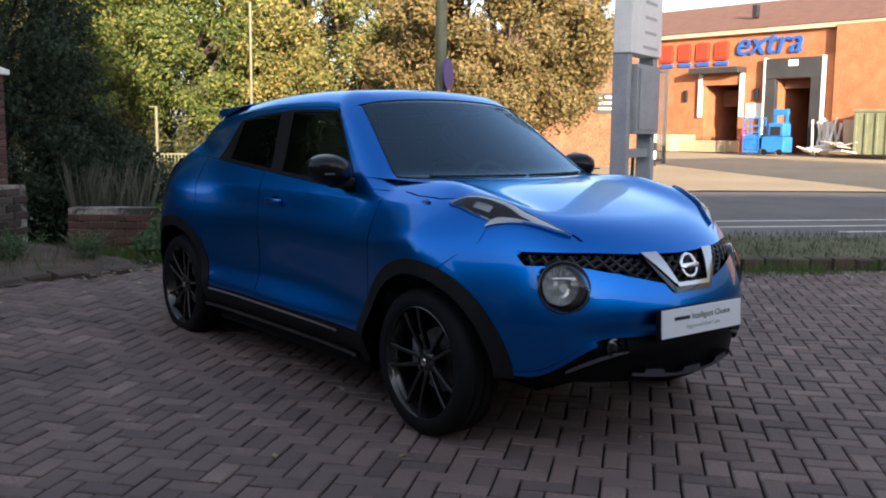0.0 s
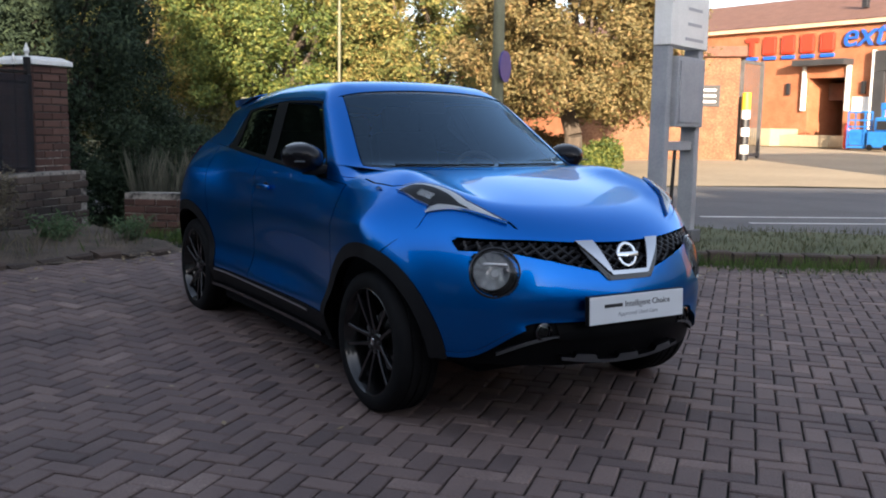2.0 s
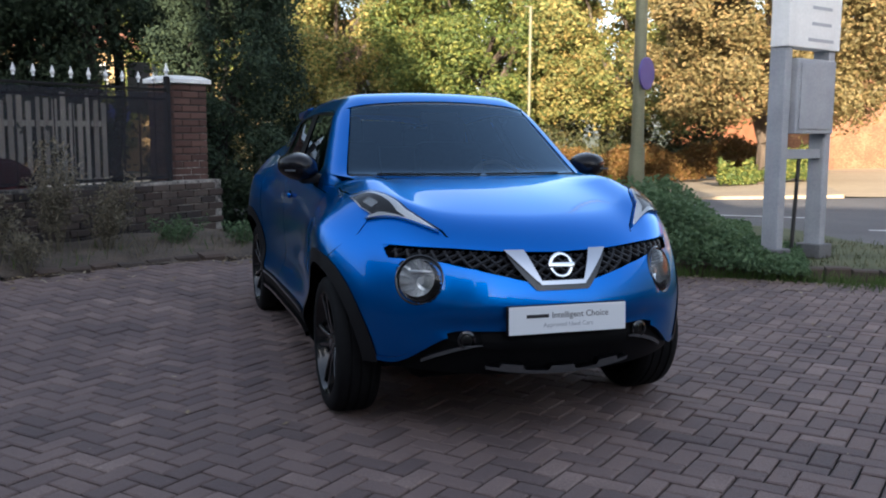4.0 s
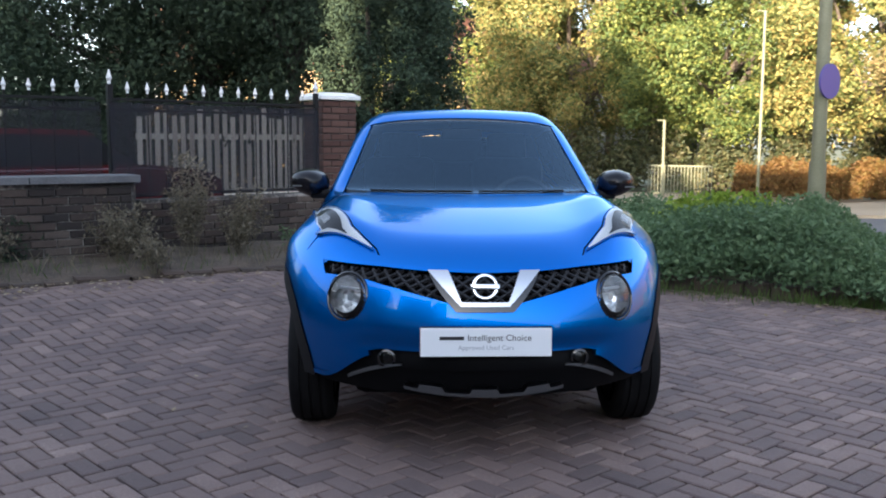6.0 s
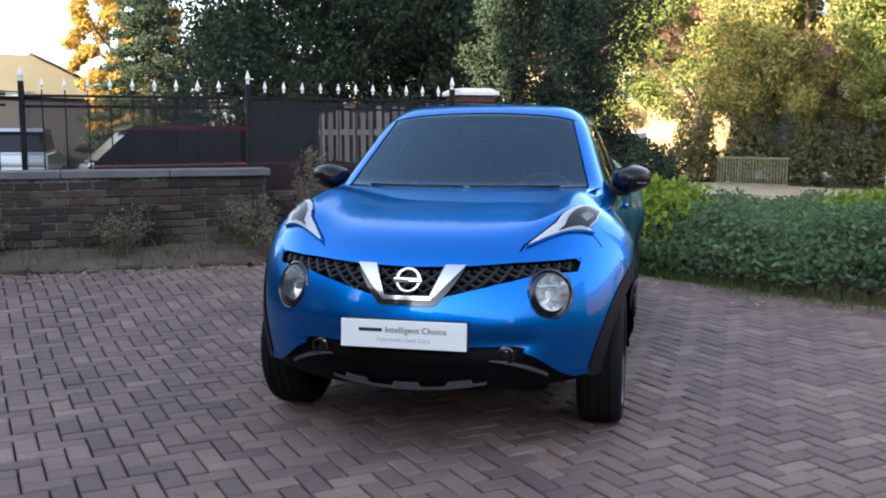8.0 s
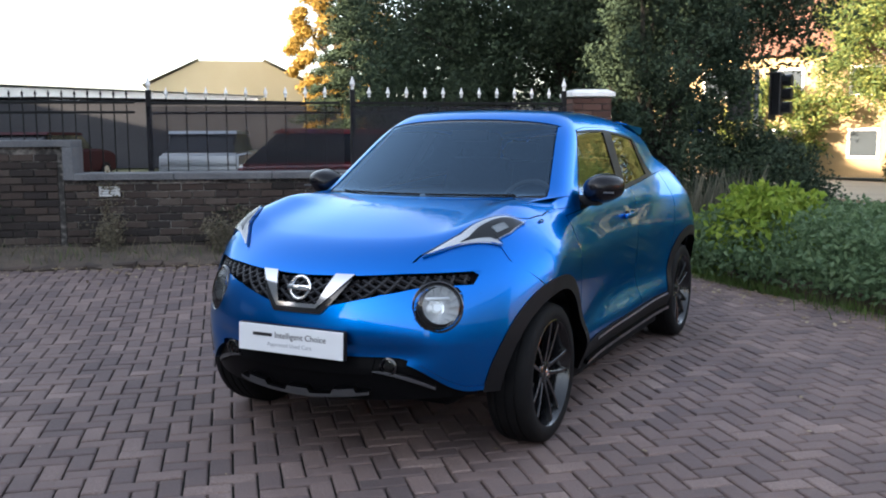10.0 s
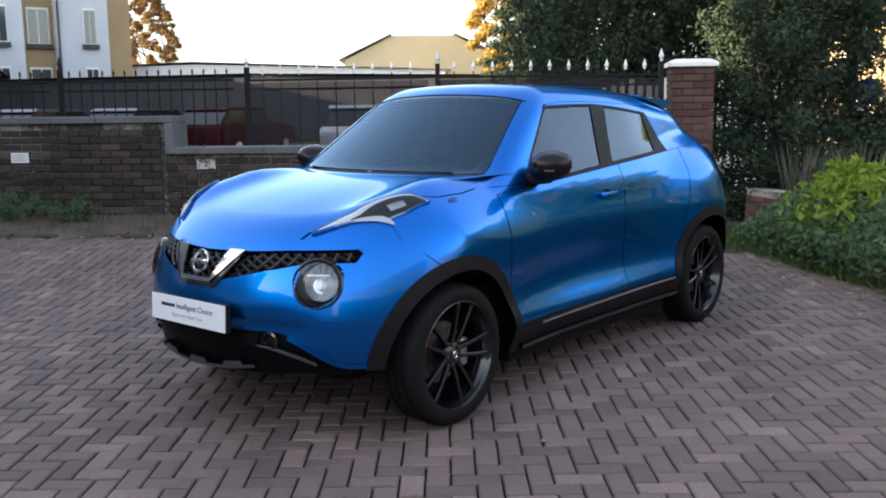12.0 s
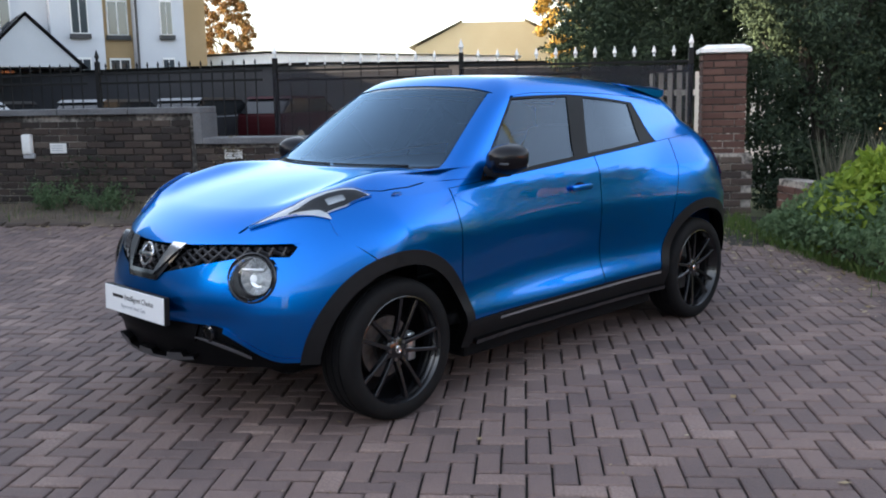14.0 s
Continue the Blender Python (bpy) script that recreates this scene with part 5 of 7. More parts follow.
# small things on the wall
for g, z, w, h, mat, lab in ((-2.53, 0.85, 0.20, 0.10, WHITE_PAINT, "small white sign plate on the brick wall"), (-4.6, 0.93, 0.20, 0.11, WHITE_PAINT, "small white sign plate on the brick wall")):
    p = gn(g, -0.012, z)
    s = new("sign_plate")
    s.matrix_world = pose(p.x, p.y, p.z, 0, 0, G_DEG)
    tagged(s, lab, "sign")
    part("plate", box(bmesh.new(), 0, 0, 0, w, 0.008, h, 0.001), mat, s)
    bm = bmesh.new()
    for k in range(3):
        box(bm, -0.01, -0.006, 0.028 - 0.026 * k, w * 0.7, 0.001, 0.008)
    part("wording_bar", bm, INK_GREY, s)
p = gn(-4.95, -0.05, 0.98)
s = thing("bulkhead_lamp", "cream bulkhead lamp on the brick wall", "lamp", at=pose(p.x, p.y, p.z, 0, 0, G_DEG))
part("lamp_body", box(bmesh.new(), 0, 0, 0, 0.11, 0.08, 0.22, 0.02), WHITE_PAINT, s, smooth=True)
part("lamp_base", box(bmesh.new(), 0, 0.02, -0.13, 0.13, 0.05, 0.06, 0.01), GALV, s)


# ---- the lot: herringbone block paving ----
def bed_front(g):
    """How far the bed before the wall reaches out, along the wall."""
    return -0.72 - 0.12 * math.sin(g * 0.9) - 0.35 * float(step01(0.6, 2.4, g))


def build_lot():
    lot = new("block_paving")
    tagged(lot, "weathered grey-brown block paving in herringbone bond", "paving", kind="structure")
    bm = bmesh.new()
    xs, ys = np.linspace(-13, 12, 51), np.linspace(-16, 6, 45)
    inside = lambda x, y: (x - O.x) * V.x + (y - O.y) * V.y < 0.02 and (x - W0.x) * N.x + (y - W0.y) * N.y < 0.02
    vs = {(i, j): bm.verts.new((x, y, float(lot_z(x, y)) - 0.020)) for i, x in enumerate(xs) for j, y in enumerate(ys)}
    for i in range(50):
        for j in range(44):
            if any(inside(xs[i + a], ys[j + b]) for a in (0, 1) for b in (0, 1)):
                bm.faces.new((vs[i, j], vs[i + 1, j], vs[i + 1, j + 1], vs[i, j + 1]))
    part("bedding", bm, JOINT, lot)
    L, B, gap, c = 0.195, 0.0975, 0.010, 0.007
    x, y = (L - gap) / 2, (B - gap) / 2
    tmpl = [(-x, -y, -0.024), (x, -y, -0.024), (x, y, -0.024), (-x, y, -0.024), (-x, -y, -c * 0.7), (x, -y, -c * 0.7), (x, y, -c * 0.7), (-x, y, -c * 0.7),
            (-x + c, -y + c, 0), (x - c, -y + c, 0), (x - c, y - c, 0), (-x + c, y - c, 0)]
    faces = [(8, 9, 10, 11), (4, 5, 9, 8), (5, 6, 10, 9), (6, 7, 11, 10), (7, 4, 8, 11), (0, 1, 5, 4), (1, 2, 6, 5), (2, 3, 7, 6), (3, 0, 4, 7)]
    tm = np.array(tmpl)
    rng = np.random.RandomState(4)
    ang = radians(PAVE_DEG)
    ca, sa = math.cos(ang), math.sin(ang)
    rows = []
    for i in range(-185, 185):
        for j in range(-185, 185):
            k = (i - j) % 4
            if k == 0:
                cx, cy, r = (i + 1.0) * B, (j + 0.5) * B, 0
            elif k == 2:
                cx, cy, r = (i + 0.5) * B, (j + 0.0) * B, 1
            else:
                continue
            wx, wy = cx * ca - cy * sa + PAVE_X, cx * sa + cy * ca + PAVE_Y
            n = (wx - W0.x) * N.x + (wy - W0.y) * N.y
            g = (wx - W0.x) * G.x + (wy - W0.y) * G.y
            v = (wx - O.x) * V.x + (wy - O.y) * V.y
            if -9.5 < wx < 8.5 and -8.6 < wy < 6 and v < -0.10 and n < bed_front(g) - 0.05:
                rows.append((wx, wy, r))
    rows = np.array(rows)
    z = lot_z(rows[:, 0], rows[:, 1])
    dn = lambda a, b: (lot_z(rows[:, 0] + a, rows[:, 1] + b) - z) / 0.05
    gx, gy = dn(0.05, 0), dn(0, 0.05)
    near = (np.abs(rows[:, 0] - 1.9) < 1.35) & (np.abs(rows[:, 1] + 2.6) < 0.75)
    pick = np.zeros(len(rows), bool)
    pick[np.flatnonzero(near)[:300]] = True
    me = mesh_of("paver", tmpl, faces, PAVER)
    vs_all, fs_all = [], []
    for q, (wx, wy, r) in enumerate(rows):
        a = ang + (math.pi / 2 if r else 0) + rng.normal(0, 0.008)
        dz = rng.normal(0, 0.0016)
        tx, ty = rng.normal(0, 0.006, 2)
        if pick[q]:
            ob = new("paver", me)
            ob.parent = lot
            ob.matrix_local = Matrix.Translation((wx, wy, z[q] + dz)) @ Euler((ty + gy[q], tx - gx[q], a)).to_matrix().to_4x4()
            continue
        px = tm[:, 0] * math.cos(a) - tm[:, 1] * math.sin(a)
        py = tm[:, 0] * math.sin(a) + tm[:, 1] * math.cos(a)
        pz = tm[:, 2] + z[q] + dz + (gx[q] + tx) * px + (gy[q] + ty) * py
        vs_all.append(np.stack([px + wx, py + wy, pz], -1))
    vs = np.concatenate(vs_all)
    m = len(vs_all)
    fa = (np.array(faces)[None] + 12 * np.arange(m)[:, None, None]).reshape(-1, 4)
    ob = part("paver_field", mesh_of("paver_field", vs.tolist(), fa.tolist(), PAVER), PAVER, lot)
    tagged(ob, kind="stuff")


PAVE_DEG, PAVE_X, PAVE_Y = 40.0, 1.278, -1.393
build_lot()


def kerb_line():
    """Brick-on-edge kerb along the planting bed, and the edging before the wall."""
    kerb = new("kerb")
    tagged(kerb, "low weathered brick-on-edge kerb of the planting bed", "kerb", kind="structure")
    me = brick_mesh("kerb_brick", 0.215, 0.16, 0.17, KERB, 0.014)
    rng = random.Random(8)
    u = 0.35
    while u < 24:
        p = uv(u, -0.02, 0.045)
        ob = new("kerb_brick", me)
        ob.parent = kerb
        ob.matrix_local = pose(p.x, p.y, p.z + rng.uniform(-0.012, 0.008), rng.uniform(-2, 2), 0, U_DEG + rng.uniform(-1.5, 1.5))
        u += 0.228
    edge = new("edging")
    tagged(edge, "broken brick edging of the weedy wall bed", "kerb", kind="structure")
    me = brick_mesh("edging_brick", 0.215, 0.14, 0.10, KERB, 0.018)
    g = -8.4
    while g < 2.1:
        p = gn(g, bed_front(g) - 0.02)
        ob = new("edging_brick", me)
        ob.parent = edge
        turn = math.degrees(math.atan2(bed_front(g + 0.1) - bed_front(g - 0.1), 0.2))
        ob.matrix_local = pose(p.x, p.y, float(lot_z(p.x, p.y)) - 0.012 + rng.uniform(-0.03, 0.014), rng.uniform(-8, 8), rng.uniform(-4, 4), G_DEG + turn + rng.uniform(-6, 6))
        g += 0.235
    bm = bmesh.new()
    a = []
    for g in np.linspace(-8.4, 2.2, 60):
        row = []
        for k in range(7):
            f = bed_front(g) - 0.02 + 0.10 * noise.noise((g * 2.3, 4, 1))
            n = f + (0.12 - f) * k / 6
            p = gn(g, n)
            row.append(bm.verts.new((p.x, p.y, float(lot_z(p.x, p.y)) - 0.004 + 0.055 * min(1, k) + 0.10 * k / 6 + 0.035 * noise.noise((g * 1.7, n * 3, 0)))))
        a.append(row)
    for r0, r1 in zip(a, a[1:]):
        for k in range(6):
            bm.faces.new((r0[k], r1[k], r1[k + 1], r0[k + 1]))
    tagged(part("wall_bed", bm, SOIL, smooth=True), "weedy soil bed with litter before the wall", "planting bed", kind="structure")
    bm = bmesh.new()
    a = []
    for u in np.linspace(-1.2, 25, 90):
        row = []
        for k in range(8):
            v = 0.10 + (2.75 + 2.3 * float(step01(7.0, 5.5, u))) * k / 7
            p = uv(u, v)
            edge_fall = 0.10 if k == 7 else 0
            row.append(bm.verts.new((p.x, p.y, 0.085 - edge_fall + 0.03 * noise.noise((u, v, 2)))))
        a.append(row)
    for r0, r1 in zip(a, a[1:]):
        for k in range(7):
            bm.faces.new((r0[k], r1[k], r1[k + 1], r0[k + 1]))
    tagged(part("planting_bed", bm, TURF, smooth=True), "raised planting bed of rough grass along the road", "planting bed", kind="structure")


kerb_line()


# ---- plants ----
def leaf_cloud(points, size, rng, normals=None, aspect=0.55, droop=0.3):
    """Small folded leaves at the given points; gives vertices and faces."""
    n = len(points)
    d = rng.normal(size=(n, 3))
    d[:, 2] -= droop
    facing = rng.normal(size=(n, 3))
    if normals is not None:
        # leaves lie like shingles on the outside of their clump
        facing = normals + 0.75 * facing
        facing /= np.linalg.norm(facing, axis=1, keepdims=True) + 1e-9
        d = d - facing * np.sum(d * facing, axis=1, keepdims=True)
    d /= np.linalg.norm(d, axis=1, keepdims=True)
    w = np.cross(d, facing)
    w /= np.linalg.norm(w, axis=1, keepdims=True) + 1e-9
    s = (size * rng.uniform(0.6, 1.35, n))[:, None]
    up = np.cross(d, w)
    a, b = points - d * s * 0.5, points + d * s * 0.5
    l, r = points + w * s * aspect * 0.5 + up * s * 0.12, points - w * s * aspect * 0.5 + up * s * 0.12
    v = np.stack([a, l, b, r], 1).reshape(-1, 3)
    f = np.arange(4 * n).reshape(n, 4)
    return v, f


def cloud_mesh(name, v, f, mat):
    me = bpy.data.meshes.new(name)
    me.from_pydata(v.tolist(), [], f.tolist())
    me.materials.append(mat)
    me.update()
    return me


def limb_path(a, b, bend, rng, n=5):
    a, b = np.array(a, float), np.array(b, float)
    pts = [a + (b - a) * t + np.array([rng.normal(), rng.normal(), rng.normal() * 0.4]) * bend * math.sin(math.pi * t) for t in np.linspace(0, 1, n)]
    return pts


def tree(name, label, x, y, z0, height, spread, trunk_r, crown_from, mat, n_leaves, leaf, seed, category="tree", clumps=46, shape=1.0, limbs=9, puff=(0.10, 0.21), bark=None):
    """A tapered, limbed trunk and a crown of leaf clumps with gaps."""
    rng = np.random.RandomState(seed)
    ob = thing(name, label, category, at=pose(x, y, z0))
    bm = bmesh.new()
    fork = crown_from + (height - crown_from) * 0.25
    trunk = limb_path((0, 0, -0.2), (rng.normal() * 0.2, rng.normal() * 0.2, fork), 0.08, rng, 6)
    for i in range(5):
        tube(bm, trunk[i], trunk[i + 1], trunk_r * (1 - 0.09 * i), trunk_r * (1 - 0.09 * (i + 1)), 10)
    tips = []
    for k in range(limbs):
        a = 2 * math.pi * k / limbs + rng.uniform(-0.3, 0.3)
        reach = spread * rng.uniform(0.45, 0.85)
        top = crown_from + (height - crown_from) * rng.uniform(0.3, 0.92)
        start = trunk[rng.randint(3, 6)]
        path = limb_path(start, (reach * math.cos(a), reach * math.sin(a), top), spread * 0.10, rng, 5)
        for i in range(4):
            tube(bm, path[i], path[i + 1], trunk_r * 0.42 * (1 - 0.2 * i), trunk_r * 0.42 * (1 - 0.2 * (i + 1)), 6)
        tips.append(path[-1])
    part("trunk", bm, bark or BARK, ob)
    pts, outs = [], []
    clumps = int(clumps * 2.6)
    per = n_leaves // clumps
    for k in range(clumps):
        t = (k + 0.5) / clumps
        h = crown_from + (height - crown_from) * t
        ring = math.sin(math.pi * min(1, 0.18 + 0.82 * t)) ** 0.55 * shape + (1 - shape) * (1 - t)
        r = spread * ring * math.sqrt(rng.uniform(0.25, 1.0))
        a = k * 2.399 + rng.uniform(-0.4, 0.4)
        c = np.array([r * math.cos(a), r * math.sin(a), h])
        size = spread * rng.uniform(*puff)
        q = rng.normal(size=(per, 3))
        q /= np.linalg.norm(q, axis=1, keepdims=True)
        outs.append(q.copy())
        q *= (rng.uniform(0.15, 1.0, (per, 1)) ** 0.35)
        pts.append(c + q * np.array([size, size, size * 0.8]) * (1 + 0.25 * rng.normal(size=(per, 1))))
    pts, outs = np.concatenate(pts), np.concatenate(outs)
    up = pts[:, 2] > 0.05
    v, f = leaf_cloud(pts[up], leaf, rng, outs[up])
    part("crown", cloud_mesh("crown", v, f, mat), mat, ob)
    return ob


def bush(name, label, cx, cy, z0, rx, ry, h, mat, n, leaf, seed, turn=0.0, category="shrub", stems=14, aspect=0.55):
    rng = np.random.RandomState(seed)
    ob = thing(name, label, category, at=pose(cx, cy, z0, 0, 0, turn))
    bm = bmesh.new()
    for k in range(stems):
        a, r = rng.uniform(0, 6.28), rng.uniform(0.1, 0.8)
        tube(bm, (0.5 * r * rx * math.cos(a), 0.5 * r * ry * math.sin(a), -0.05), (r * rx * math.cos(a), r * ry * math.sin(a), h * rng.uniform(0.5, 0.9)), 0.012, 0.004, 5)
    part("stem_cluster", bm, BARK, ob)
    a = rng.uniform(0, 2 * math.pi, n)
    r = np.sqrt(rng.uniform(0, 1, n))
    hh = h * (1 - 0.55 * r ** 3) * (1 + 0.22 * np.sin(a * 3 + seed) * r + 0.10 * np.sin(a * 7 + r * 9))
    z = hh * rng.uniform(0.03, 1, n) ** 0.6
    p = np.stack([rx * r * np.cos(a), ry * r * np.sin(a), z], -1)
    p[:, :2] *= (1 + 0.15 * rng.normal(size=(n, 1)))
    v, f = leaf_cloud(p, leaf, rng, aspect=aspect)
    part("foliage", cloud_mesh("foliage", v, f, mat), mat, ob)
    return ob


def hedge_box(name, label, u0, u1, v0, v1, h, mat, n, leaf, seed, z0=0.08, place=uv, ragged=0.12, kind="stuff", category="hedge", fall=None, swell=0.0):
    rng = np.random.RandomState(seed)
    u, v = rng.uniform(u0, u1, n), rng.uniform(v0, v1, n)
    top = h * (1 + ragged * np.sin(u * 2.3 + seed) + ragged * 0.7 * np.sin(u * 5.1 + v * 3) + ragged * 0.5 * rng.normal(size=n))
    top = top * (1 + swell * bell(u, 4.0, 0.8))
    if fall:
        top = top * (0.22 + 0.78 * step01(fall[1], fall[0], u))
    edge = np.clip(np.minimum(v - v0, v1 - v) / 0.35, 0.25, 1) ** 0.5
    z = z0 + top * edge * rng.uniform(0.02, 1, n) ** 0.55
    A, Bv, Cc = (O, U, V) if place is uv else (W0, G, N)
    p = np.stack([A.x + U.x * u + V.x * v, A.y + U.y * u + V.y * v, z], -1) if place is uv else np.stack([A.x + G.x * u + N.x * v, A.y + G.y * u + N.y * v, z], -1)
    p[:, 2] += far_z(p[:, 0], p[:, 1])
    vv, f = leaf_cloud(p, leaf, rng)
    return tagged(part(name, cloud_mesh(name, vv, f, mat), mat), label, category, kind=kind)


def blades(name, label, pts, h, w, mat, seed, category="grass", lean=0.5):
    """Upright tapering blades at the given places."""
    rng = np.random.RandomState(seed)
    n = len(pts)
    a = rng.uniform(0, 2 * math.pi, n)
    hh = h * rng.uniform(0.4, 1.2, n)
    d = np.stack([np.cos(a), np.sin(a), np.zeros(n)], -1)
    off = np.stack([rng.normal(size=n), rng.normal(size=n), np.zeros(n)], -1) * lean * hh[:, None] * 0.5
    up = np.stack([np.zeros(n), np.zeros(n), hh], -1)
    v = np.stack([pts - d * w, pts + d * w, pts + up * 0.6 + off * 0.5 + d * w * 0.6, pts + up + off], 1).reshape(-1, 3)
    f = np.arange(4 * n).reshape(n, 4)
    return tagged(part(name, cloud_mesh(name, v, f, mat), mat), label, category, kind="stuff")


hedge_box("nettles", "dense green nettles filling the planting bed", 0.9, 5.8, -0.26, 1.7, 0.52, LEAF_WEED, 40000, 0.06, 3, ragged=0.16, category="weeds", fall=(4.3, 5.7), swell=0.35)
hedge_box("nettles_low", "lower ragged weeds behind the nettles", 0.3, 5.4, 1.6, 4.4, 0.44, LEAF_WEED, 26000, 0.06, 4, ragged=0.18, category="weeds", fall=(3.6, 5.2), swell=0.25)
bush("shrub", "lime-green leafy shrub in the planting bed", *uv(1.75, 0.45, 0.10), 0.68, 0.52, 0.76, LEAF_LIME, 8000, 0.085, 5, U_DEG)
bush("shrub", "lime-green leafy shrub in the planting bed", *uv(3.3, 2.2, 0.10), 0.8, 0.6, 0.66, LEAF_LIME, 6000, 0.085, 6, U_DEG)
bush("shrub", "low dark green shrub against the low wall", *uv(1.2, 0.05, 0.06), 0.45, 0.30, 0.36, LEAF_WEED, 4500, 0.05, 7, U_DEG)

# dark evergreens behind pier and gate
for k, (x, y, h, sp, cf, cnt, lf) in enumerate(((-0.55, 6.6, 4.4, 0.95, 0.0, 60000, 0.060), (0.55, 6.9, 1.25, 0.85, 0.0, 16000, 0.06), (-5.7, 13.5, 9.5, 3.3, 1.0, 84000, 0.11), (-4.0, 12.0, 9.5, 2.5, 0.6, 84000, 0.10), (-2.2, 11.0, 9.0, 2.4, 3.0, 54000, 0.10), (-1.9, 13.2, 8.5, 3.1, 3.0, 46000, 0.11), (-11.5, 21, 5.0, 2.2, 0.5, 15000, 0.16))):
    tree("tree", "dark evergreen tree behind the gate", x, y, 0, h, sp, 0.08 if h < 4 else 0.13, cf, LEAF_DARK, cnt, lf, 40 + k, clumps=64, puff=(0.20, 0.34), bark=BARK_DARK)


def stalks(cx, cy, rx, ry, h, n, seed):
    """A clump of tall dry upright stalks."""
    rng = np.random.RandomState(seed)
    a, r = rng.uniform(0, 2 * math.pi, n), np.sqrt(rng.uniform(0, 1, n))
    p = np.stack([cx + rx * r * np.cos(a), cy + ry * r * np.sin(a), 0.05 + 0 * a], -1)
    blades("stalk_clump", "tall grey dry stalks behind the low wall", p, h, 0.0026, GREY_STALK, seed, category="shrub", lean=0.26)


stalks(0.22, 5.60, 0.36, 0.26, 0.86, 620, 33)


def conifer(x, y, h, seed):
    """A dark cedar with layered, drooping boughs."""
    rng = np.random.RandomState(seed)
    ob = thing("conifer", "dark cedar with layered drooping boughs", "tree", at=pose(x, y, 0))
    part("trunk", tube(bmesh.new(), (0, 0, -0.2), (0, 0, h), 0.2, 0.03, 8), BARK, ob)
    pts = []
    for k in range(46):
        t = (k + 0.5) / 46
        z, a, r = 0.6 + (h - 0.6) * t, k * 2.4, (1 - t) * h * 0.36 + 0.4
        q = rng.uniform(0.1, 1, (640, 1)) ** 0.7
        pts.append(np.array([math.cos(a), math.sin(a), -0.22]) * r * q + np.array([0, 0, z + 0.2]) + rng.normal(size=(640, 3)) * np.array([0.20, 0.20, 0.07]))
    v, f = leaf_cloud(np.concatenate(pts), 0.16, rng, aspect=0.3)
    part("needle_mass", cloud_mesh("needle_mass", v, f, LEAF_DARK), LEAF_DARK, ob)


conifer(-16.2, 23.8, 6.2, 3)
tree("tree", "golden autumn tree beyond the car park", -20.3, 29.2, 0, 10.5, 2.3, 0.2, 1.5, LEAF_AMBER, 60000, 0.15, 52)
tree("tree", "brown-green tree beside the flats", -47.3, 28.6, 0, 8.4, 2.0, 0.2, 1.5, LEAF_RUST, 14000, 0.2, 53)


# ---- sunlit trees, hedge and street furniture beyond the road ----
for k, (u, v, h, sp, cf, mat, cnt) in enumerate((
        (6.1, 17.4, 7.4, 3.25, 1.8, LEAF_OLIVE, 110000), (1.6, 27, 10.0, 4.4, 2.4, LEAF_GOLD, 92000), (-4.2, 28, 11, 4.6, 2.4, LEAF_GREEN, 92000), (-10.5, 29, 11.5, 4.8, 2.8, LEAF_GOLD, 84000),
        (-17, 30, 11.5, 5.2, 3.0, LEAF_GREEN, 76000), (-22, 26, 4.2, 2.4, 0.6, LEAF_GREEN, 12000), (-14, 40, 15, 6.5, 2.0, LEAF_GREEN, 36000), (-1, 40, 14, 6.5, 2, LEAF_GREEN, 36000), (-7, 36, 13, 5.5, 1.5, LEAF_GREEN, 36000))):
    p = uv(u, v)
    tree("tree", "sunlit tree with olive-brown autumn leaves" if mat is LEAF_OLIVE else "sunlit tree with yellowing autumn leaves" if mat is LEAF_GOLD else "sunlit green tree beyond the road", p.x, p.y, float(far_z(p.x, p.y)), h, sp, 0.30, cf, mat, cnt, 0.125 if k == 0 else 0.16, 60 + k, clumps=76)
hedge_box("hedge", "clipped rust-brown hedge behind the footway", -2.2, 6.4, 22.3, 23.5, 1.15, LEAF_RUST, 24000, 0.13, 9)
hedge_box("verge_shrubs", "low bright green shrubs below the golden tree", 4.9, 7.5, 17.0, 18.2, 0.60, LEAF_GREEN, 7000, 0.13, 11, ragged=0.3, category="shrub")
hedge_box("undergrowth", "undergrowth below the trees, shade put into its leaf colour", -16, 5, 25.6, 27, 2.0, LEAF_SHADE, 26000, 0.18, 10, ragged=0.35, category="shrub")


def lamp_column(x, y, z0):
    ob = thing("lamp_column", "weathered green-grey street lamp column with round blue sign", "lamp column", at=pose(x, y, z0))
    part("base", tube(bmesh.new(), (0, 0, -0.05), (0, 0, 1.1), 0.115, 0.105, 14), COLUMN, ob, smooth=True)
    part("shaft", tube(bmesh.new(), (0, 0, 1.1), (0, 0, 6.5), 0.085, 0.06, 12), COLUMN, ob, smooth=True)
    bm = tube(bmesh.new(), (0.05, -0.075, 2.09), (0.064, -0.096, 2.09), 0.215, seg=28)
    part("sign_face", bm, PURPLE_SIGN, ob, "round faded blue sign")


def post(name, label, x, y, z0, h, r, mat, head=None, cat="post"):
    ob = thing(name, label, cat, at=pose(x, y, z0))
    part("shaft", tube(bmesh.new(), (0, 0, -0.05), (0, 0, h), r, seg=10), mat, ob, smooth=True)
    part("cross_arm", box(bmesh.new(), -0.10, 0, h, 0.26, 0.06, 0.035, 0.008), mat, ob)
    return ob


lamp_column(4.85, 5.85, 0.02)
for u, v, h in ((-3.9, 20.6, 2.5), (-1.1, 21.3, 5.8)):
    p = uv(u, v)
    post("sign_post", "slim grey steel post with a short cross arm", p.x, p.y, float(far_z(p.x, p.y)), h, 0.045, COLUMN)


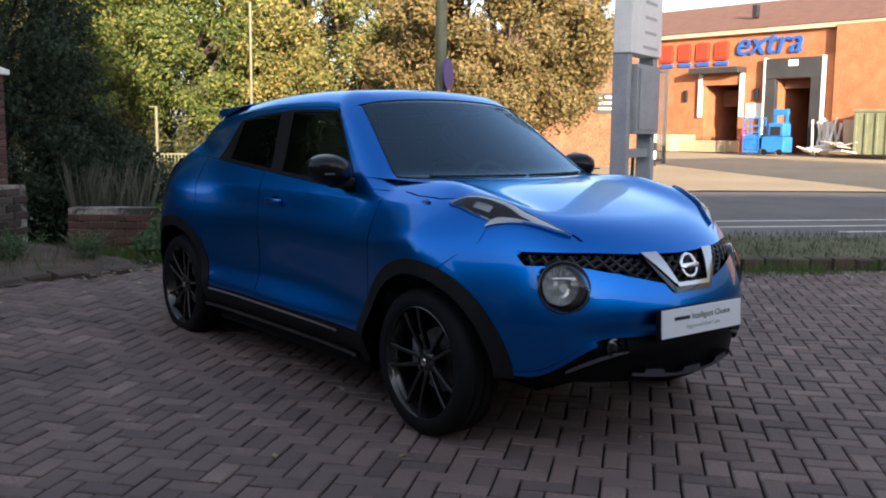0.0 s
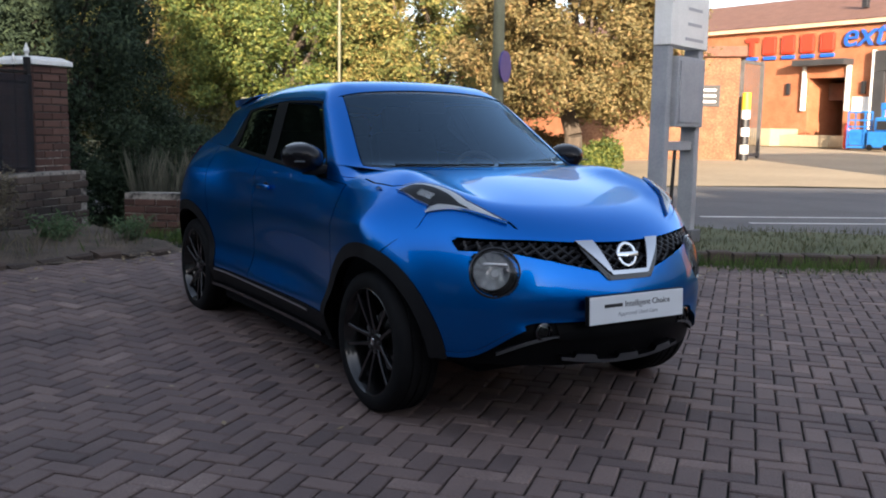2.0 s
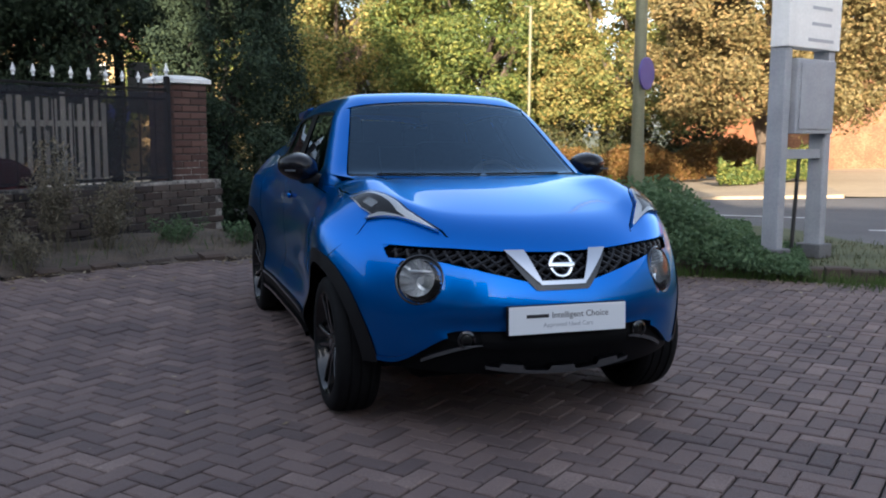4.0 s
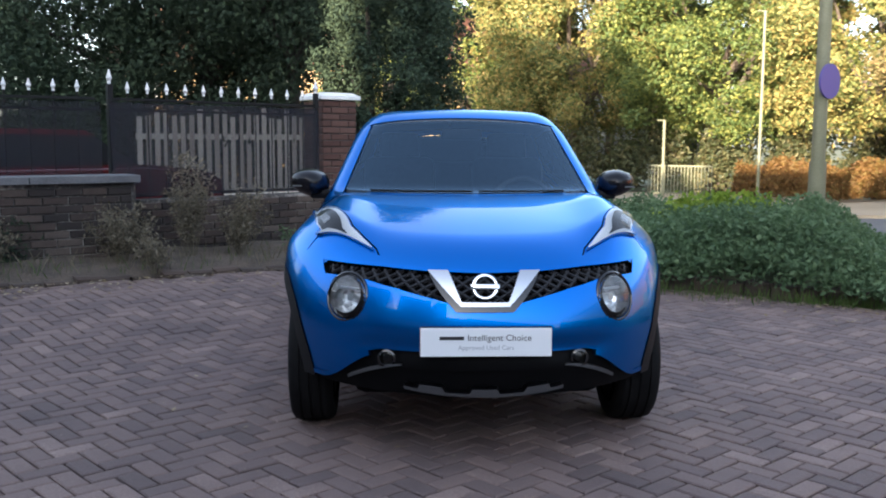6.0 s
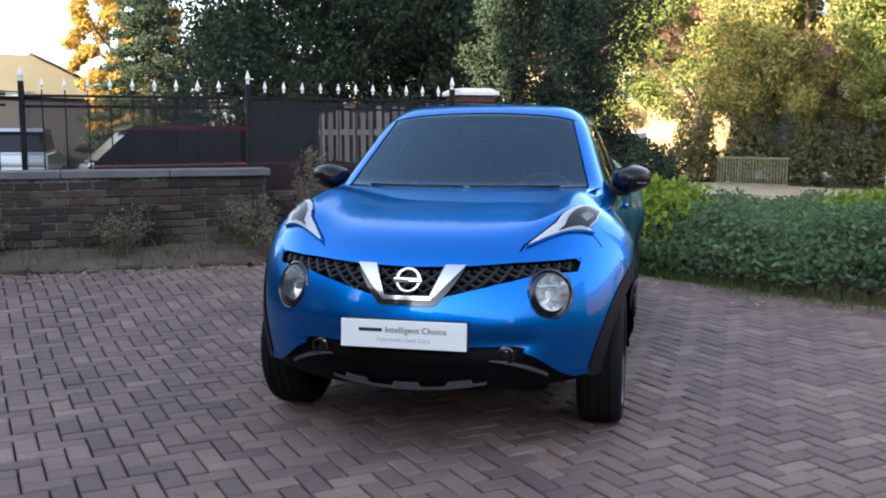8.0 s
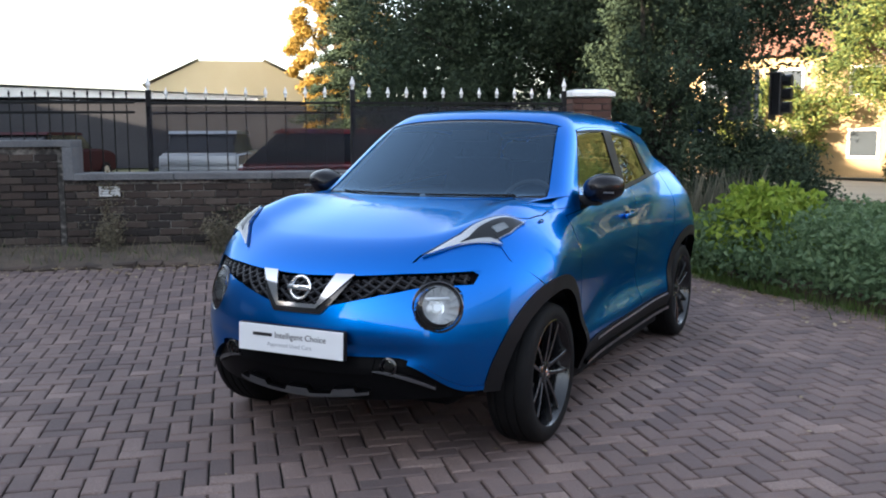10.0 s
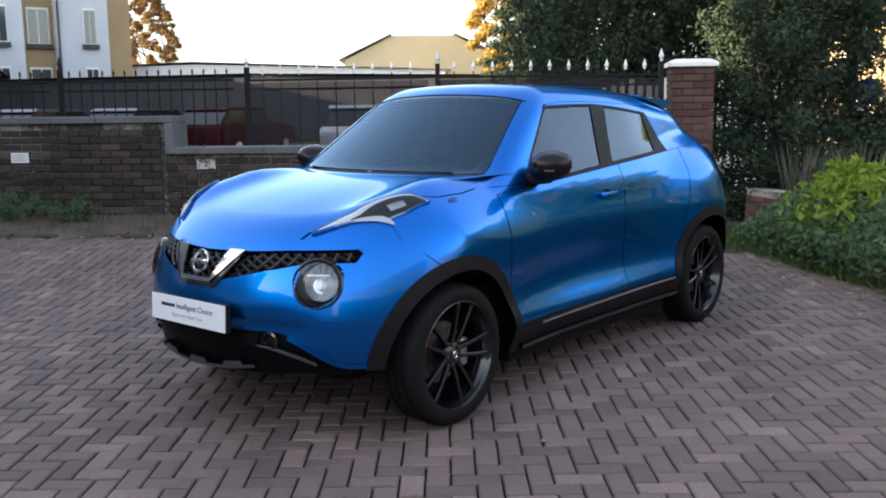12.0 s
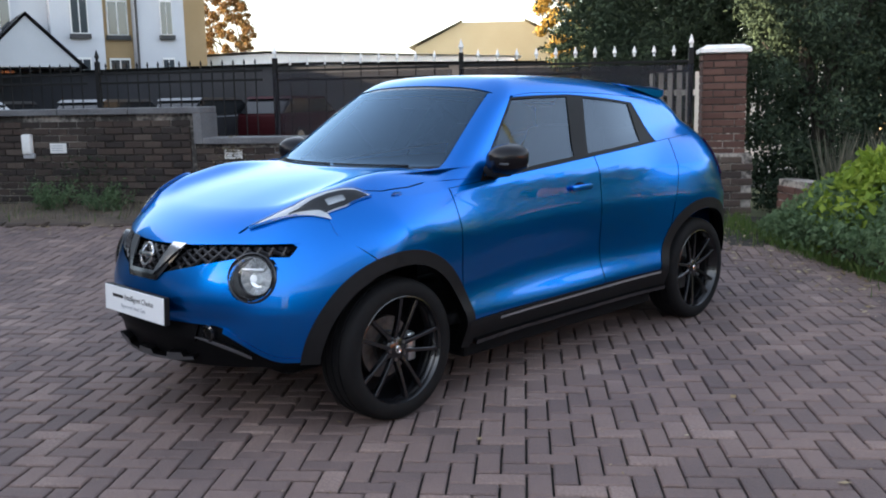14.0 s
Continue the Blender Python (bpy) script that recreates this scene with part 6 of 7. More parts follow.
def railing(u0, u1, v, h):
    ob = new("guard_rail")
    p = uv(u0, v)
    ob.matrix_world = pose(p.x, p.y, float(far_z(p.x, p.y)) + 0.07, 0, 0, U_DEG)
    tagged(ob, "pale grey pedestrian guard rail of upright bars", "guard rail")
    w = u1 - u0
    for z in (0.12, h):
        part("rail", box(bmesh.new(), w / 2, 0, z, w, 0.04, 0.04), COLUMN, ob)
    for i in range(int(w / 0.11) + 1):
        part("bar", box(bmesh.new(), i * 0.11, 0, h / 2 + 0.03, 0.028, 0.02, h), COLUMN, ob)


railing(-4.6, -2.5, 21.2, 1.0)
railing(-10.4, -7.8, 21.4, 1.0)


# ---- dealership totem in the bed ----
def totem():
    ob = thing("totem_sign", "grey steel two-legged dealership sign with white board", "sign", at=pose(4.46, 2.10, 0.06, 0, 0, 20.0))
    for x in (-0.375, 0.375):
        leg = part("leg", box(bmesh.new(), x, 0, 1.9, 0.11, 0.17, 3.9, 0.012), OLD_STEEL, ob)
        part("foot_plate", box(bmesh.new(), x, 0, 0.10, 0.24, 0.26, 0.14, 0.01), STONE, leg, "concrete footing")
    part("cabinet", box(bmesh.new(), 0.03, -0.03, 1.61, 0.66, 0.22, 0.70, 0.01), OLD_STEEL, ob, "grey steel cabinet between the legs")
    part("cabinet_door", box(bmesh.new(), 0.03, -0.148, 1.61, 0.58, 0.012, 0.61, 0.003), OLD_STEEL, ob)
    part("crossbar", box(bmesh.new(), 0, 0, 1.065, 0.64, 0.10, 0.09, 0.006), OLD_STEEL, ob)
    part("board", box(bmesh.new(), 0, -0.02, 3.00, 0.90, 0.19, 1.88, 0.008), WHITE_PAINT, ob, "white sign board")
    for k in range(5):
        part("wording_bar", box(bmesh.new(), 0.10, -0.117, 2.14 + 0.15 * k, 0.34 if k else 0.44, 0.003, 0.03), INK_GREY, ob)
    part("cable", tube(bmesh.new(), (0.0, 0.02, 0.05), (0.02, 0.0, 1.05), 0.02, seg=6), INK, ob)


totem()


# ---- the supermarket's loading bays ----
FACE = Vector((39.2, 35.7, 0))            # far end of the facade
FDIR = Vector((1.3, -19.2, 0)).normalized()
F_DEG = math.degrees(math.atan2(FDIR.y, FDIR.x))


BRICK_BROWN = material("brown-orange brick", (0.22, 0.10, 0.05), 0.9, tones=[(0.125, 0.060, 0.034), (0.200, 0.095, 0.050), (0.275, 0.145, 0.080)], scale=2.5, fine=16, fine_share=0.6, span=(0.35, 0.65), bump=0.5, bump_scale=14, bump_depth=0.02)
EAVES = material("buff eaves board", (0.55, 0.38, 0.26), 0.8, tones=[(0.46, 0.30, 0.19), (0.60, 0.43, 0.30)], scale=1)


def store():
    z0 = 0.50
    at = pose(FACE.x, FACE.y, z0, 0, 0, F_DEG)
    ob = thing("supermarket", "orange brick supermarket with loading bays and tiled roof", "building", at=at)
    L, H = 62.0, 6.1
    # front wall around two bay openings
    bays = [(8.65, 10.70, 0.6, 3.55), (12.90, 14.75, 0.0, 3.75)]
    x = -22.0
    for i, (a, b, s0, s1) in enumerate(bays):
        part("wall", box(bmesh.new(), (x + a) / 2, 0.2, H / 2, a - x, 0.4, H), BRICK_ORANGE, ob)
        part("wall_over_bay", box(bmesh.new(), (a + b) / 2, 0.2, (s1 + H) / 2, b - a, 0.4, H - s1), BRICK_ORANGE, ob)
        if s0:
            part("dock_base", box(bmesh.new(), (a + b) / 2, 0.0, s0 / 2, b - a, 0.8, s0), YARD, ob)
        part("bay_back", box(bmesh.new(), (a + b) / 2, 5.0, H / 2, b - a + 0.5, 0.2, H), SHUTTER, ob)
        for xx in (a - 0.13, b + 0.13):
            part("bay_side", box(bmesh.new(), xx + (0.0), 2.7, H / 2, 0.2, 4.5, H), BRICK_ORANGE, ob)
        part("bay_ceiling", box(bmesh.new(), (a + b) / 2, 2.7, s1 + 0.1, b - a, 4.5, 0.15), SHUTTER, ob)
        x = b
    part("wall", box(bmesh.new(), (x + 40) / 2, 0.2, H / 2, 40 - x, 0.4, H), BRICK_ORANGE, ob)
    part("end_wall", box(bmesh.new(), -22, 10, H / 2, 0.4, 20, H), BRICK_ORANGE, ob)
    part("eaves_board", box(bmesh.new(), 9, -0.1, H + 0.12, 62, 0.5, 0.20), EAVES, ob)
    bm = bmesh.new()
    vs = [bm.verts.new(c) for c in ((-22.3, -0.4, H + 0.25), (40.3, -0.4, H + 0.25), (40.3, 8, H + 2.8), (-22.3, 8, H + 2.8), (-22.3, 16, H + 0.25), (40.3, 16, H + 0.25))]
    for f in ((0, 1, 2, 3), (3, 2, 5, 4)):
        bm.faces.new([vs[k] for k in f])
    part("roof", bm, TILE, ob)
    # canopies, door surrounds
    part("bay_canopy", box(bmesh.new(), 9.62, -0.45, 4.28, 2.95, 0.9, 0.30, 0.02), SHUTTER, ob)
    part("bay_panel", box(bmesh.new(), 9.68, -0.03, 3.82, 2.3, 0.10, 0.56), BRICK_ORANGE, ob)
    for xx in (8.45, 10.92):
        part("bay_jamb", box(bmesh.new(), xx, -0.1, 3.0, 0.16, 0.22, 2.3), WHITE_PAINT, ob)
    # black dock shelter round the wide bay
    part("shelter_head", box(bmesh.new(), 13.83, -0.16, 4.26, 3.0, 0.34, 1.0, 0.02), SHUTTER, ob)
    for xx, w in ((12.62, 0.56), (15.05, 0.58)):
        part("shelter_side", box(bmesh.new(), xx, -0.16, 1.88, w, 0.34, 3.74, 0.02), SHUTTER, ob)
    for xx in (12.30, 15.37):
        part("shelter_edge", box(bmesh.new(), xx, -0.18, 2.4, 0.07, 0.40, 4.8), WHITE_PAINT, ob)
    part("bay_notice", box(bmesh.new(), 13.83, -0.35, 4.50, 0.5, 0.03, 0.30), WHITE_PAINT, ob)
    part("roller_door", box(bmesh.new(), 13.82, 0.7, 3.50, 1.84, 0.1, 0.42), TILE, ob)
    part("roller_door", box(bmesh.new(), 9.68, 1.9, 2.9, 2.0, 0.1, 0.9), TILE, ob)
    part("parcel_stack", box(bmesh.new(), 9.9, 3.0, 1.4, 0.8, 0.8, 1.3, 0.03), WHITE_PAINT, ob)
    part("wall_notice", box(bmesh.new(), 11.65, -0.02, 2.15, 0.95, 0.05, 0.80), WHITE_PAINT, ob)
    for xx in (7.5, 11.75):
        part("bay_signal", box(bmesh.new(), xx, -0.08, 3.0, 0.22, 0.16, 0.62, 0.03), INK, ob)
    part("wall_lamp", box(bmesh.new(), 16.9, -0.2, 4.35, 0.35, 0.4, 0.25, 0.04), GALV, ob)
    # the wall steps forward beyond the bays
    part("wall_block", box(bmesh.new(), 28.0, 0.0, H / 2 + 0.05, 24.0, 0.9, H + 0.1), BRICK_ORANGE, ob)
    for k in range(6):
        part("rafter_vent", box(bmesh.new(), 10.2 + 7 * (k - 2), 2.2, H + 1.45, 0.3, 0.3, 0.7, 0.03), INK, ob) if k == 2 else None
    # sign: plain red blocks for the name, azure dashes below, then the word beside it
    for k in range(5):
        bx = 5.10 + k * 1.14
        bm = bmesh.new()
        if k == 0:
            box(bm, bx, -0.1, 5.70, 0.80, 0.1, 0.22)
            box(bm, bx, -0.1, 5.22, 0.26, 0.1, 0.74)
        else:
            box(bm, bx, -0.1, 5.34, 0.78, 0.1, 0.94, 0.10)
        part("name_block", bm, RED_SIGN, ob, "red sign block")
        bm = box(bmesh.new(), bx, -0.1, 4.68, 0.80, 0.1, 0.20, 0.04)
        part("name_dash", bm, AZURE_SIGN, ob, "blue sign dash")
    cu = bpy.data.curves.new("wording", "FONT")
    cu.body, cu.size, cu.extrude, cu.shear, cu.resolution_u = "extra", 1.75, 0.05, 0.25, 3
    tmp = new("wording", cu)
    me = bpy.data.meshes.new_from_object(tmp.evaluated_get(bpy.context.evaluated_depsgraph_get()))
    bpy.data.objects.remove(tmp)
    me.materials.clear()
    me.materials.append(AZURE_SIGN)
    t = new("wording", me)
    t.parent = ob
    t.matrix_local = pose(10.4, -0.12, 5.05, 90, 0, 0)
    # raised dock with steps
    part("dock", box(bmesh.new(), 5.6, -1.2, 0.45, 5.2, 2.4, 0.9, 0.03), YARD, ob)
    part("dock", box(bmesh.new(), 9.6, -0.8, 0.3, 2.8, 1.6, 0.6, 0.03), YARD, ob)


store()


def cage(u, v, turn, seed):
    p = Vector((u, v, 0))
    ob = thing("roll_cage", "blue steel delivery roll cage in the yard", "roll cage", "roll cages", at=pose(u, v, 0.45, 0, 0, turn))
    for x in (-0.4, 0.4):
        for y in (-0.35, 0.35):
            part("post", box(bmesh.new(), x, y, 0.95, 0.05, 0.05, 1.75), BLUE_CAGE, ob)
    part("base", box(bmesh.new(), 0, 0, 0.15, 0.85, 0.75, 0.1), BLUE_CAGE, ob)
    for z in (0.5, 0.8, 1.1, 1.4, 1.78):
        for y in (-0.36, 0.36):
            part("bar", box(bmesh.new(), 0, y, z, 0.8, 0.03, 0.06), BLUE_CAGE, ob)
        for x in (-0.41, 0.41):
            part("bar", box(bmesh.new(), x, 0, z, 0.03, 0.7, 0.06), BLUE_CAGE, ob)
    part("crate", box(bmesh.new(), 0, 0, 0.6, 0.72, 0.62, 0.75, 0.03), BLUE_CAGE, ob)
    return ob


c = FACE + FDIR * 13.35
cage(c.x - 2.6, c.y, F_DEG + 4, 0)


def yard_clutter():
    """A blue lift, a heap of boards and sheets, and a green container beside the dock."""
    def spot(along, out):
        c = FACE + FDIR * along
        return pose(c.x - out, c.y, 0.46, 0, 0, F_DEG)

    ob = thing("pallet_lift", "blue steel pallet lift standing before the dock", "lift truck", at=spot(14.55, 2.6))
    part("chassis", box(bmesh.new(), 0, 0, 0.50, 1.15, 0.9, 0.75, 0.05), BLUE_CAGE, ob)
    part("motor_cover", box(bmesh.new(), 0.1, 0, 1.20, 0.85, 0.7, 0.65, 0.08), BLUE_CAGE, ob)
    for xx in (-0.25, 0.30):
        part("mast", box(bmesh.new(), xx, 0.3, 1.25, 0.12, 0.12, 1.9), BLUE_CAGE, ob)
    part("head_bar", box(bmesh.new(), 0.02, 0.3, 2.05, 0.75, 0.2, 0.3, 0.03), BLUE_CAGE, ob)
    part("grille_panel", box(bmesh.new(), 0.1, -0.37, 1.15, 0.5, 0.03, 0.4), INK, ob)
    for xx in (-0.4, 0.4):
        part("wheel", tube(bmesh.new(), (xx, -0.5, 0.14), (xx, -0.38, 0.14), 0.14, seg=16), RUBBER, ob)
    ob = thing("gas_bottle", "red steel gas bottle beside the cage", "gas bottle", at=spot(12.55, 2.3))
    part("bottle_body", lathe(bmesh.new(), [(0.0, 0.0), (0.17, 0.02), (0.18, 0.1), (0.18, 1.0), (0.12, 1.2), (0.05, 1.26), (0.0, 1.27)], 20), RED_SIGN, ob, smooth=True)
    rng = random.Random(12)
    heap = thing("board_heap", "heap of pale boards and packing sheets", "rubbish heap", at=spot(16.4, 1.8))
    for k in range(16):
        part("board", box(bmesh.new(), 0, 0, 0.9, 0.10, 0.03, rng.uniform(1.3, 2.0), m=pose(rng.uniform(-0.9, 0.7), rng.uniform(0.4, 0.9), 0, rng.uniform(-16, 2), rng.uniform(-18, 18), 0)), PALE_WOOD, heap)
    for k in range(9):
        part("sheet", box(bmesh.new(), 0, 0, 0, rng.uniform(0.7, 1.4), rng.uniform(0.6, 1.0), 0.05, 0.01, m=pose(rng.uniform(-0.8, 1.6), rng.uniform(-0.9, 0.2), 0.12 + 0.06 * k, rng.uniform(-14, 14), rng.uniform(-16, 16), rng.uniform(0, 180))), PALE_WOOD, heap)
    ob = thing("waste_container", "weathered green steel waste container", "container", at=spot(19.4, 1.7))
    part("body", box(bmesh.new(), 0, 0, 1.05, 2.6, 1.5, 1.9, 0.04), CONTAINER, ob)
    for k in range(6):
        part("rib", box(bmesh.new(), -1.2 + 0.48 * k, -0.78, 1.05, 0.10, 0.08, 1.8), CONTAINER, ob)
    part("lid", box(bmesh.new(), 0, 0, 2.07, 2.7, 1.6, 0.14, 0.03), CONTAINER, ob)
    ob = thing("skip", "low ochre steel skip beside the container", "skip", at=spot(17.75, 1.6))
    part("body", prism(bmesh.new(), [(-0.45, 0.1), (0.45, 0.1), (0.55, 1.7), (-0.55, 1.7)], 1.2), EAVES, ob)


PALE_WOOD = material("pale timber", (0.5, 0.4, 0.27), 0.8, tones=[(0.48, 0.44, 0.38), (0.74, 0.70, 0.62)], scale=3, stretch=(1, 1, 0.2), island=0.5)
CONTAINER = material("faded green container paint", (0.16, 0.18, 0.10), 0.7, tones=[(0.11, 0.13, 0.075), (0.20, 0.21, 0.13)], scale=2, fine=20)

# brick outbuilding, yard gate and bollard near the trees
OLD_IRON = material("dark weathered steel", (0.09, 0.09, 0.09), 0.6, tones=[(0.06, 0.06, 0.06), (0.11, 0.11, 0.11)], scale=4)


def outbuilding():
    d = Vector((6.0, -6.7, 0)).normalized()
    turn = math.degrees(math.atan2(d.y, d.x))
    ob = thing("outbuilding", "sunlit orange brick outbuilding with brown flat roof", "building", at=pose(19.2, 21.6, 0.15, 0, 0, turn))
    part("wall", box(bmesh.new(), 2.9, 1.75, 1.8, 5.8, 3.5, 3.7), BRICK_BROWN, ob)
    part("roof", box(bmesh.new(), 2.9, 1.75, 3.80, 6.2, 3.9, 0.35, 0.03), TILE, ob)
    part("notice", box(bmesh.new(), 4.6, -0.03, 2.3, 1.15, 0.05, 0.72), SHUTTER, ob, "dark louvred vent")
    for k in range(3):
        part("wording_bar", box(bmesh.new(), 4.6, -0.062, 2.5 - 0.2 * k, 0.9, 0.01, 0.07), WHITE_PAINT, ob)
    g = thing("yard_gate", "tall grey steel yard gate standing open", "gate", at=pose(23.9, 17.9, 0.2, 0, 0, 19))
    for x in (0, 1.9):
        part("post", box(bmesh.new(), x, 0, 1.8, 0.12, 0.12, 3.6), OLD_IRON, g)
    for z in (0.2, 3.5):
        part("rail", box(bmesh.new(), 0.95, 0, z, 1.9, 0.08, 0.1), OLD_IRON, g)
    for k in range(1, 10):
        part("bar", box(bmesh.new(), k * 0.19, 0, 1.8, 0.03, 0.03, 3.3), OLD_IRON, g)
    b = thing("bollard", "yellow and black banded steel bollard", "bollard", at=pose(23.5, 17.3, 0.18))
    for k in range(8):
        part("band", tube(bmesh.new(), (0, 0, 0.3 * k), (0, 0, 0.3 * k + 0.3), 0.15, seg=12), YELLOW if k > 5 else (WHITE_PAINT if k % 2 else INK), b)


outbuilding()
yard_clutter()


def signal(x, y, z0, h, heads, turn):
    ob = thing("traffic_light", "traffic signal on a grey pole", "traffic light", "traffic signals", at=pose(x, y, z0, 0, 0, turn))
    part("pole", tube(bmesh.new(), (0, 0, 0), (0, 0, h), 0.057, seg=10), GALV, ob)
    for dx, tw in heads:
        head = thing_part("signal_head", ob)
        m = pose(dx, -0.05, h - 0.55, 0, 0, tw)
        part("backing_board", box(bmesh.new(), 0, 0, 0, 0.52, 0.03, 1.15, 0.01, m=m), INK, head)
        part("housing", box(bmesh.new(), 0, -0.12, 0, 0.32, 0.2, 0.95, 0.03, m=m), INK, head)
        for k in range(3):
            part("lamp_hood", tube(bmesh.new(), m @ Vector((0, -0.22, 0.3 - 0.3 * k)), m @ Vector((0, -0.42, 0.3 - 0.3 * k)), 0.12, 0.13, 14), INK, head)


signal(3.95, 36.5, -0.9, 4.4, ((0.3, 30),), -5)
signal(-1.16, 17.1, -0.2, 3.0, ((-0.36, 190), (0.34, 75)), 8)
ob = thing("round_sign", "round blue road sign on a grey post", "sign", at=pose(-1.97, 14.6, 0, 0, 0, 14))
part("post", tube(bmesh.new(), (0, 0, 0), (0, 0, 1.9), 0.04, seg=8), GALV, ob)
part("sign_face", tube(bmesh.new(), (0, -0.05, 1.62), (0, -0.07, 1.62), 0.25, seg=28), BLUE_SIGN, ob)


# ---- beyond the wall: car park, flats, sheds ----
def flats():
    ob = thing("apartment_building", "three-storey white and ochre rendered flats", "building", at=pose(-41.3, 12.7, 0, 0, 0, 76))
    H = 9.5
    for a, b, m, back in ((-14, 2.3, RENDER_W, 0.6), (2.3, 4.7, RENDER_W, 0.0), (4.7, 6.2, RENDER_Y, 0.7), (6.2, 8.6, RENDER_W, 0.0), (8.6, 9.8, RENDER_Y, 0.4)):
        part("wall", box(bmesh.new(), (a + b) / 2, 4 + back, H / 2, b - a - 0.01, 8, H), m, ob)
    for x, back, w in ((-10.5, 0.6, 1.0), (-7.0, 0.6, 1.0), (-3.5, 0.6, 1.0), (0.2, 0.6, 1.0), (3.6, 0, 0.8), (5.5, 0.7, 1.0), (7.7, 0, 0.6)):
        for z in (1.85, 4.65, 7.25):
            win = thing_part("window", ob)
            part("frame", box(bmesh.new(), x, back - 0.02, z + 0.8, w, 0.10, 1.75), WHITE_PAINT, win)
            for dx in (-w * 0.235, w * 0.235):
                part("pane", box(bmesh.new(), x + dx, back - 0.075, z + 0.8, w * 0.40, 0.02, 1.55), PANE, win)
            part("sill", box(bmesh.new(), x, back - 0.10, z - 0.14, w + 0.15, 0.2, 0.22), SHUTTER, win)
    part("roof", box(bmesh.new(), -2.1, 4, H + 0.15, 24.2, 9.0, 0.3), SHUTTER, ob)
    bm = prism(bmesh.new(), [(-2.2, 3.0), (2.2, 3.0), (0.0, 5.2)], 3.0, Matrix.Translation((0.9, -2.4, 0)))
    part("porch", bm, RENDER_W, ob)
    for sgn in (-1, 1):
        bm = bmesh.new()
        vs = [bm.verts.new(c) for c in ((0.9, -2.6, 5.38), (0.9, 0.6, 5.38), (0.9 + sgn * 2.5, 0.6, 2.9), (0.9 + sgn * 2.5, -2.6, 2.9))]
        bm.faces.new(vs)
        part("porch_roof", bm, SHUTTER, ob)
    part("drainpipe", tube(bmesh.new(), (6.25, -0.06, 0), (6.25, -0.06, H), 0.06, seg=8), INK, ob)


flats()


def house(x, y, turn, w, d, h, wall_mat, label):
    ob = thing("house", label, "building", at=pose(x, y, -0.6, 0, 0, turn))
    part("wall", box(bmesh.new(), 0, d / 2, h / 2, w, d, h), wall_mat, ob)
    bm = prism(bmesh.new(), [(-d / 2 - 0.4, h), (d / 2 + 0.4, h), (0, h + d * 0.42)], w + 0.6, Matrix.Translation((w / 2 + 0.3, d / 2, 0)) @ pose(0, 0, 0, 0, 0, 90))
    part("roof", bm, TILE, ob)
    for k in range(int(w / 3.2)):
        for z in (0.9, 3.6):
            win = thing_part("window", ob)
            xx = -w / 2 + 1.6 + 3.2 * k
            part("frame", box(bmesh.new(), xx, -0.02, z + 0.6, 1.3, 0.1, 1.3), WHITE_PAINT, win)
            part("pane", box(bmesh.new(), xx, -0.08, z + 0.6, 1.1, 0.02, 1.1), PANE, win)


house(-5.0, 40, -4, 19, 8, 5.4, RENDER_Y, "sunlit ochre rendered house beyond the crossing")
house(9.0, 47, -10, 16, 8, 5.2, RENDER_W, "pale rendered house behind the trees")


def shed(name, label, x, y, turn, w, d, h, rise, wall_mat, roof_mat, flat=0.0):
    ob = thing(name, label, "building", at=pose(x, y, 0, 0, 0, turn))
    bm = prism(bmesh.new(), [(-w / 2, 0), (w / 2, 0), (w / 2, h), (flat * w / 2, h + rise), (-flat * w / 2 - 0.001, h + rise), (-w / 2, h)], d)
    part("wall", bm, wall_mat, ob)
    for sgn in (-1, 1):
        bm = bmesh.new()
        vs = [bm.verts.new(c) for c in ((sgn * flat * w / 2, -0.3, h + rise + 0.12), (sgn * flat * w / 2, d + 0.3, h + rise + 0.12), (sgn * (w / 2 + 0.4), d + 0.3, h), (sgn * (w / 2 + 0.4), -0.3, h))]
        bm.faces.new(vs if sgn < 0 else vs[::-1])
        part("roof", bm, roof_mat, ob)
    return ob


DARK_UNIT = material("dark grey-blue cladding", (0.02, 0.021, 0.025), 0.7, spec=0.2, tones=[(0.022, 0.023, 0.028), (0.045, 0.047, 0.055)], scale=0.5)
shed("warehouse", "cream-clad industrial shed with a shallow gable", -32.7, 37.0, 42, 9.0, 24, 4.15, 1.35, CREAM, CREAM, 0.40)
shed("warehouse", "long low white industrial shed", -38, 25, 42, 26, 12, 3.35, 0.4, WHITE_PAINT, WHITE_PAINT)
shed("warehouse", "low dark industrial unit beyond the car park", -30, 22, 42, 30, 3, 2.75, 0.1, DARK_UNIT, DARK_UNIT)


CAR_PANE = material("dark car window", (0.015, 0.016, 0.018), 0.12, spec=0.35)


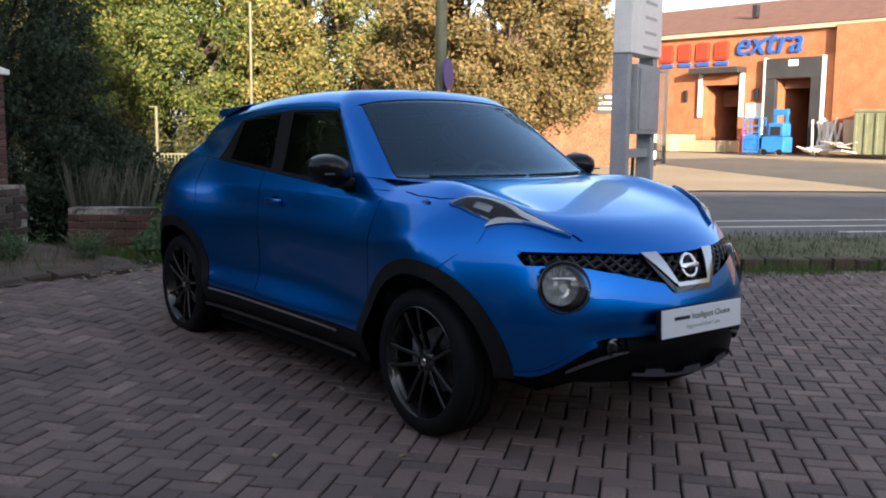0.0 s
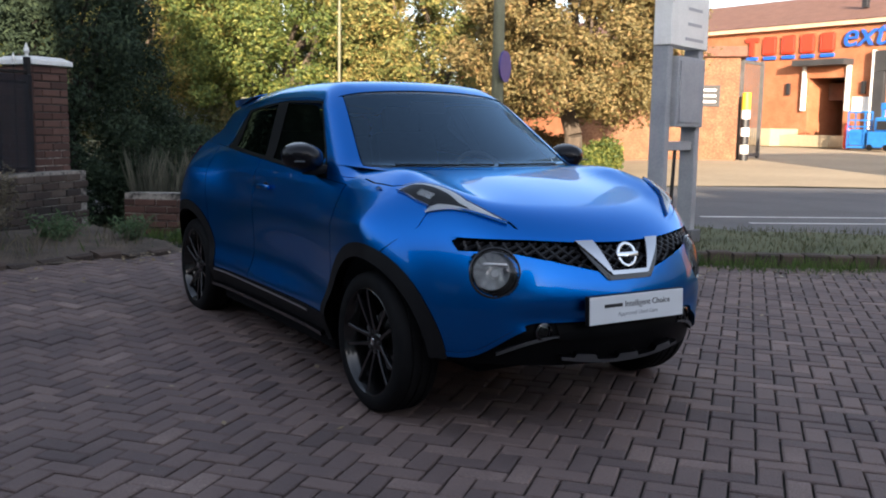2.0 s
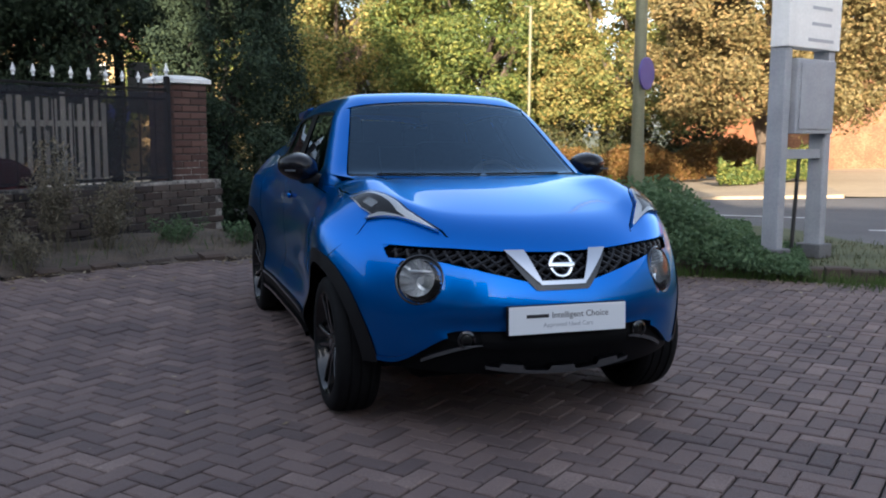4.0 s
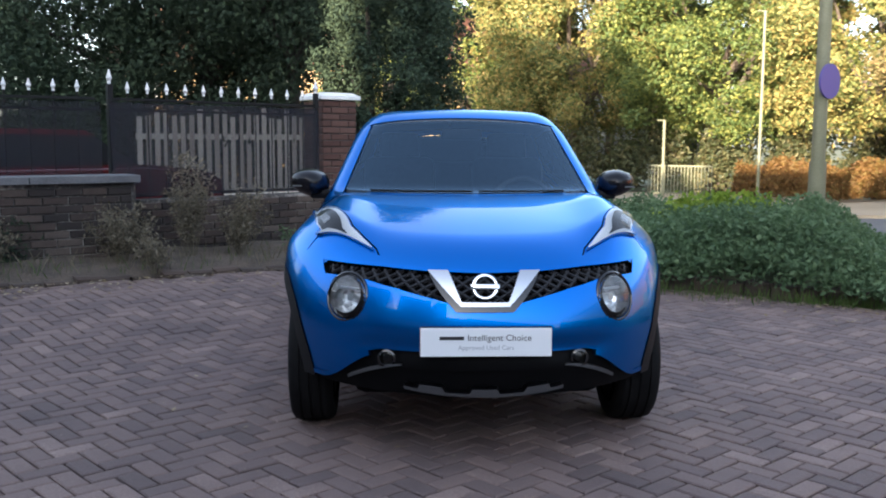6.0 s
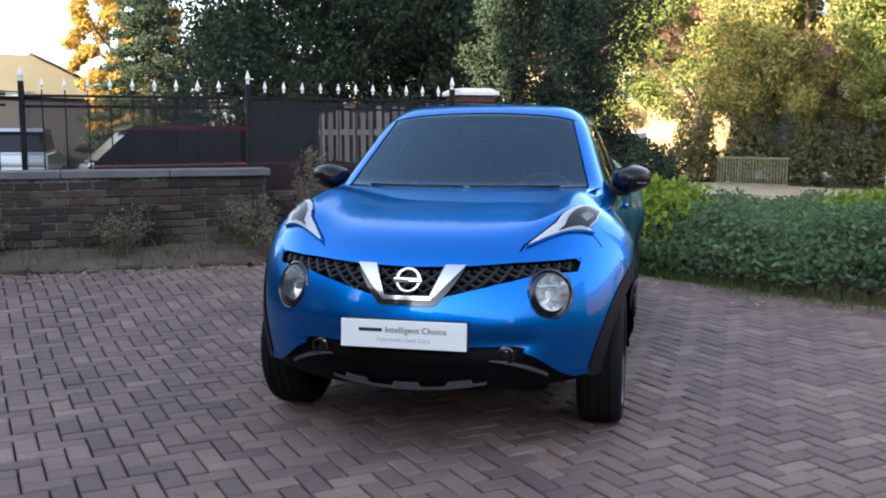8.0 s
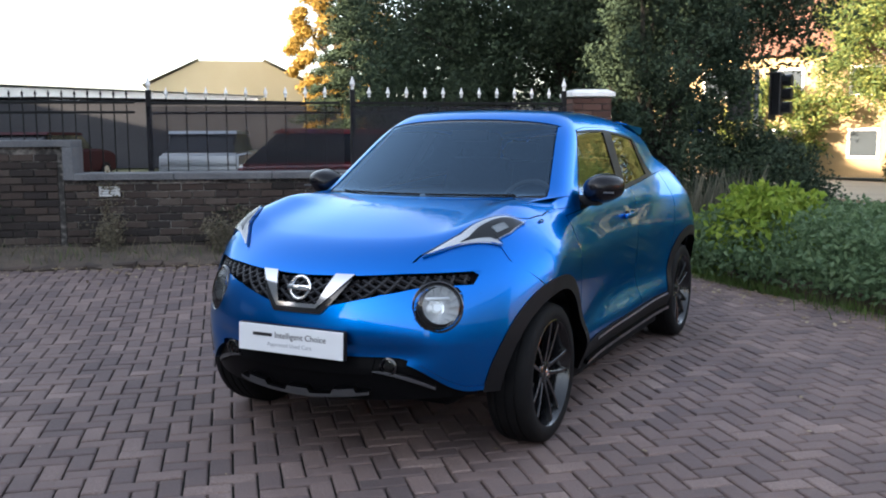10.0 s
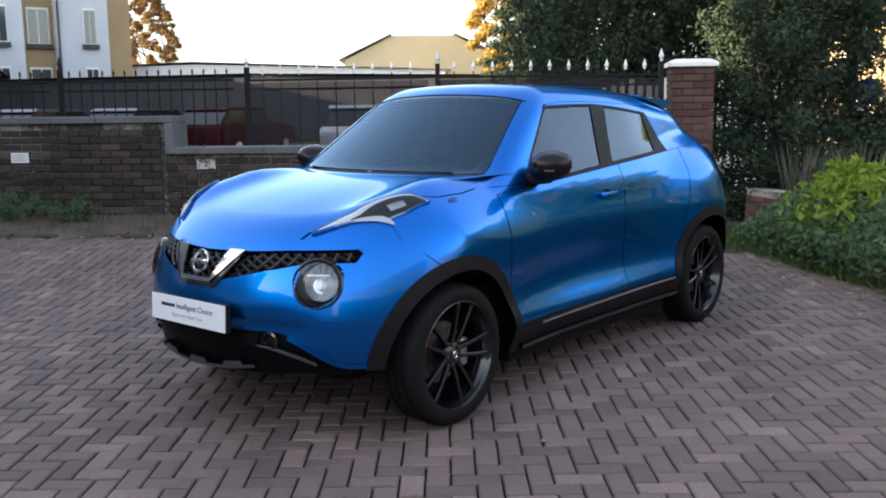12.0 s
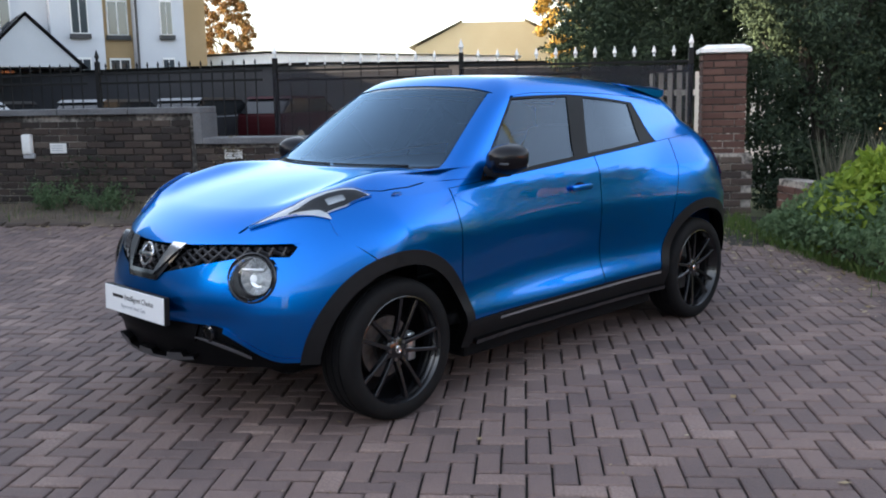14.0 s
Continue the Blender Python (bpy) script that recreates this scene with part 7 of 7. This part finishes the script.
def parked_car(x, y, turn, paint, label):
    """A plain parked estate: body, cabin glass, wheels."""
    ob = thing("parked_car", label, "car", "parked cars", at=pose(x, y, 0, 0, 0, turn))
    outline = [(-2.1, 0.35), (2.1, 0.35), (2.15, 0.75), (1.9, 0.92), (1.0, 1.02), (0.3, 1.45), (-1.5, 1.48), (-2.05, 1.0), (-2.12, 0.7)]
    bm = prism(bmesh.new(), [(a, b) for a, b in outline[:5]] + [(-2.05, 1.0), (-2.12, 0.7)], 1.74, Matrix.Translation((0, -0.87, 0)))
    bmesh.ops.bevel(bm, geom=list(bm.edges), offset=0.06, segments=3, affect="EDGES")
    part("body", bm, paint, ob, smooth=True)
    bm = prism(bmesh.new(), [(1.0, 0.98), (0.3, 1.42), (-1.5, 1.44), (-2.0, 0.98)], 1.50, Matrix.Translation((0, -0.75, 0)))
    bmesh.ops.bevel(bm, geom=list(bm.edges), offset=0.05, segments=2, affect="EDGES")
    part("cabin_glass", bm, CAR_PANE, ob, smooth=True)
    bm = prism(bmesh.new(), [(0.35, 1.40), (0.2, 1.47), (-1.45, 1.49), (-1.6, 1.42)], 1.52, Matrix.Translation((0, -0.76, 0)))
    part("roof", bm, paint, ob)
    for a in (-1.3, 1.35):
        for b in (-0.80, 0.80):
            w = thing_part("wheel", ob)
            part("tyre", lathe(bmesh.new(), [(0.20, -0.10), (0.30, -0.10), (0.32, 0), (0.30, 0.10), (0.20, 0.10)], 24, pose(a, b, 0.32, 90, 0, 0)), RUBBER, w)
            part("rim", lathe(bmesh.new(), [(0.0, -0.08), (0.20, -0.09), (0.20, 0.09), (0.0, 0.08)], 20, pose(a, b, 0.32, 90, 0, 0)), SATIN, w)


MAROON = material("maroon car paint", (0.028, 0.004, 0.006), 0.6, 0.0, spec=0.08)
CHARCOAL = material("charcoal car paint", (0.020, 0.022, 0.027), 0.35, 0.1, coat=0.4)
SILVER_P = material("silver car paint", (0.35, 0.37, 0.40), 0.3, 0.6, coat=1.0)
DARK_MAROON = material("dark maroon car paint", (0.10, 0.010, 0.014), 0.25, 0.3, coat=1.0)
for x, y, turn, m, lab in ((-5.1, 7.1, G_DEG + 4, DARK_MAROON, "dark maroon estate car parked behind the railing"), (-19.5, 13.3, 110, MAROON, "red car parked across the car park"), (-20.3, 10.9, 110, CHARCOAL, "dark grey car parked across the car park"), (-20.8, 8.3, 112, CHARCOAL, "dark grey car parked across the car park"), (-13.0, 12.6, 120, SILVER_P, "silver car parked across the car park"), (-21.4, 5.4, 112, CHARCOAL, "dark grey car parked across the car park"), (-17.6, 3.2, 30, CHARCOAL, "dark grey car parked across the car park")):
    parked_car(x, y, turn, m, lab)


# ---- the dealership behind the camera, whose shade covers the lot ----
CLADDING = material("dark grey cladding", (0.11, 0.115, 0.12), 0.5, tones=[(0.09, 0.095, 0.10), (0.13, 0.135, 0.14)], scale=0.5)


def showroom():
    p = uv(-10, -17.0)
    ob = thing("showroom", "unseen grey-clad car showroom with a glazed front, shaped to shade the lot", "building", at=pose(p.x, p.y, 0, 0, 0, U_DEG))
    part("wall", box(bmesh.new(), 0, -8, 2.83, 110, 16, 5.66), CLADDING, ob)
    # unseen roof pieces, added to shade the road, totem, lamp column and hedge
    part("parapet", box(bmesh.new(), 38.5, -0.3, 5.86, 33, 0.5, 0.40), CLADDING, ob)
    part("roof_plant", box(bmesh.new(), 14.8, -4, 7.3, 4.2, 8, 3.3), CLADDING, ob)
    part("roof_plant", box(bmesh.new(), 18.25, -4, 7.3, 1.4, 8, 3.3), CLADDING, ob)
    part("upper_storey", box(bmesh.new(), 2.5, -8, 7.7, 17, 15, 4.2), CLADDING, ob)
    for k in range(-12, 13):
        part("glazing", box(bmesh.new(), k * 4.0, 0.03, 1.9, 3.7, 0.06, 3.4), PANE, ob)


showroom()


def side_block(x, label):
    """A plain clad block, unseen, added on one side of the lot to cut low sky light."""
    ob = thing("side_block", label, "building", at=pose(x, -9.5, 0))
    part("wall", box(bmesh.new(), 0, 0, 2.7, 8.0, 17.0, 5.4), CLADDING, ob)
    part("parapet", box(bmesh.new(), 0, 0, 5.5, 8.2, 17.2, 0.22, 0.02), SHUTTER, ob)


side_block(19.0, "unseen grey-clad block beside the lot, added to cut low sky light")
side_block(-19.5, "unseen grey-clad block opposite, added to cut low sky light")


def palisade():
    p = gn(2.0, 5.9)
    ob = thing("timber_fence", "pale weathered picket fence behind the gate", "fence", at=pose(p.x, p.y, 0, 0, 0, G_DEG))
    rng = random.Random(31)
    for k in range(21):
        h = 1.80 + rng.uniform(-0.10, 0.08)
        part("board", box(bmesh.new(), k * 0.14, 0, h / 2, 0.08, 0.02, h, 0.004), PALE_WOOD, ob)
    for z in (0.5, 1.4):
        part("rail", box(bmesh.new(), 1.40, 0.03, z, 2.90, 0.04, 0.09), PALE_WOOD, ob)


palisade()


# ---- weeds, grass and litter ----
def wall_weeds():
    rng = np.random.RandomState(21)

    def along(n, g0, g1, lo, hi):
        g = rng.uniform(g0, g1, n)
        f = np.array([bed_front(v) for v in g])
        nn = f + (0.0 - f) * rng.uniform(lo, hi, n)
        x, y = W0.x + G.x * g + N.x * nn, W0.y + G.y * g + N.y * nn
        return np.stack([x, y, lot_z(x, y) + 0.03 + 0.05 * rng.uniform(0, 1, n)], -1)

    blades("dry_grass", "thin dry grass in the wall bed", along(1300, -8.2, 2.0, 0.05, 0.98), 0.17, 0.004, DRY, 1)
    blades("green_grass", "thin green grass in the wall bed", along(700, -8.2, 2.0, 0.0, 0.95), 0.12, 0.004, GRASS, 2)
    for k, (g, n, h, r, mat, cnt) in enumerate(((-0.25, -0.30, 0.56, 0.36, DRY, 1900), (0.40, -0.25, 0.98, 0.28, DRY, 1600), (0.85, -0.28, 0.62, 0.36, DRY, 1900), (-0.10, -0.72, 0.34, 0.20, DRY, 500), (1.55, -0.35, 0.26, 0.30, LEAF_WEED, 900), (-1.35, -0.25, 0.44, 0.30, DRY, 1200), (-2.5, -0.22, 0.42, 0.18, DRY, 420),
                                                (-3.9, -0.3, 0.30, 0.36, LEAF_WEED, 1100), (-4.6, -0.28, 0.36, 0.34, LEAF_WEED, 1000), (-5.6, -0.3, 0.22, 0.3, LEAF_WEED, 800), (2.0, -0.75, 0.2, 0.25, LEAF_WEED, 600))):
        p = gn(g, n)
        z = float(lot_z(p.x, p.y)) + 0.06
        ob = thing("weed", "dry straw-coloured weed in the wall bed" if mat is DRY else "low green weed in the wall bed", "weed", "weeds in the wall bed", at=pose(p.x, p.y, z))
        r2 = np.random.RandomState(80 + k)
        pts = []
        for j in range(16):
            a, q = r2.uniform(0, 6.28), r2.uniform(0.2, 1)
            tip = np.array([r * q * math.cos(a), r * q * math.sin(a), h * r2.uniform(0.55, 1.0)])
            part("stem", tube(bmesh.new(), (0.2 * tip[0], 0.2 * tip[1], -0.03), tip, 0.004, 0.002, 4), DRY, ob)
            m = cnt // 16
            t = r2.uniform(0.35, 1.05, (m, 1))
            pts.append(tip * t + r2.normal(size=(m, 3)) * 0.035)
        v, f = leaf_cloud(np.concatenate(pts), 0.042, r2, aspect=0.4)
        part("foliage", cloud_mesh("foliage", v, f, mat), mat, ob)
    # climbers on the wall's face
    for k, (g, w, z0, z1) in enumerate(((-4.3, 0.5, 0.15, 0.75), (-2.55, 0.15, 0.2, 0.95), (-1.2, 0.25, 0.2, 0.6), (-6.0, 0.6, 0.15, 0.7))):
        r2 = np.random.RandomState(120 + k)
        n = 420
        gg, zz = g + w * r2.normal(size=n) * 0.6, z0 + (z1 - z0) * r2.uniform(0, 1, n) ** 1.6
        pts = np.stack([W0.x + G.x * gg + N.x * -0.03, W0.y + G.y * gg + N.y * -0.03, zz + 0.1], -1)
        v, f = leaf_cloud(pts, 0.035, r2)
        tagged(part("climber", cloud_mesh("climber", v, f, LEAF_DARK if k % 2 == 0 else DRY), LEAF_DARK), "thin climber on the face of the brick wall", "climber", kind="stuff")


def kerb_grass():
    rng = np.random.RandomState(22)
    n = 9500
    u = rng.uniform(0.2, 16, n)
    v = -0.10 - 0.22 * np.abs(rng.normal(size=n)) * (0.6 + 0.4 * np.sin(u * 2.1))
    x, y = O.x + U.x * u + V.x * v, O.y + U.y * u + V.y * v
    keep = rng.uniform(0, 1, n) < 0.35 + 0.5 * (np.sin(u * 1.3) > -0.2)
    p = np.stack([x, y, lot_z(x, y) - 0.01], -1)[keep]
    blades("kerb_grass", "tufts of grass along the foot of the kerb", p, 0.125, 0.004, GRASS, 3)
    n = 9000
    u, v = rng.uniform(4.6, 20, n), rng.uniform(0.12, 2.7, n)
    x, y = O.x + U.x * u + V.x * v, O.y + U.y * u + V.y * v
    blades("verge_grass", "rough grass on the verge", np.stack([x, y, 0.08 + 0 * x], -1), 0.075, 0.005, VERGE, 4)


def litter():
    rng = np.random.RandomState(23)
    pts = []
    for n, f in ((1800, lambda m: (W0.x + G.x * m[0] + N.x * m[1], W0.y + G.y * m[0] + N.y * m[1])),):
        g = rng.uniform(-4.5, 2.6, n)
        off = np.array([bed_front(v) for v in g]) - np.abs(rng.normal(size=n)) * 0.35 + 0.1
        x, y = f((g, off))
        pts.append(np.stack([x, y, lot_z(x, y) + 0.012], -1))
    u = rng.uniform(0.3, 8, 1500)
    v = -0.15 - np.abs(rng.normal(size=1500)) * 0.42
    x, y = O.x + U.x * u + V.x * v, O.y + U.y * u + V.y * v
    pts.append(np.stack([x, y, lot_z(x, y) + 0.010], -1))
    x, y = rng.uniform(-4, 4, 120), rng.uniform(-4, 3, 120)
    pts.append(np.stack([x, y, lot_z(x, y) + 0.008], -1))
    grit = 2600
    x, y = rng.uniform(-6.5, 6.5, grit), rng.uniform(-5, 3, grit)
    keep = ((x - W0.x) * N.x + (y - W0.y) * N.y < -1.2) & ((x - O.x) * V.x + (y - O.y) * V.y < -0.2)
    x, y = x[keep], y[keep]
    pts.append(np.stack([x, y, lot_z(x, y) + 0.006], -1))
    p = np.concatenate(pts)
    n = len(p)
    a = rng.uniform(0, 6.28, n)
    s = (0.006 + 0.022 * rng.uniform(0, 1, n) ** 2.2)[:, None]
    s[-len(x):] *= 0.32
    d = np.stack([np.cos(a), np.sin(a), 0.2 * rng.normal(size=n)], -1) * s
    w = np.stack([-np.sin(a), np.cos(a), 0.2 * rng.normal(size=n)], -1) * s * 0.6
    vv = np.stack([p - d, p + w, p + d, p - w], 1).reshape(-1, 3)
    f = np.arange(4 * n).reshape(n, 4)
    tagged(part("leaf_litter", cloud_mesh("leaf_litter", vv, f, LITTER), LITTER), "scattered fallen leaves on the paving", "leaf litter", kind="stuff")


LITTER = leaves_mat("fallen leaves", [(0.10, 0.065, 0.03), (0.22, 0.16, 0.08), (0.42, 0.36, 0.26)], through=0.0)
wall_weeds()
kerb_grass()
litter()
